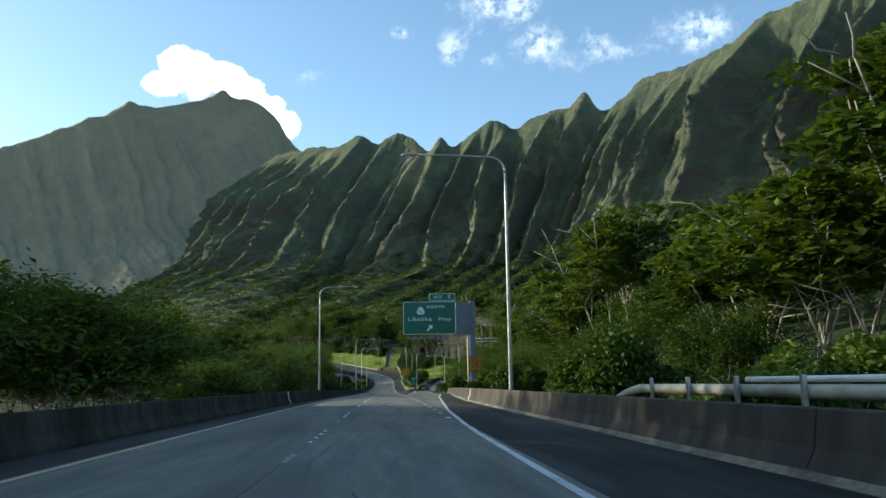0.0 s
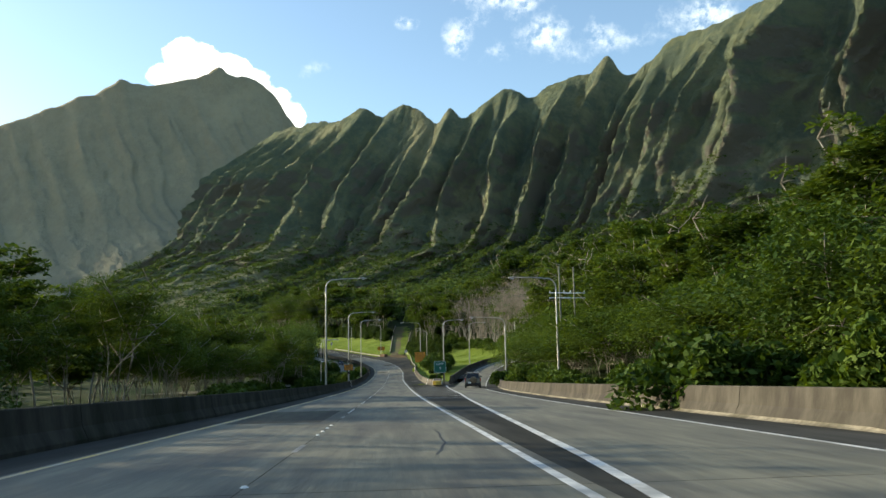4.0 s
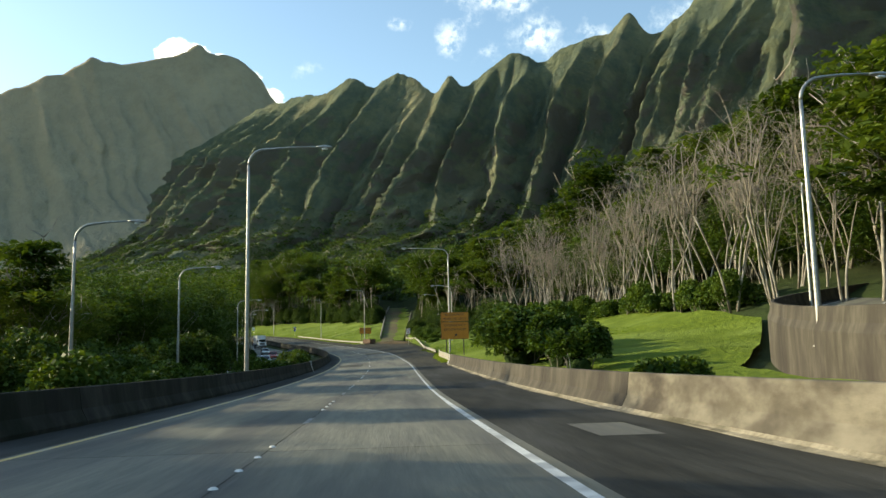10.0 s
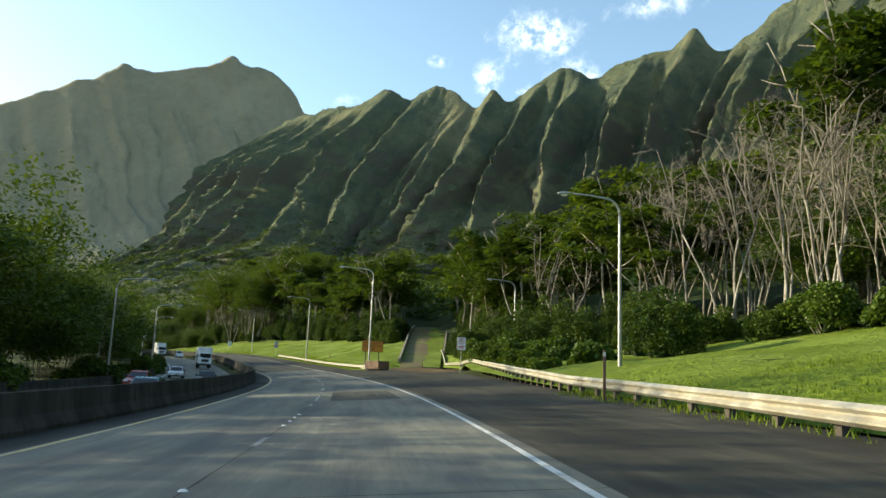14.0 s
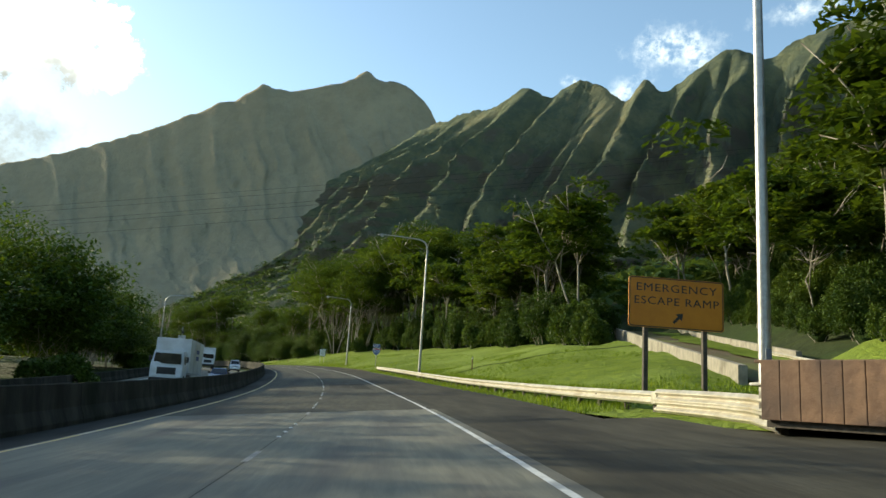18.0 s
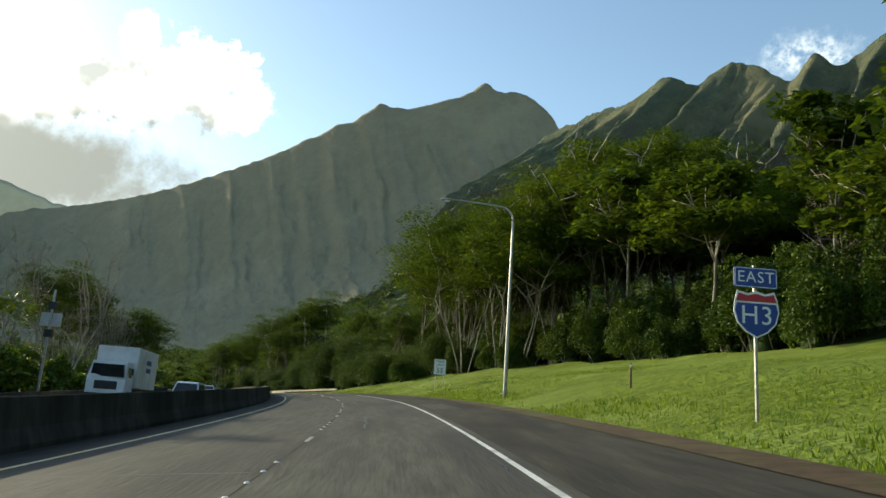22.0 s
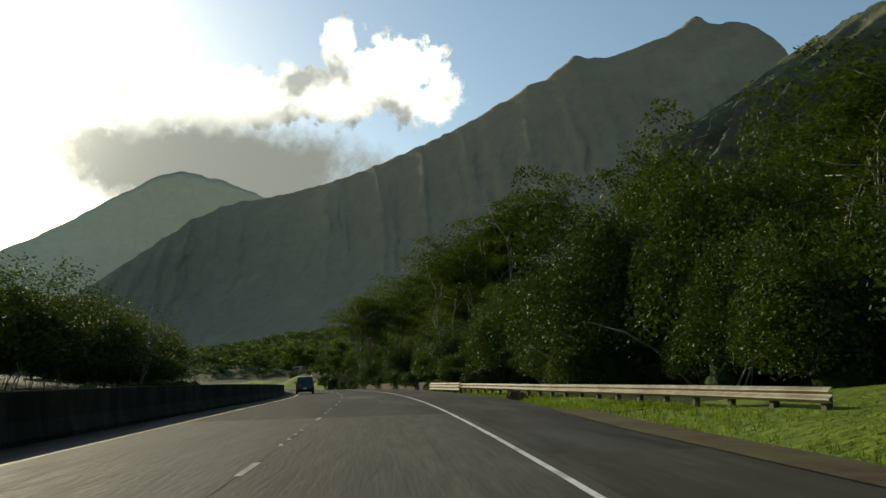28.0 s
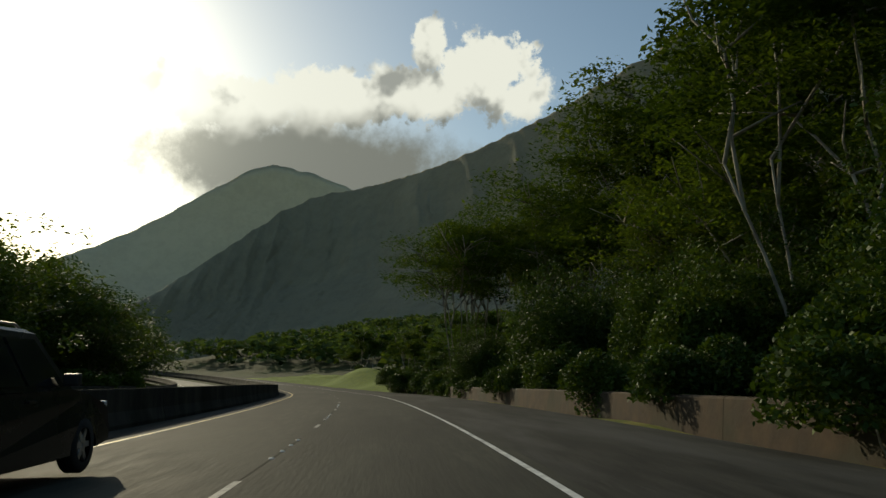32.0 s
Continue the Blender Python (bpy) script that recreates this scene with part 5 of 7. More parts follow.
grove(FINE_ALB, 728, 768, 17, 44, 9, 0.8, G)
grove(NEAR_BUSH, 768, 800, 8.8, 12.5, 3.6, 0.85, "bushes above the wall")
for s, u, k in ((779, 11.0, 1.12), (784, 16.0, 1.1), (774, 19.0, 1.15), (788, 21.0, 1.05)):
    plant(FINE_ALB, s, u, k, G, pick=1)
# further on, where the road bends out of sight
grove(VINE, 770, 806, 13, 22, 6.5, 0.5, "vines at the edge of the wood")
grove(ALB, 800, 900, 26, 52, 11, 0.55, G)
grove(VINE, 806, 880, 25, 29, 8, 0.5, "vines at the edge of the wood")
# left of the road
# Two tall groves out of view, added to shade the first stretch of road.
grove(ALB, -20, 17, -19, -15, 6.0, 0.8, G)
grove(ALB, -20, 23, -27, -20, 7.0, 0.95, G)
grove(ALB, 30, 62, -42, -22, 8.5, 0.46, G)
grove(ALB, 62, 88, -40, -22, 8.5, 0.52, G, skip=0.3)
grove(ALB, 88, 140, -38, -22, 8.5, 0.62, G, skip=0.4)
grove(RAIN, -4, 46, -23, -15, 6.5, 0.58, G)
grove(RAIN, 46, 84, -24, -16, 7.5, 0.46, G)
grove(RAIN, 92, 128, -48, -31, 9.0, 1.05, G)
# Unseen tall row, added so that its shadow covers the right barrier.
grove(FINE_ALB, 16, 46, -34, -26, 6.5, 0.72, G)
grove(DENSE, 70, 130, -16, -15, 7.0, 0.55, G)
grove(ALB, 140, 215, -44, -26, 9, 0.62, G)
grove(FINE_ALB, 128, 222, -26, -17, 6.0, 0.44, G)
grove(ALB, 128, 222, -27, -22, 9.0, 0.5, G, skip=0.4)

grove(BUSH, 120, 250, -16, -14.5, 8, 0.8, "bushes along the median", skip=0.25)
grove(ALB, 222, 310, -46, -30, 11, 0.66, G)
grove(FINE_ALB, 222, 262, -27, -18, 6.0, 0.42, G)
grove(RAIN, 222, 264, -34, -26, 8.0, 0.55, G)
grove(VINE, 262, 309, -24, -17.5, 5.0, 0.68, "vines along the median")
# Row added behind the vines to throw shade on the road.
grove(FINE_ALB, 284, 312, -40, -30, 6.5, 0.5, G)
grove(BUSH, 255, 318, -11.5, -10.5, 6, 0.65, "bushes along the median", skip=0.25)
grove(DENSE, 330, 480, -38, -27, 7.6, 1.12, G)
grove(BUSH, 330, 480, -25.5, -24, 10, 0.9, "bushes along the median")
grove(DENSE, 488, 502, -36, -27.5, 7.0, 1.3, G)
grove(DENSE, 504, 545, -36, -25.5, 6.5, 0.95, G)
grove(BARE, 556, 645, -36, -24, 9.5, 0.7, "bare trees beside the opposite road")
grove(FINE_ALB, 600, 646, -34, -25, 10, 0.72, G)
grove(BUSH, 532, 650, -26, -22.5, 6.5, 0.95, "bushes beside the opposite road")
grove(DENSE, 700, 840, -42, -23, 6.5, 0.84, G)
grove(BUSH, 696, 800, -23, -22, 4.2, 0.6, "bushes beside the opposite road")
grove(DENSE, 840, 900, -44, -24, 10, 0.8, G)
for s, u, k in ((786, -33.0, 1.05), (770, -37.0, 1.08), (800, -40.0, 1.0), (757, -42.0, 1.0), (779, -47.0, 1.1)):
    plant(RAIN, s, u, k, G)

for s, u, k in ((737, -27.0, 0.72), (732, -31.0, 0.66)):
    plant(BARE, s, u, k, "bare trees beside the opposite road", pick=2)

grove(DENSE, 284, 392, 46, 64, 8.5, 0.95, G)

for s, u, k in ((630, -25.5, 0.75), (641, -26.0, 0.7)):
    plant(FINE_ALB, s, u, k, G, pick=0)
for s, u, k in ((760, 20.0, 1.1), (752, 24.5, 1.12), (746, 29.0, 1.3), (758, 27.0, 1.05), (738, 31.0, 1.3)):
    plant(FINE_ALB, s, u, k, G, pick=2)
grove(VINE, 592, 622, 25.0, 25.5, 7.0, 0.5, "vines at the edge of the wood")

# far woods on the valley floor and the foot of the cliff: too many to count
clump_pts, clump_leaves = [], []
for k in range(4200):
    s, u = rng.uniform(240, 760), rng.uniform(70, 330)
    q = place(s, u)
    if q[1] < 300:
        continue
    clump_pts.append((q[0], q[1], float(ground_z(s, u)) + rng.uniform(3, 9), rng.uniform(3.0, 6.5)))
m1, m2 = FACE.shape[0], FACE.shape[1]
for k in range(15000):
    i, j = int(rng.integers(60, m1)), int(m2 * (0.34 + 0.62 * rng.uniform() ** 0.75))
    q = FACE[i, j]
    clump_pts.append((q[0], q[1], q[2] + rng.uniform(0, 4), rng.uniform(3.0, 7.5)))
for k in range(1700):
    s, u = rng.uniform(700, 1040), rng.uniform(34, 200)
    q = place(s, u)
    clump_pts.append((q[0], q[1], float(ground_z(s, u)) + rng.uniform(2, 9), rng.uniform(3.0, 6.0)))
for k in range(900):
    s, u = rng.uniform(-20, 300), rng.uniform(70, 170)
    q = place(s, u)
    clump_pts.append((q[0], q[1], float(ground_z(s, u)) + rng.uniform(6, 15), rng.uniform(3.0, 6.0)))
for k in range(2400):
    s, u = rng.uniform(20, 960), rng.uniform(-300, -45)
    q = place(s, u)
    clump_pts.append((q[0], q[1], float(ground_z(s, u)) + rng.uniform(4, 9), rng.uniform(3.0, 6.0)))
for x, y, z, w in clump_pts:
    n = 24
    d = rng.normal(size=(n, 3))
    d /= np.linalg.norm(d, axis=1)[:, None]
    d[:, 2] = np.abs(d[:, 2])
    clump_leaves.append(np.stack([x + d[:, 0] * w, y + d[:, 1] * w, z - 1.5 + d[:, 2] * w * 0.6], -1))
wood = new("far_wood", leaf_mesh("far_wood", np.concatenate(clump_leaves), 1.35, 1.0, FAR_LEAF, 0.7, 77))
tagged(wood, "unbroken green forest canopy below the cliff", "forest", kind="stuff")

# grass along the rails and the foot of the lawn
gp_, gh_ = [], []
for s0, s1, u0, u1, n, hh in ((300, 345, 6.6, 7.6, 500, 0.16), (425, 500, 5.9, 9.5, 6500, 0.18), (500, 648, 5.9, 9.0, 5200, 0.16), (500, 640, 9, 22, 9000, 0.13), (300, 345, 8, 26, 6000, 0.12), (425, 500, 9, 22, 7000, 0.13), (648, 700, 6.4, 8.8, 2600, 0.16), (215.2, 216.3, 2.5, 3.2, 70, 0.08), (215.2, 216.1, 3.3, 3.8, 50, 0.08), (214.8, 216.2, 3.7, 4.5, 200, 0.13), (650, 700, 6.5, 7.2, 900, 0.2)):
    for k in range(n):
        s, u = rng.uniform(s0, s1), rng.uniform(u0, u1)
        p = on_ground(s, u)
        gp_.append((p.x, p.y, p.z + 0.02))
        gh_.append(hh * rng.uniform(0.5, 1.5))
gp_, gh_ = np.array(gp_), np.array(gh_)
n = len(gp_)
verts = []
for k in range(3):
    a = rng.uniform(0, 6.28, n)
    dx = np.stack([np.cos(a), np.sin(a), 0 * a], -1)
    ln = np.stack([rng.normal(size=n) * 0.35, rng.normal(size=n) * 0.35, np.ones(n)], -1) * gh_[:, None]
    off = np.stack([rng.normal(size=n) * 0.08, rng.normal(size=n) * 0.08, 0 * a], -1)
    verts.append(np.stack([gp_ + off - dx * 0.02, gp_ + off + dx * 0.02, gp_ + off + ln], 1).reshape(-1, 3))
verts = np.concatenate(verts)
dry = shrub("dry_grass_clump", "dead brown grass clump at the foot of the vines", "grass", 1.5, 1.2, 2.2, 1800, 0.16, DRY, 61)
dry.matrix_world = Matrix.Translation(on_ground(661.0, 6.7, 0.1)) @ Matrix.Diagonal((0.36, 0.36, 0.42, 1))
tufts = mesh_object("grass_tufts", verts, np.arange(len(verts)).reshape(-1, 3), BLADES)
tagged(tufts, "loose tufts of long green grass along the road's edge", "grass", kind="stuff")

# ---- things beside the road ----
ARROW = [(-0.10, -0.5), (0.10, -0.5), (0.10, 0.08), (0.34, 0.08), (0.0, 0.55), (-0.34, 0.08), (-0.10, 0.08)]


def stand(s, u, dz=None, turn=0.0):
    """A pose at the roadside that faces the oncoming driver; dz over the road's surface, or on the ground."""
    p = place(s, u, dz) if dz is not None else on_ground(s, u)
    return Matrix.Translation(Vector([float(v) for v in p])) @ Matrix.Rotation(radians(heading(s) + turn), 4, "Z")


def lettering(text, x, z, size, y, material, parent, wide=1.0, name="lettering"):
    """A line of raised letters on a panel, its middle at x, z."""
    cu = bpy.data.curves.new("text", "FONT")
    cu.body, cu.size, cu.align_x, cu.align_y, cu.extrude, cu.offset = text, size * 1.38, "CENTER", "CENTER", 0.002, 0.0
    cu.resolution_u, cu.space_character = 3, 1.1
    tmp = bpy.data.objects.new("text", cu)
    scene.collection.objects.link(tmp)
    me = bpy.data.meshes.new_from_object(tmp.evaluated_get(bpy.context.evaluated_depsgraph_get()))
    bpy.data.objects.remove(tmp)
    me.transform(Matrix.Translation((x, y, z)) @ Matrix.Rotation(radians(90), 4, "X") @ Matrix.Diagonal((wide, 1, 1, 1)))
    me.materials.clear()
    me.materials.append(material)
    ob = new(name, me)
    ob.parent = parent
    return ob


def plate(root, name, x, z, w, h, material, rim=None, y=0.0, thick=0.035, corner=0.08, rim_w=0.035, label=""):
    """A sign panel with rounded corners, a raised rim line and a plain back."""
    def outline(w, h, c):
        pts = []
        for cx, cz, a0 in ((w / 2 - c, h / 2 - c, 0), (-w / 2 + c, h / 2 - c, 90), (-w / 2 + c, -h / 2 + c, 180), (w / 2 - c, -h / 2 + c, 270)):
            pts += [(x + cx + c * math.cos(radians(a0 + a)), z + cz + c * math.sin(radians(a0 + a))) for a in (0, 30, 60, 90)]
        return pts
    p = part(name, prism(bmesh.new(), outline(w, h, corner), y, y + thick), material, root, label)
    part("back", prism(bmesh.new(), outline(w - 0.02, h - 0.02, corner), y + thick + 0.001, y + thick + 0.006), SIGN_BACK, p)
    if rim:
        a, b = outline(w - 0.03, h - 0.03, corner), outline(w - 0.03 - 2 * rim_w, h - 0.03 - 2 * rim_w, corner * 0.7)
        n = len(a)
        v = [(q[0], y - 0.004, q[1]) for q in a + b]
        mesh_object("rim", v, [(i, (i + 1) % n, n + (i + 1) % n, n + i) for i in range(n)], rim, p)
    return p


def arrow(root, x, z, size, turn, material, y=-0.005):
    c, s = math.cos(radians(turn)), math.sin(radians(turn))
    return part("arrow", prism(bmesh.new(), [(x + size * (a * c + b * s), z + size * (-a * s + b * c)) for a, b in ARROW], y, y + 0.004), material, root)


def bars(root, x, z, w, h, material, n=5, y=-0.004, seed=0):
    """A line of unreadable writing, as plain bars."""
    r = random.Random(seed)
    cuts = sorted(r.uniform(0.1, 0.9) for _ in range(n - 1))
    xs = [0.0, *cuts, 1.0]
    for a, b in zip(xs, xs[1:]):
        if b - a > 0.06:
            part("text_bar", box(bmesh.new(), x + w * ((a + b) / 2 - 0.5), y, z, w * (b - a) - 0.035, 0.004, h), material, root)


def sign_post(root, x, z0, z1, r=0.045, material=STEEL, square=True, y=0.07):
    bm = bmesh.new()
    if square:
        box(bm, x, 0.05 + r, (z0 + z1) / 2, 2 * r, 2 * r, z1 - z0, 0.006)
    else:
        tube(bm, [(x, y, z0), (x, y, z1)], r, 10)
    return part("post", bm, material, root)


# the overhead exit sign
big = empty("overhead_sign", stand(82.4, 4.4, 0.0), "large green exit sign cantilevered over the road on a grey column", "road sign")
pn = plate(big, "panel", 0, 8.3, 5.7, 3.55, GREEN_SIGN, WHITE_SIGN, corner=0.18, rim_w=0.05, thick=0.06)
tab = plate(big, "exit_tab", 1.42, 10.53, 2.85, 0.82, GREEN_SIGN, WHITE_SIGN, corner=0.08, rim_w=0.04, thick=0.06)
lettering("EXIT", 0.90, 10.53, 0.30, -0.006, WHITE_SIGN, tab)
lettering("9", 2.15, 10.53, 0.42, -0.006, WHITE_SIGN, tab)
lettering("NORTH", 0.68, 9.48, 0.34, -0.006, WHITE_SIGN, pn, 1.12)
lettering("Likelike", -1.05, 8.18, 0.46, -0.006, WHITE_SIGN, pn, 1.2)
lettering("Hwy", 1.62, 8.18, 0.46, -0.006, WHITE_SIGN, pn, 1.1)
arrow(pn, 0.02, 7.22, 0.82, 42, WHITE_SIGN, -0.006)
shield = part("route_shield", prism(bmesh.new(), [(-0.95 + 0.44 * a, 9.1 + 0.44 * b) for a, b in ((-0.85, -0.75), (-0.6, -0.95), (0.6, -0.95), (0.85, -0.75), (0.98, -0.4), (0.75, 0.25), (0.35, 0.85), (0.0, 1.0), (-0.35, 0.85), (-0.75, 0.25), (-0.98, -0.4))], -0.01, -0.002), WHITE_SIGN, pn)
lettering("63", -0.95, 8.98, 0.34, -0.014, BLACK, shield)
part("column", box(bmesh.new(), 4.70, 0.45, 4.6, 0.62, 0.62, 11.0, 0.03), GREYBOX, big)
part("column_stay", tube(bmesh.new(), [(4.18, 0.3, 0.2), (4.18, 0.3, 6.5)], 0.13, 12), STEEL, big)
part("flange", box(bmesh.new(), 4.5, 0.4, 1.55, 1.1, 0.9, 0.10, 0.02), STEEL, big)
cab = part("louvre_box", box(bmesh.new(), 3.85, 0.32, 8.18, 1.95, 0.36, 3.5, 0.02), GREYBOX, big)
for k in range(13):
    part("rib", box(bmesh.new(), 2.98 + k * 0.145, 0.125, 8.18, 0.05, 0.04, 3.4), GREYBOX, cab)
part("beam", box(bmesh.new(), 1.9, 0.5, 9.2, 6.2, 0.3, 0.45, 0.02), GREYBOX, big)
part("beam", box(bmesh.new(), 1.9, 0.5, 7.2, 6.2, 0.3, 0.45, 0.02), GREYBOX, big)
walkway = part("catwalk", box(bmesh.new(), -0.25, -0.75, 6.12, 4.5, 0.12, 0.08, 0.01), GREYBOX, big)
part("catwalk", box(bmesh.new(), -0.25, -0.35, 6.02, 4.5, 0.08, 0.06, 0.01), GREYBOX, big)
for k in range(4):
    part("bracket", box(bmesh.new(), -2.2 + k * 1.3, -0.3, 6.25, 0.07, 1.0, 0.07), STEEL, big)
for k in range(3):
    part("sign_lamp", box(bmesh.new(), -1.6 + k * 1.7, -0.85, 6.22, 0.5, 0.25, 0.14, 0.02), GREYBOX, big)
adv = plate(big, "advisory_plate", 4.87, 3.0, 1.42, 1.12, YELLOW_SIGN, BLACK, y=0.05, corner=0.05)
lettering("25", 4.87, 3.14, 0.46, 0.044, BLACK, adv, 1.1)
lettering("MPH", 4.87, 2.62, 0.17, 0.044, BLACK, adv, 1.1)
adv2 = plate(big, "advisory_plate", 4.87, 3.86, 1.42, 0.55, YELLOW_SIGN, BLACK, y=0.05, corner=0.05)
lettering("EXIT", 4.87, 3.86, 0.27, 0.044, BLACK, adv2, 1.15)

ex = empty("gore_sign", stand(214.6, 6.9, 0.0), "green exit number sign on two timber posts at the gore", "road sign")
pn = plate(ex, "panel", 0, 2.62, 1.84, 1.77, GREEN_SIGN, WHITE_SIGN, corner=0.1, rim_w=0.03)
lettering("EXIT", 0, 3.06, 0.33, -0.006, WHITE_SIGN, pn, 1.1)
lettering("9", 0, 2.40, 0.46, -0.006, WHITE_SIGN, pn)
for x in (-0.55, 0.55):
    sign_post(ex, x, -0.4, 3.3, 0.08, POSTWOOD)

run = empty("escape_ramp_sign", stand(307.6, 7.15, 0.0), "tall amber sign for runaway vehicles on two dark posts", "road sign")
up = plate(run, "upper_panel", 0, 4.22, 2.9, 0.96, YELLOW_SIGN, BLACK, corner=0.1, rim_w=0.025)
lettering("RUNAWAY", 0.0, 4.45, 0.24, -0.006, BLACK, up, 1.12)
lettering("VEHICLES ONLY", 0.0, 4.01, 0.24, -0.006, BLACK, up, 0.93)
lo = plate(run, "lower_panel", 0, 2.80, 2.9, 1.80, YELLOW_SIGN, BLACK, corner=0.12, rim_w=0.025)
lettering("EMERGENCY", 0.0, 3.34, 0.24, -0.006, BLACK, lo, 1.12)
lettering("ESCAPE RAMP", 0.0, 2.90, 0.24, -0.006, BLACK, lo, 1.02)
arrow(lo, 0.05, 2.28, 0.46, 45, BLACK)
for x in (-0.9, 0.9):
    sign_post(run, x, -0.3, 4.65, 0.05, POSTWOOD)

e2 = empty("escape_ramp_sign", stand(426.5, 9.3, 0.0), "amber emergency escape ramp sign on two dark posts in the grass", "road sign")
pn = plate(e2, "panel", 0, 3.1, 3.07, 1.57, YELLOW_SIGN, BLACK, corner=0.1, rim_w=0.03)
lettering("EMERGENCY", 0.0, 3.55, 0.25, -0.006, BLACK, pn, 1.25)
lettering("ESCAPE RAMP", 0.0, 3.14, 0.25, -0.006, BLACK, pn, 1.2)
arrow(pn, 0.05, 2.65, 0.42, 45, BLACK)
for x in (-0.95, 0.95):
    sign_post(e2, x, 0.0, 3.85, 0.07, POSTWOOD)

h3 = empty("route_marker", stand(512.0, 7.8, 0.0), "blue and red interstate route marker on a thin post", "road sign")
pn = plate(h3, "direction_plate", 0.0, 3.32, 0.98, 0.46, BLUE_SIGN, WHITE_SIGN, corner=0.04, rim_w=0.015)
lettering("EAST", 0, 3.32, 0.26, -0.006, WHITE_SIGN, pn)
SHIELD = ((-0.48, 0.32), (-0.42, 0.5), (-0.2, 0.44), (0, 0.5), (0.2, 0.44), (0.42, 0.5), (0.48, 0.32), (0.52, 0.05), (0.44, -0.22), (0.24, -0.42), (0, -0.54), (-0.24, -0.42), (-0.44, -0.22), (-0.52, 0.05))
sh = part("shield", prism(bmesh.new(), [(a, 2.52 + b) for a, b in SHIELD], 0.0, 0.02), WHITE_SIGN, h3)
part("blue_field", prism(bmesh.new(), [(a * 0.93, 2.52 + min(b * 0.93, 0.22)) for a, b in SHIELD if b < 0.33], -0.006, -0.001), BLUE_SIGN, sh)
part("red_field", prism(bmesh.new(), [(-0.46, 2.78), (0.46, 2.78), (0.40, 2.96), (0.2, 2.91), (0.0, 2.96), (-0.2, 2.91), (-0.40, 2.96)], -0.006, -0.001), RED_SIGN, sh)
lettering("H3", 0.0, 2.46, 0.42, -0.009, WHITE_SIGN, sh)
sign_post(h3, 0, 0.2, 3.6, 0.03, STEEL, y=0.06)

lim = empty("speed_limit_sign", stand(571.3, 9.0, 0.0), "white speed limit sign on two thin posts in the grass", "road sign")
pn = plate(lim, "panel", 0, 2.75, 1.22, 1.52, WHITE_SIGN, BLACK, corner=0.06, rim_w=0.018)
lettering("SPEED", 0, 3.27, 0.20, -0.006, BLACK, pn, 1.1)
lettering("LIMIT", 0, 2.93, 0.20, -0.006, BLACK, pn, 1.1)
lettering("55", 0, 2.38, 0.48, -0.006, BLACK, pn, 1.0)
for x in (-0.4, 0.4):
    sign_post(lim, x, 0.3, 2.9, 0.03)

sm = empty("no_parking_sign", stand(386.0, 11.0, 0.0), "small white no-parking sign with a red ring on a post", "road sign")
pn = plate(sm, "panel", 0, 2.75, 0.8, 1.15, WHITE_SIGN, RED_SIGN, corner=0.05, rim_w=0.015)
lettering("P", 0, 2.97, 0.28, -0.004, BLACK, pn)
ring = [(0.27 * math.cos(a), 2.97 + 0.27 * math.sin(a)) for a in np.linspace(0, 2 * math.pi, 25)[:-1]]
mesh_object("ring", [(x, -0.008, z) for x, z in ring] + [(x * 0.8, -0.008, 2.97 + (z - 2.97) * 0.8) for x, z in ring], [(i, (i + 1) % 24, 24 + (i + 1) % 24, 24 + i) for i in range(24)], RED_SIGN, pn)
part("slash", box(bmesh.new(), 0, -0.009, 0, 0.5, 0.004, 0.05), RED_SIGN, pn).matrix_local = Matrix.Translation((0, 0, 2.97)) @ Matrix.Rotation(radians(45), 4, "Y")
bars(pn, 0, 2.5, 0.6, 0.08, RED_SIGN, 2, seed=3)
bars(pn, 0, 2.36, 0.5, 0.08, RED_SIGN, 2, seed=4)
sign_post(sm, 0, -0.2, 3.3, 0.035)

for s, u, zc, w in ((548.0, -20.6, 4.6, 1.3),):
    ob = empty("sign_seen_from_behind", stand(s, u, 0.0, 180), "grey back of a road sign with lamp boxes", "road sign")
    plate(ob, "panel", 0, zc, w, w * 0.68, YELLOW_SIGN, BLACK, corner=0.06)
    sign_post(ob, 0, -1.0, zc + 1.9, 0.07, STEEL, y=0.12)
    for k in (-1, 1):
        part("lamp_box", box(bmesh.new(), 0, 0.05, zc + k * (w * 0.34 + 0.45), 0.5, 0.35, 0.5, 0.04), BLACK, ob)


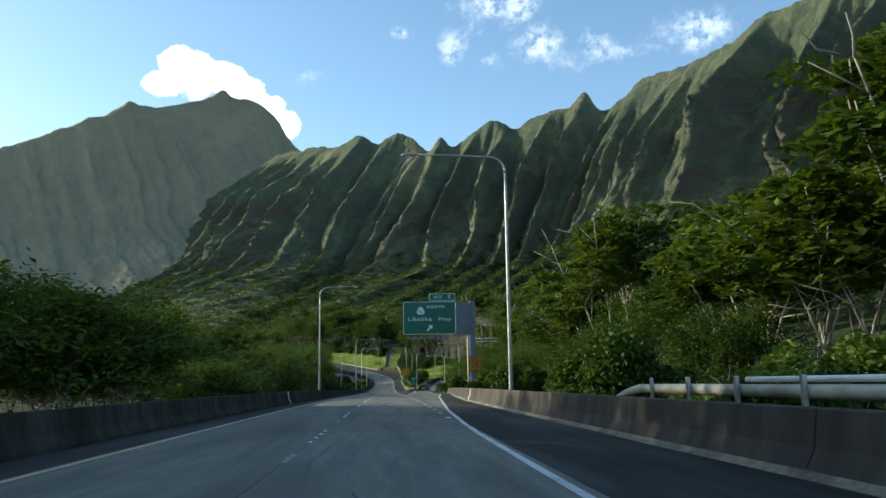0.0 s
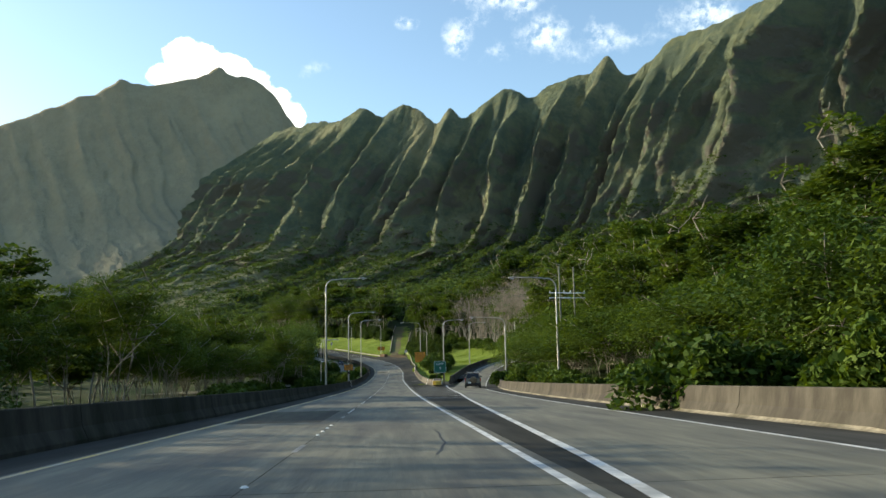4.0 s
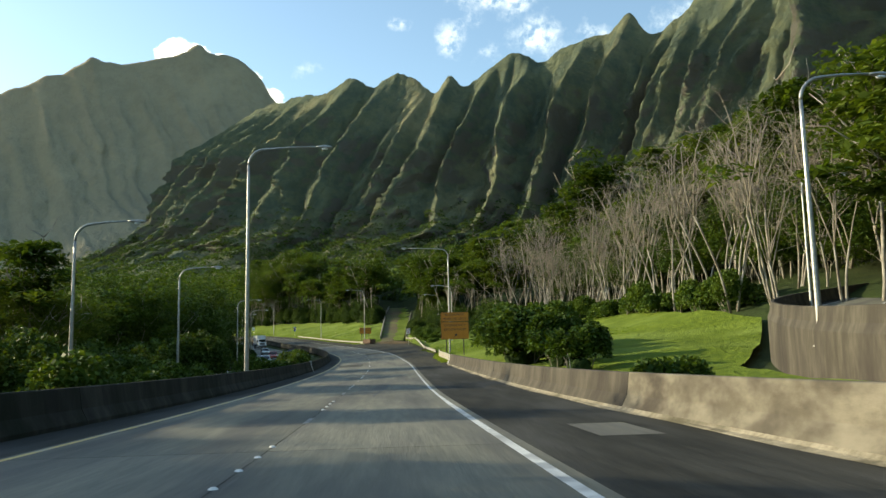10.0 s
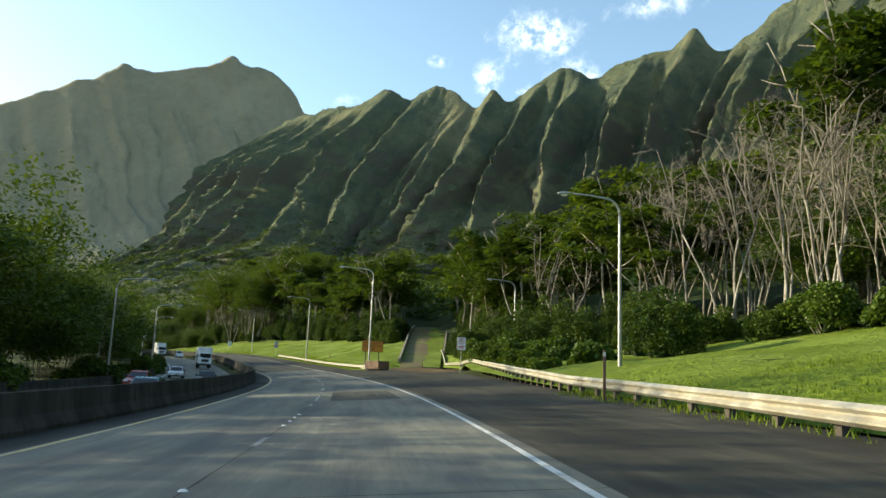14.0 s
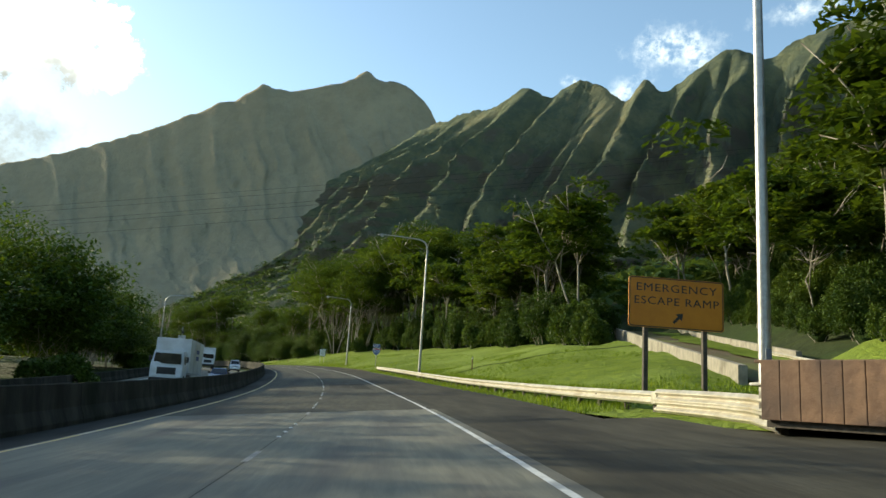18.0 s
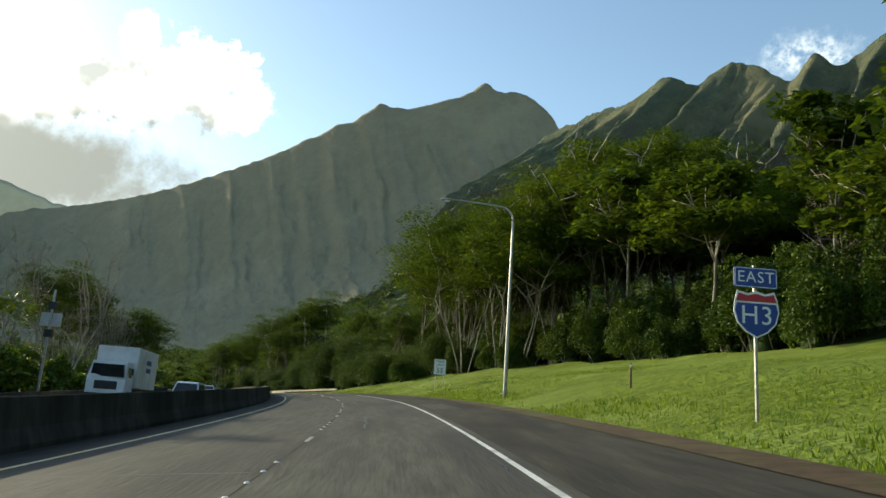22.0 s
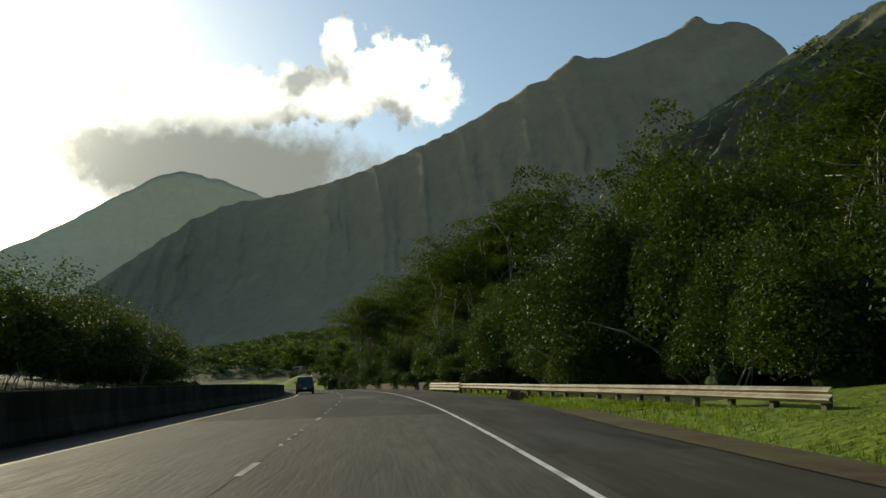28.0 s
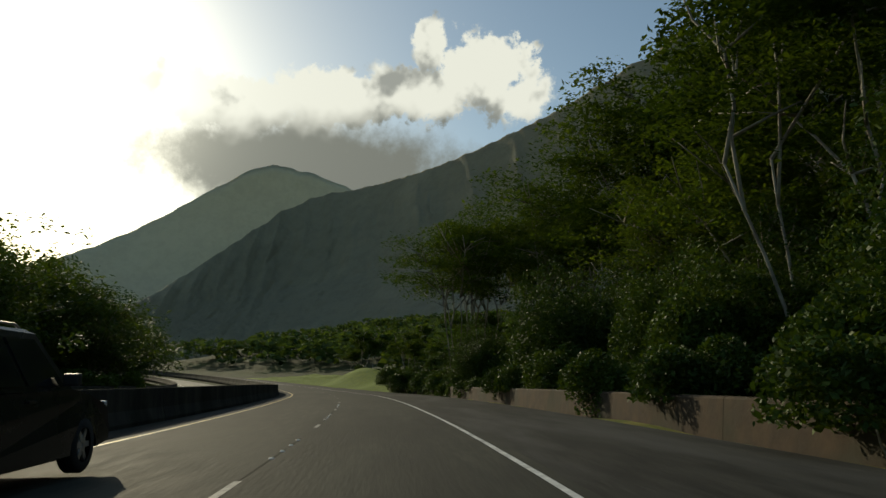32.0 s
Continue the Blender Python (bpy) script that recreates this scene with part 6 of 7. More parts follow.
# ---- street lamps ----
def street_lamp(h, arm, label):
    """A tapered steel pole with a swept arm to its left (-x) and a flat lamp head."""
    ob = empty("street_lamp", Matrix(), label, "street lamp", "street lamps")
    bm = bmesh.new()
    pts = [(0, 0, -0.6)] + [(0, 0, h * k / 6) for k in range(6)] + [(0, 0, h - 0.9)]
    tube(bm, pts, [0.125] + [0.125 - 0.055 * k / 6 for k in range(6)] + [0.068], 12)
    part("pole", bm, STEEL, ob, smooth=True)
    bm = bmesh.new()
    bend = [(-0.9 * (1 - math.cos(a)), 0, h - 0.9 + 0.9 * math.sin(a)) for a in np.linspace(0, math.pi / 2 * 0.93, 8)]
    tube(bm, bend + [(-arm * 0.6, 0, h + 0.10), (-arm, 0, h + 0.14)], [0.066] * 8 + [0.05, 0.042], 10)
    part("arm", bm, STEEL, ob, smooth=True)
    hd = bmesh.new()
    tube(hd, [(-arm + 0.08, 0, h + 0.14), (-arm - 0.1, 0, h + 0.14), (-arm - 0.42, 0, h + 0.12), (-arm - 0.72, 0, h + 0.08), (-arm - 0.82, 0, h + 0.07)], [0.06, 0.11, 0.17, 0.13, 0.04], 12)
    for v in hd.verts:
        v.co.z = h + 0.12 + (v.co.z - h - 0.12) * 0.62
    head = part("lamp_head", hd, STEEL, ob, "grey cobra-head lamp housing", smooth=True)
    lens = bmesh.new()
    bmesh.ops.create_uvsphere(lens, u_segments=12, v_segments=6, radius=1.0, matrix=Matrix.Translation((-arm - 0.42, 0, h + 0.03)) @ Matrix.Diagonal((0.2, 0.13, 0.08, 1)))
    part("lens", lens, CLEAR_LENS, head, smooth=True)
    bp = bmesh.new()
    box(bp, 0, 0, 0.02, 0.42, 0.42, 0.05, 0.008)
    part("base_plate", bp, STEEL, ob)
    hand = bmesh.new()
    box(hand, 0, -0.125, 0.55, 0.11, 0.02, 0.22, 0.006)
    part("access_cover", hand, GREYBOX, ob)
    return ob


long = street_lamp(13.5, 5.0, "tall galvanised street lamp with a long arm over the road")
mid = street_lamp(10.4, 3.8, "galvanised street lamp with a swept arm over the exit lane")
low = street_lamp(11.7, 3.9, "galvanised street lamp with a swept arm standing in the grass")
tall = street_lamp(12.4, 3.8, "tall galvanised street lamp with a swept arm over the road")
short = street_lamp(10.0, 2.8, "galvanised street lamp with a short arm on the ramp")
spots = [(long, 41.2, 6.5, 0.1, 0), (mid, 92.6, 9.6, 0.2, 0), (mid, 169.0, 15.6, 0.1, 0), (mid, 194.4, 14.2, -1.77, 0), (long, 321.0, 8.1, -0.7, 0), (short, 357.5, 14.1, 0.0, 0), (tall, 417.5, 7.11, 0.8, 0), (tall, 471.6, 6.75, 0.1, 0), (low, 542.0, 7.95, 0.4, 0), (short, 405.0, 22.4, 0.9, 0),
         (tall, 92.0, -8.2, 0.55, 180), (tall, 182.8, -7.6, 0.0, 180), (low, 230.5, -8.0, 0.55, 180), (tall, 270.5, -7.75, 0.55, 180),
         (short, 228.2, 8.35, 0.5, 180), (short, 255.0, 15.4, 1.2, 180), (short, 278.5, 28.6, 2.6, 180), (short, 302.0, 50.0, 4.5, 180), (short, 269.6, -16.6, -1.3, 180), (short, 295.0, -17.8, -1.0, 180), (short, 89.8, -29.0, -1.6, 180), (short, 437.7, -20.8, -0.8, 180), (short, 508.5, -20.8, -0.8, 180), (short, 350.0, -20.8, -0.8, 180), (short, 395.0, -20.8, -0.8, 180)]
done = set()
for src, s, u, dz, turn in spots:
    m = stand(s, u, dz, turn)
    if src.name in done:
        copy_thing(src, m)
    else:
        src.matrix_world = m
        done.add(src.name)
beacon = empty("flashing_beacon_sign", stand(230.3, -8.0, 0.55), "amber warning sign with two dark beacons strapped to a lamp pole", "road sign")
pn = plate(beacon, "panel", 0, 2.35, 1.5, 1.0, YELLOW_SIGN, BLACK, y=-0.28, corner=0.06)
for k in range(4):
    bars(pn, 0, 2.65 - k * 0.2, 1.2 - 0.2 * (k % 2), 0.1, BLACK, 3, y=-0.285, seed=k + 9)
for z in (3.35, 1.45):
    bm = bmesh.new()
    box(bm, 0, -0.22, z, 0.42, 0.3, 0.42, 0.04)
    bx = part("beacon", bm, BLACK, beacon)
    part("visor", tube(bmesh.new(), [(0, -0.36, z), (0, -0.5, z)], [0.17, 0.18], 12, False), BLACK, bx)
part("clamp", box(bmesh.new(), 0, -0.16, 2.35, 0.3, 0.06, 1.3), STEEL, beacon)


# ---- guardrails ----
def guardrail(s0, s1, foot, label, height=lambda s: 0.0, ranks=1, step=1.9, steel=None):
    """A W-shaped steel beam on timber posts; ranks: how many beams one over another."""
    ob = empty("guardrail", Matrix(), label, "guardrail", "guardrails along the road")
    W = [(0.0, 0.42), (-0.075, 0.485), (-0.075, 0.515), (0.0, 0.575), (0.0, 0.605), (-0.075, 0.665), (-0.075, 0.695), (0.0, 0.76)]
    for k in range(ranks):
        z0 = -0.24 * k + (0.06 if ranks > 1 else 0.0)
        s = s0
        while s < s1 - 0.3:
            e = min(s + 3.8, s1)
            sweep("beam", np.linspace(s, e + 0.02, 3), lambda v: [(float(foot(v)) + a, b + z0) for a, b in W] + [(float(foot(v)) + a + 0.02, b + z0) for a, b in W[::-1]], steel or RAIL, ob, base=height)
            s = e
    bm = bmesh.new()
    box(bm, 0.16, 0, 0.06, 0.15, 0.2, 1.2, 0.01)
    box(bm, 0.05, 0, 0.59, 0.09, 0.15, 0.3, 0.008)
    first = part("post", bm, POSTWOOD, ob)
    for i, s in enumerate(np.arange(s0 + 0.4, s1, step)):
        p = first if i == 0 else new("post", first.data)
        p.parent = ob
        p.matrix_world = Matrix.Translation(Vector(place(s, float(foot(s)), float(height(s))))) @ Matrix.Rotation(radians(heading(s)), 4, "Z")
    end = bmesh.new()
    p = place(s1 + 0.15, float(foot(s1)), 0.59 + height(s1))
    box(end, *[float(v) for v in p], 0.07, 0.34, 0.30, 0.02, radians(heading(s1)))
    part("end_shoe", end, steel or RAIL, ob)
    return ob


first_rail = lambda s: lerp(s, [291, 300, 310, 321], [4.95, 5.4, 5.7, 6.8])
guardrail(291.0, 309.0, first_rail, "doubled pale steel guardrail on dark posts in the grass", ranks=2, height=lambda s: -0.06)
guardrail(309.0, 320.5, first_rail, "pale weathered steel guardrail on dark posts in the grass", ranks=2, height=lambda s: lerp(s, [309, 313, 321], [-0.06, -0.14, -0.16]))
guardrail(416.4, 423.0, lambda s: lerp(s, [416, 419, 428], [6.6, 7.5, 6.95]), "doubled steel guardrail beside the crash block", ranks=2, height=lambda s: -0.2)
side_rail = lambda s: lerp(s, [324, 345, 360, 380, 404, 425, 452], [6.7, 7.4, 9.0, 11.6, 15.4, 19.8, 28.0])
guardrail(324.5, 452.0, side_rail, "long pale steel guardrail that bends away beside the escape ramp", height=lambda s: float(ground_z(s, side_rail(s)) - place(s, side_rail(s))[2]) + float(lerp(s, [324, 340, 375, 400], [-0.2, -0.15, -0.12, -0.2])))
guardrail(423.1, 502.5, lambda s: lerp(s, [419, 428, 450, 497, 503], [7.6, 7.0, 6.75, 6.5, 6.7]), "long pale steel guardrail on dark posts along the green slope", height=lambda s: -0.2)
last_rail = lambda s: lerp(s, [640, 655, 665, 674, 690], [9.3, 8.2, 7.5, 6.9, 5.9])
guardrail(640.0, 690.0, last_rail, "weathered steel guardrail below the vines", height=lambda s: lerp(s, [640, 660, 690], [-0.05, -0.15, -0.12]), steel=OLD_RAIL)
guardrail(679.0, 690.2, lambda s: lerp(s, [674, 690], [6.80, 5.80]), "stacked steel guardrail beams where the wall begins", ranks=2, height=lambda s: -0.14, steel=OLD_RAIL)

# the weathered block at the escape ramp's nose
cu = empty("crash_block", stand(415.0, 8.6, 0.0, 33), "brown weathered crash cushion block at the fork of the escape ramp", "crash cushion")
for k in range(6):
    part("board", box(bmesh.new(), -0.80 + k * 0.32, 0.0, 0.62, 0.31, 0.08, 0.98, 0.012), RUST, cu)
for k in range(7):
    part("board", box(bmesh.new(), 0.93, 0.22 + k * 0.34, 0.62, 0.08, 0.33, 0.98, 0.012), RUST, cu)
    part("board", box(bmesh.new(), -0.93, 0.22 + k * 0.34, 0.62, 0.08, 0.33, 0.98, 0.012), RUST, cu)
part("lid", box(bmesh.new(), 0, 1.25, 1.10, 1.9, 2.6, 0.05, 0.01), RUST, cu)
part("skid", box(bmesh.new(), 0, 1.2, 0.07, 1.7, 2.4, 0.12, 0.01), POSTWOOD, cu)

# low weeds and grass that creep over the shoulder's edge in front of the rails
weed_pts = []
for s0, s1, rail_at, depth, n in ((296.0, 323.0, first_rail, 0.85, 620), (646.0, 692.0, last_rail, 0.7, 780)):
    for k in range(n):
        s = rng.uniform(s0, s1)
        reach = depth * (0.55 + 0.45 * noise.noise(Vector((s * 0.7, 0, 3)))) + 0.1
        u = float(rail_at(s)) + 0.15 - reach * rng.uniform(0, 1) ** 0.8
        p = Vector(place(s, u, 0.0))
        w = rng.uniform(0.06, 0.15)
        d = rng.normal(size=(26, 3)) * (w, w, 0.5 * w)
        weed_pts.append(np.array(p) + d * (1, 1, 0) + np.abs(d) * (0, 0, 1) + (0, 0, 0.01 + float(max(-0.25, ground_z(s, u) - p.z)) * (s > 600)))
weeds = new("roadside_weeds", leaf_mesh("roadside_weeds", np.concatenate(weed_pts), 0.055, 0.2, BLADES, 0.4, 91))
tagged(weeds, "ragged low green weeds along the edge of the shoulder below the rails", "weeds", kind="stuff")

# the crash cushion at the exit
att = empty("crash_attenuator", stand(198.9, 5.58, 0.0, -4) @ Matrix.Diagonal((1, 1, 0.72, 1)), "white ribbed crash cushion with a bright yellow nose on the gore", "crash cushion")
nose = bmesh.new()
prism(nose, [(-0.55, 0.32), (0.55, 0.32), (0.55, 1.0), (-0.55, 1.0)], -0.5, 0.9)
bmesh.ops.bevel(nose, geom=[e for e in nose.edges if abs(e.verts[0].co.z - e.verts[1].co.z) > 0.3 and e.verts[0].co.y < -0.3], offset=0.35, segments=5, affect="EDGES")
part("nose", nose, ATT_YELLOW, att, "bright yellow plastic nose cover")
for k in range(6):
    for x in (-0.58, 0.58):
        bm = bmesh.new()
        prism(bm, [(x - 0.02, 0.36), (x - 0.02 - 0.06 * (x < 0), 0.46), (x - 0.02, 0.56), (x - 0.02 - 0.06 * (x < 0), 0.68), (x - 0.02, 0.80), (x - 0.02 - 0.06 * (x < 0), 0.90), (x, 0.98), (x + 0.03 + 0.05 * (x > 0), 0.9), (x + 0.03, 0.36)], 0.95 + k * 1.25, 2.22 + k * 1.25)
        part("side_panel", bm, ATT_WHITE, att)
    part("bay_frame", box(bmesh.new(), 0, 1.0 + k * 1.25, 0.5, 1.05, 0.08, 0.85, 0.01), POSTWOOD, att)
part("top_rail", box(bmesh.new(), 0, 4.6, 0.96, 0.9, 7.2, 0.06, 0.01), POSTWOOD, att)
for x in (-0.35, 0.35):
    part("ground_rail", box(bmesh.new(), x, 4.2, 0.06, 0.12, 8.4, 0.12, 0.01), POSTWOOD, att)
part("backing_block", box(bmesh.new(), 0, 8.75, 0.45, 0.9, 0.45, 0.95, 0.03), BARRIER, att)

# painted ends and joints of the barriers
for s, foot, side, w in ((216.2, 4.84, 1, 0.5), (49.5, 4.97, 1, 0.30), (52.0, -6.6, -1, 0.35), (215.0, -6.6, -1, 0.4), (296.0, -6.6, -1, 0.4), (291.2, 4.70, 1, 0.35)):
    ob = sweep("painted_band", np.linspace(s, s + w, 3), lambda v: [(u_ - side * 0.006 if i < 4 else u_ + side * 0.006 * (i > 6), z_ + 0.006 * (z_ > 0.7)) for i, (u_, z_) in enumerate(jersey(foot if s > 60 or side < 0 else float(RIGHT_BAR(v)), side))], WHITE_PATCH)
    tagged(ob, "white reflective paint band across a barrier joint", "road marking", kind="structure")

# pipe rail on the first barrier
pr = empty("pipe_rail", Matrix(), "pale painted pipe with a bright upper rail on the barrier", "pipe")
ps = np.arange(-14.0, 16.1, 2.0)
run_ = [Vector(place(s, float(RIGHT_BAR(s)) + 0.75, 0.98)) for s in ps]
tail = [Vector(place(17.2, float(RIGHT_BAR(17)) + 0.75, 0.97)), Vector(place(18.1, float(RIGHT_BAR(17)) + 0.75, 0.86)), Vector(place(18.8, float(RIGHT_BAR(17)) + 0.75, 0.72))]
part("pipe", tube(bmesh.new(), run_ + tail, 0.10, 14), PIPE, pr, smooth=True)
part("upper_rail", tube(bmesh.new(), [p + Vector((0.05, 0, 0.17)) for p in run_[:-2]], 0.045, 10), WHITE_PATCH, pr, smooth=True)
for p, s in zip(run_, ps):
    part("bracket", box(bmesh.new(), p.x - 0.13, p.y, p.z - 0.02, 0.07, 0.09, 0.5, 0.01), STEEL, pr)

# slim marker posts
for s, u, h in ((421.1, 15.3, 1.35), (417.0, 21.0, 1.35), (469.3, 11.0, 1.2), (340.0, 7.0, 1.5), (528.0, 10.5, 1.2), (605.0, 9.0, 1.0)):
    ob = empty("marker_post", stand(s, u), "slim brown marker post with a reflector", "post", "marker posts")
    part("post", box(bmesh.new(), 0, 0, h / 2 - 0.2, 0.09, 0.05, h + 0.4, 0.01), RUST, ob)
    part("reflector", box(bmesh.new(), 0, -0.03, h - 0.12, 0.07, 0.012, 0.12), WHITE_PATCH, ob)

# ---- utility poles and cables ----
tops = []
for s, u, h in ((218.0, 26.7, 18.0), (222.0, 30.0, 18.0), (205.0, -88.0, 18.0), (209.0, -92.0, 18.0)):
    p = on_ground(s, u, 0.5)
    ob = empty("utility_pole", Matrix.Translation(p) @ Matrix.Rotation(radians(heading(s)), 4, "Z"), "tall green-grey timber utility pole with white crossarms", "utility pole", "utility poles")
    part("pole", tube(bmesh.new(), [(0, 0, 0), (0, 0, h * 0.5), (0, 0, h)], [0.2, 0.165, 0.13], 10), POLE_WOOD, ob, smooth=True)
    for z in (h - 5.2, h - 4.4):
        part("crossarm", box(bmesh.new(), 0, -0.16, z, 3.6, 0.12, 0.14, 0.01), WHITE_SIGN, ob)
    for x in (-1.65, -0.6, 0.6, 1.65):
        part("insulator", tube(bmesh.new(), [(x, -0.16, h - 4.35), (x, -0.16, h - 4.2), (x, -0.16, h - 4.0)], [0.03, 0.07, 0.04], 8), WHITE_SIGN, ob)
    tops.append((p, h))


def cable(a, b, sag, label="thin black power cable hung across the road"):
    pts = [Vector(a).lerp(Vector(b), t) - Vector((0, 0, sag * 4 * t * (1 - t))) for t in np.linspace(0, 1, 22)]
    ob = part("power_cable", tube(bmesh.new(), pts, 0.018, 5), CABLE)
    return tagged(ob, label, "cable", "power cables")


for (p, h), (q, h2) in ((tops[0], tops[2]), (tops[1], tops[3])):
    for z in (0.0, -2.8, -4.2):
        cable(p + Vector((0, 0, h + z)), q + Vector((0, 0, h2 + z)), 1.6)
for dz, dy in ((0, 0), (-0.53, 0.6), (-2.1, 0.2), (-2.45, 0.9), (-4.1, 0.3)):
    cable((-155.9, 474.2 + dy, 9.4 + dz), (10.5, 519.8 + dy, 37.5 + dz), 1.0)
for s, u, h, lean in ((748.0, -27.5, 13.2, 3), (766.0, -30.7, 12.6, 1), (752.0, -33.0, 9.5, -3)):
    p = on_ground(s, u, 0.3)
    ob = empty("dead_trunk", Matrix.Translation(p) @ Matrix.Rotation(radians(lean), 4, "Y"), "bare broken trunk standing above the bushes", "tree", "dead trunks")
    bm = bmesh.new()
    tube(bm, [(0, 0, 0), (0.05, 0, h * 0.5), (0, 0.05, h)], [0.22, 0.17, 0.11], 8)
    part("trunk", bm, BARK, ob)
    br = bmesh.new()
    for k in range(4):
        z = h * (0.6 + 0.1 * k)
        tube(br, [(0, 0, z), (-0.6 - 0.2 * k, 0.2, z + 0.5), (-1.1 - 0.3 * k, 0.3, z + 0.8)], [0.05, 0.035, 0.02], 5)
    part("branch_stub", br, BARK, ob)


# ---- vehicles ----
def arch(cx, r, z0, n=7):
    return [(cx - r * math.cos(a), z0 + r * math.sin(a)) for a in np.linspace(math.pi, 0, n)][::-1]


def wheel(root, x, y, r, w, rim_mat=RIM):
    t = bmesh.new()
    s = 1 if x > 0 else -1
    prof = [(-w / 2, r * 0.62), (-w / 2, r * 0.93), (-w / 2 + 0.03, r), (w / 2 - 0.03, r), (w / 2, r * 0.93), (w / 2, r * 0.62)]
    rings = []
    for k in range(20):
        a = 2 * math.pi * k / 20
        rings.append([t.verts.new((x + px, y + pr_ * math.cos(a), r + pr_ * math.sin(a))) for px, pr_ in prof])
    for k in range(20):
        for j in range(5):
            t.faces.new((rings[k][j], rings[k][j + 1], rings[(k + 1) % 20][j + 1], rings[(k + 1) % 20][j]))
    wh = part("wheel", t, TYRE, root, smooth=True)
    d = bmesh.new()
    tube(d, [(x - w / 2 + 0.03, y, r), (x + w / 2 - 0.03, y, r)], r * 0.36, 16)
    for k in range(6):
        a = math.pi * k / 3
        c = Vector((x + s * (w / 2 - 0.035), y + math.cos(a) * r * 0.36, r + math.sin(a) * r * 0.36))
        bmesh.ops.create_cube(d, size=1.0, matrix=Matrix.Translation(c) @ Matrix.Rotation(a, 4, "X") @ Matrix.Diagonal((0.03, r * 0.55, 0.07, 1)))
    part("rim", d, rim_mat, wh)


def vehicle(name, label, paint, L=4.5, W=1.8, H=1.7, hood=1.15, boot=0.05, spare=False, rails=False):
    """A car along +y (nose forward): body with wheel arches, glasshouse, panes, lamps, bumpers, mirrors and wheels."""
    ob = empty(name, Matrix(), label, "car")
    r = 0.36 if H > 1.6 else 0.32
    yr, yf = 0.85, L - 0.9
    belt = H * 0.60
    low = [(0.02, 0.38), (yr - r - 0.06, 0.30)] + [(yr - (r + 0.05) * math.cos(a), 0.30 + (r + 0.08) * math.sin(a)) for a in np.linspace(0.15, math.pi - 0.15, 8)] + [(yr + r + 0.06, 0.26), (yf - r - 0.06, 0.26)] + [(yf - (r + 0.05) * math.cos(a), 0.30 + (r + 0.08) * math.sin(a)) for a in np.linspace(0.15, math.pi - 0.15, 8)] + [(yf + r + 0.06, 0.30), (L - 0.06, 0.36), (L, 0.55), (L - 0.08, belt - 0.22), (L - hood * 0.5, belt - 0.08), (L - hood, belt), (boot + 0.02, belt), (0.0, belt - 0.25), (-0.02, 0.55)]
    bm = bmesh.new()
    a = [bm.verts.new((-W / 2 + (0.06 if z > belt - 0.12 else 0.0), y, z)) for y, z in low]
    b = [bm.verts.new((W / 2 - (0.06 if z > belt - 0.12 else 0.0), y, z)) for y, z in low]
    n = len(a)
    bm.faces.new(a)
    bm.faces.new(b[::-1])
    for i in range(n):
        bm.faces.new((a[i], b[i], b[(i + 1) % n], a[(i + 1) % n]))
    bmesh.ops.bevel(bm, geom=[e for e in bm.edges if abs(e.verts[0].co.x) > 0.3 and e.verts[0].co.x * e.verts[1].co.x > 0 and min(e.verts[0].co.z, e.verts[1].co.z) > 0.45], offset=0.05, segments=3, affect="EDGES")
    part("body", bm, paint, ob, smooth=False)
    # glasshouse
    y0, y1, y2, y3 = boot + 0.04, boot + 0.34, L - hood - 0.75, L - hood + 0.02
    bm = bmesh.new()
    wb, wt = W / 2 - 0.07, W / 2 - 0.24
    q = [[bm.verts.new((sx * w_, y, z)) for y, z, w_ in ((y0, belt - 0.01, wb), (y1, H - 0.05, wt), (y1 + 0.25, H, wt - 0.04), (y2 - 0.2, H, wt - 0.04), (y2, H - 0.05, wt), (y3, belt - 0.01, wb))] for sx in (-1, 1)]
    for i in range(5):
        bm.faces.new((q[0][i], q[1][i], q[1][i + 1], q[0][i + 1]))
    bm.faces.new(q[0])
    bm.faces.new(q[1][::-1])
    bm.faces.new((q[0][0], q[0][5], q[1][5], q[1][0]))
    part("roof", bm, paint, ob)
    lerp3 = lambda p, q_, t: p + (q_ - p) * t

    def pane(nm, corners, push):
        c = [Vector(v) for v in corners]
        nn = (c[1] - c[0]).cross(c[2] - c[0]).normalized()
        if nn.dot(Vector(push)) < 0:
            nn = -nn
        v = [p + nn * 0.012 for p in c] + [p - nn * 0.01 for p in c]
        mesh_object(nm, v, [(0, 1, 2, 3), (7, 6, 5, 4), (0, 4, 5, 1), (1, 5, 6, 2), (2, 6, 7, 3), (3, 7, 4, 0)], GLASS_CAR, ob)
    hb, ht = belt + 0.05, H - 0.12
    f = lambda z: (z - belt) / (H - 0.05 - belt)
    wz = lambda z: wb + (wt - wb) * f(z)
    yb = lambda z: y0 + (y1 - y0) * f(z)
    yw = lambda z: y3 + (y2 - y3) * f(z)
    pane("rear_window", [(-wz(hb) + 0.12, yb(hb), hb), (wz(hb) - 0.12, yb(hb), hb), (wz(ht) - 0.10, yb(ht), ht), (-wz(ht) + 0.10, yb(ht), ht)], (0, -1, 0.3))
    pane("windscreen", [(-wz(hb) + 0.10, yw(hb), hb), (wz(hb) - 0.10, yw(hb), hb), (wz(ht) - 0.08, yw(ht), ht), (-wz(ht) + 0.08, yw(ht), ht)], (0, 1, 0.3))
    cuts = [0.06, 0.33, 0.36, 0.64, 0.67, 0.94]
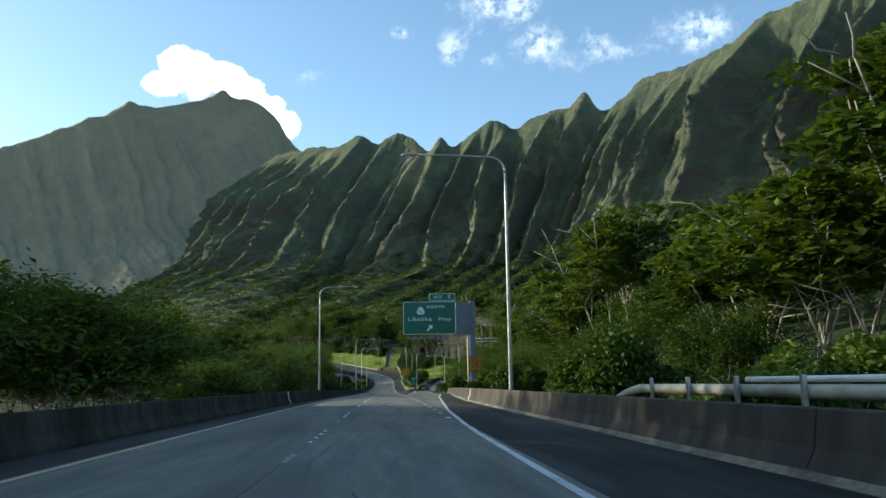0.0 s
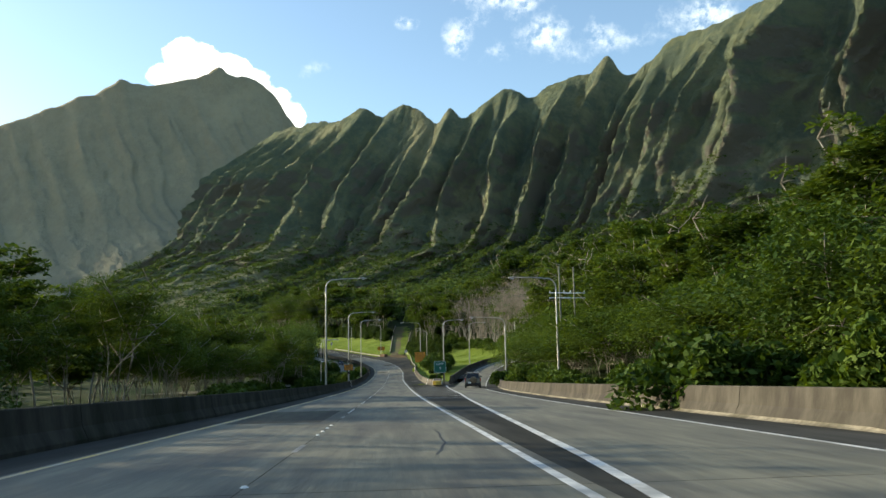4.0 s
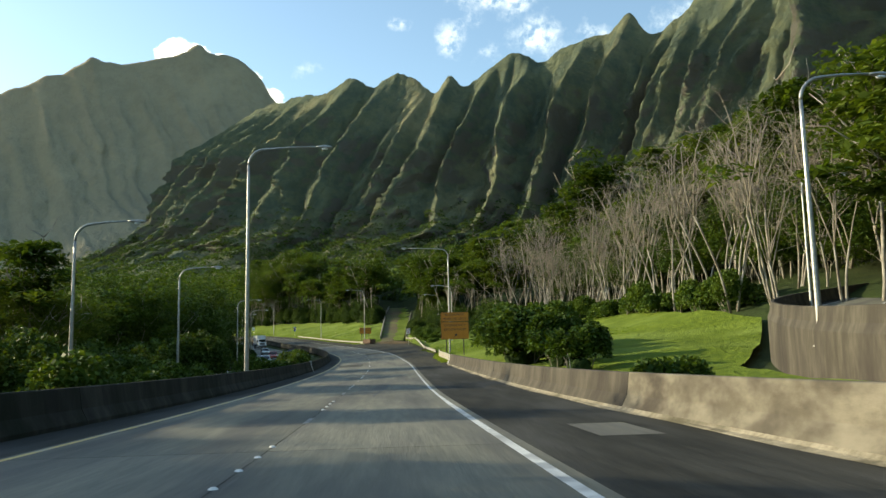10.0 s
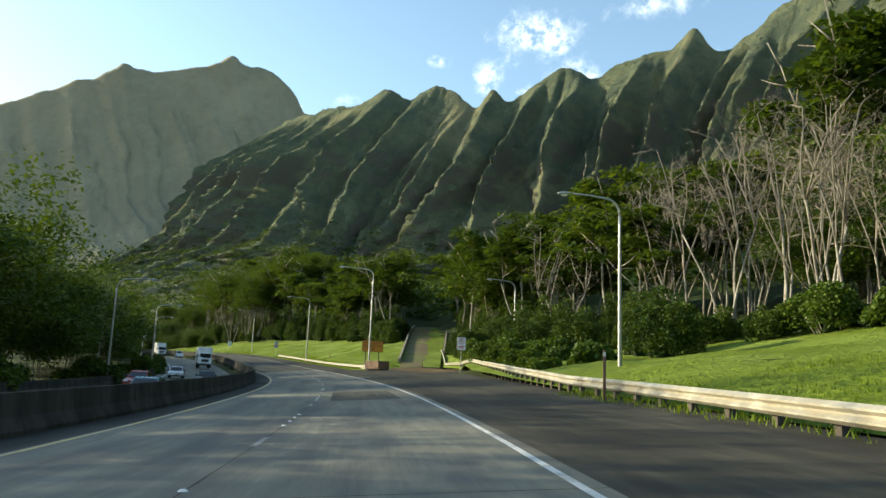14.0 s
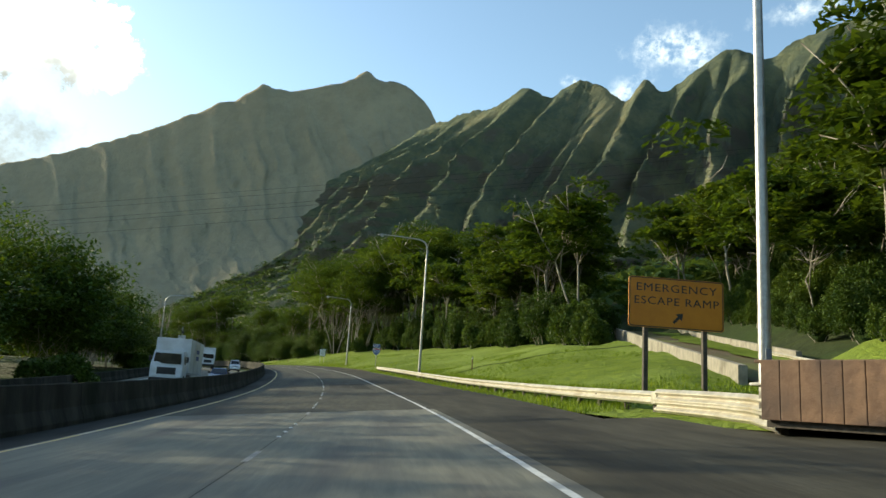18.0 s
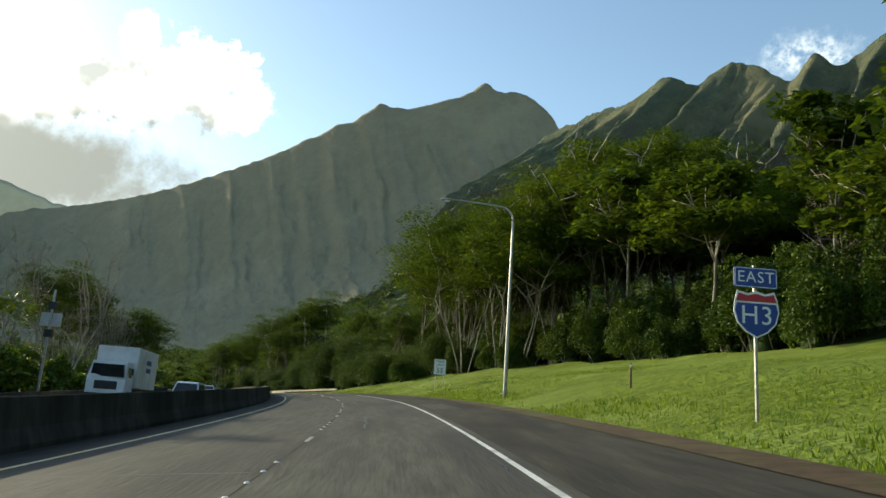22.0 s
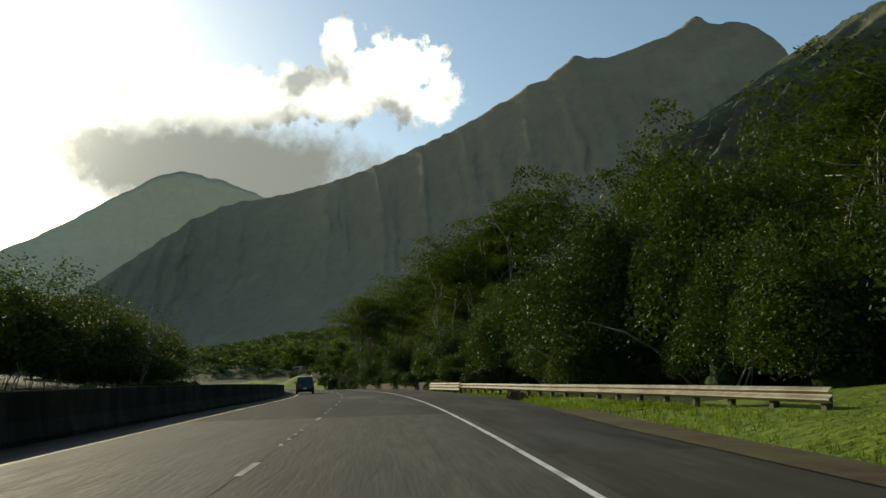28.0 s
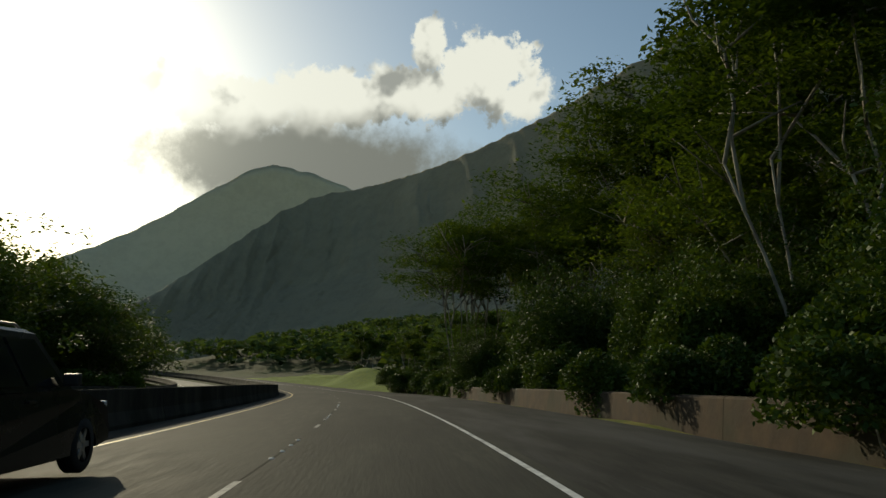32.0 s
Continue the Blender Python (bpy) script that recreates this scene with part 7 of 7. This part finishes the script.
    for sx in (-1, 1):
        for k in range(0, 6, 2):
            yy = lambda t, z: yb(z) + (yw(z) - yb(z)) * t
            pane("side_window", [(sx * wz(hb), yy(cuts[k], hb), hb), (sx * wz(hb), yy(cuts[k + 1], hb), hb), (sx * wz(ht), yy(cuts[k + 1], ht), ht), (sx * wz(ht), yy(cuts[k], ht), ht)], (sx, 0, 0.2))
        part("tail_lamp", box(bmesh.new(), sx * (W / 2 - 0.075), 0.05, belt - 0.08, 0.12, 0.14, 0.30, 0.02), RED_LENS, ob)
        part("headlamp", box(bmesh.new(), sx * (W / 2 - 0.22), L - 0.06, belt - 0.26, 0.34, 0.14, 0.16, 0.03), CLEAR_LENS, ob)
        part("mirror", box(bmesh.new(), sx * (W / 2 + 0.07), L - hood - 0.35, belt + 0.12, 0.2, 0.12, 0.16, 0.03), BLACK, ob)
        for k in (0.34, 0.66):
            part("door_handle", box(bmesh.new(), sx * (W / 2 - 0.02), yb(hb) + (yw(hb) - yb(hb)) * k, belt - 0.12, 0.04, 0.18, 0.03, 0.008), paint, ob)
        for y in (yr, yf):
            wheel(ob, sx * (W / 2 - 0.11), y, r, 0.22)
        if rails:
            part("roof_rail", tube(bmesh.new(), [(sx * (wt - 0.06), y1 + 0.2, H - 0.01), (sx * (wt - 0.06), y1 + 0.35, H + 0.05), (sx * (wt - 0.06), y2 - 0.4, H + 0.05), (sx * (wt - 0.06), y2 - 0.25, H - 0.01)], 0.018, 6), STEEL, ob)
    part("rear_bumper", box(bmesh.new(), 0, 0.0, 0.47, W - 0.06, 0.16, 0.24, 0.04), BLACK if spare else paint, ob)
    part("front_bumper", box(bmesh.new(), 0, L - 0.02, 0.46, W - 0.06, 0.16, 0.22, 0.04), paint, ob)
    part("grille", box(bmesh.new(), 0, L - 0.01, belt - 0.32, 0.8, 0.06, 0.14, 0.02), BLACK, ob)
    part("number_plate", box(bmesh.new(), -0.35 if spare else 0, -0.09, 0.62 if spare else 0.58, 0.32, 0.015, 0.16, 0.004), WHITE_SIGN, ob)
    part("underbody", box(bmesh.new(), 0, L / 2, 0.30, W - 0.3, L - 0.5, 0.18), BLACK, ob)
    if spare:
        sp = part("spare_wheel_cover", tube(bmesh.new(), [(0.08, 0.0, 0.93), (0.08, -0.18, 0.93), (0.08, -0.21, 0.93)], [0.36, 0.36, 0.30], 24), paint, ob, smooth=False)
        part("spare_tyre", tube(bmesh.new(), [(0.08, -0.005, 0.93), (0.08, -0.16, 0.93)], 0.385, 24), TYRE, ob)
    return ob


def paint(name, c, rough=0.28, metal=0.35):
    return mat(name, tuple(v * 0.94 for v in c), c, 1.5, rough, 0.0, metal=metal)


def park(ob, s, u, oncoming=False, turn=0.0):
    m = Matrix.Translation(Vector(place(s, u, -0.70 if oncoming else 0.012))) @ Matrix.Rotation(radians(heading(s) + turn + (180 if oncoming else 0)), 4, "Z")
    bank_ = math.radians(float(np.interp(s, FINE_S, FINE[:, 3])))
    ob.matrix_world = m @ Matrix.Rotation(0.0 if oncoming else -bank_, 4, "Y")
    return ob


suv = park(vehicle("suv", "bronze compact sport utility car with a rear spare wheel", paint("bronze_car_paint", (0.17, 0.135, 0.09)), 4.4, 1.82, 1.72, 1.1, 0.05, True, True), 182.4, 8.7, turn=-5.0)
dark = park(vehicle("suv", "dark sport utility car in the passing lane", paint("black_car_paint", (0.02, 0.02, 0.022)), 4.8, 1.9, 1.8, 1.2, 0.05, False, True), 706.3, -4.85)
opp_cars = ((366.0, -11.6, (0.10, 0.20, 0.21), "teal saloon car"), (402.0, -12.2, (0.05, 0.05, 0.06), "black car"), (422.0, -16.6, (0.5, 0.5, 0.5), "silver car"), (388.0, -16.4, (0.35, 0.05, 0.04), "red car"), (352.0, -16.6, (0.62, 0.62, 0.6), "white car"), (486.0, -11.4, (0.03, 0.05, 0.10), "dark blue car"), (610.0, -14.4, (0.6, 0.6, 0.58), "white car"), (548.0, -11.2, (0.6, 0.61, 0.6), "white van"), (640.0, -16.4, (0.45, 0.46, 0.48), "silver car"), (728.0, -15.6, (0.6, 0.6, 0.6), "white car"))
for i, (s, u, c, what) in enumerate(opp_cars):
    van = "van" in what
    park(vehicle("van" if van else "car", what + " on the opposite carriageway", paint("car_paint_%s" % "abcdefghij"[i], c), 4.6, 1.78, 1.95 if van else 1.45, 1.1 if van else 1.25, 0.05 if van else 0.55), s, u, True)


def lorry(label, box_len, paint_c):
    ob = empty("box_truck", Matrix(), label, "truck")
    wp = mat("truck_white", (0.6, 0.61, 0.6), (0.72, 0.73, 0.72), 1.0, 0.45, 0.02, stain=(0.5, 0.5, 0.47), stain_scale=0.4)
    L = box_len
    body = part("cargo_box", box(bmesh.new(), 0, L / 2, 2.45, 2.45, L, 2.5, 0.04), wp, ob)
    for k in range(8):
        part("corner_rail", box(bmesh.new(), (-1.235, 1.235)[k % 2], L * (k // 2) / 3, 2.45, 0.03, 0.06, 2.5), RIM, body)
    for z in (2.9, 2.4):
        part("text_bar", box(bmesh.new(), 1.24, L * 0.45, z, 0.012, 1.5, 0.3), BLUE_SIGN, body)
        part("text_bar", box(bmesh.new(), -1.24, L * 0.45, z, 0.012, 1.5, 0.3), BLUE_SIGN, body)
    cabm = bmesh.new()
    prism(cabm, [(-1.1, 0.6), (1.1, 0.6), (1.12, 1.6), (1.0, 2.7), (-1.0, 2.7), (-1.12, 1.6)], L + 0.15, L + 2.1)
    for v in cabm.verts:
        if v.co.y > L + 1 and v.co.z > 2:
            v.co.y -= 0.5
    cb = part("cab", cabm, wp, ob)
    part("windscreen", prism(bmesh.new(), [(-0.95, 1.75), (0.95, 1.75), (0.88, 2.5), (-0.88, 2.5)], L + 1.75, L + 1.98), GLASS_CAR, cb)
    for x in (-1.1, 1.1):
        part("side_window", box(bmesh.new(), x * 0.985, L + 1.0, 2.05, 0.05, 0.8, 0.6, 0.02), GLASS_CAR, cb)
        part("headlamp", box(bmesh.new(), x * 0.78, L + 2.1, 0.95, 0.3, 0.08, 0.2, 0.02), CLEAR_LENS, cb)
        part("mirror", box(bmesh.new(), x * 1.18, L + 1.5, 2.1, 0.16, 0.1, 0.4, 0.02), BLACK, cb)
        for y in (1.4, 2.5, L + 1.2):
            wheel(ob, x * 0.9, y, 0.48, 0.3)
    part("grille", box(bmesh.new(), 0, L + 2.08, 1.25, 1.3, 0.06, 0.5, 0.03), BLACK, cb)
    part("bumper", box(bmesh.new(), 0, L + 2.12, 0.62, 2.2, 0.16, 0.3, 0.04), BLACK, cb)
    part("chassis", box(bmesh.new(), 0, L / 2 + 0.8, 0.95, 0.9, L + 1.6, 0.35), BLACK, ob)
    return ob


park(lorry("white box truck with blue side panels on the opposite carriageway", 7.0, None), 470.5, -12.9, True)
park(lorry("white box truck far along the opposite carriageway", 6.0, None), 553.0, -15.9, True)
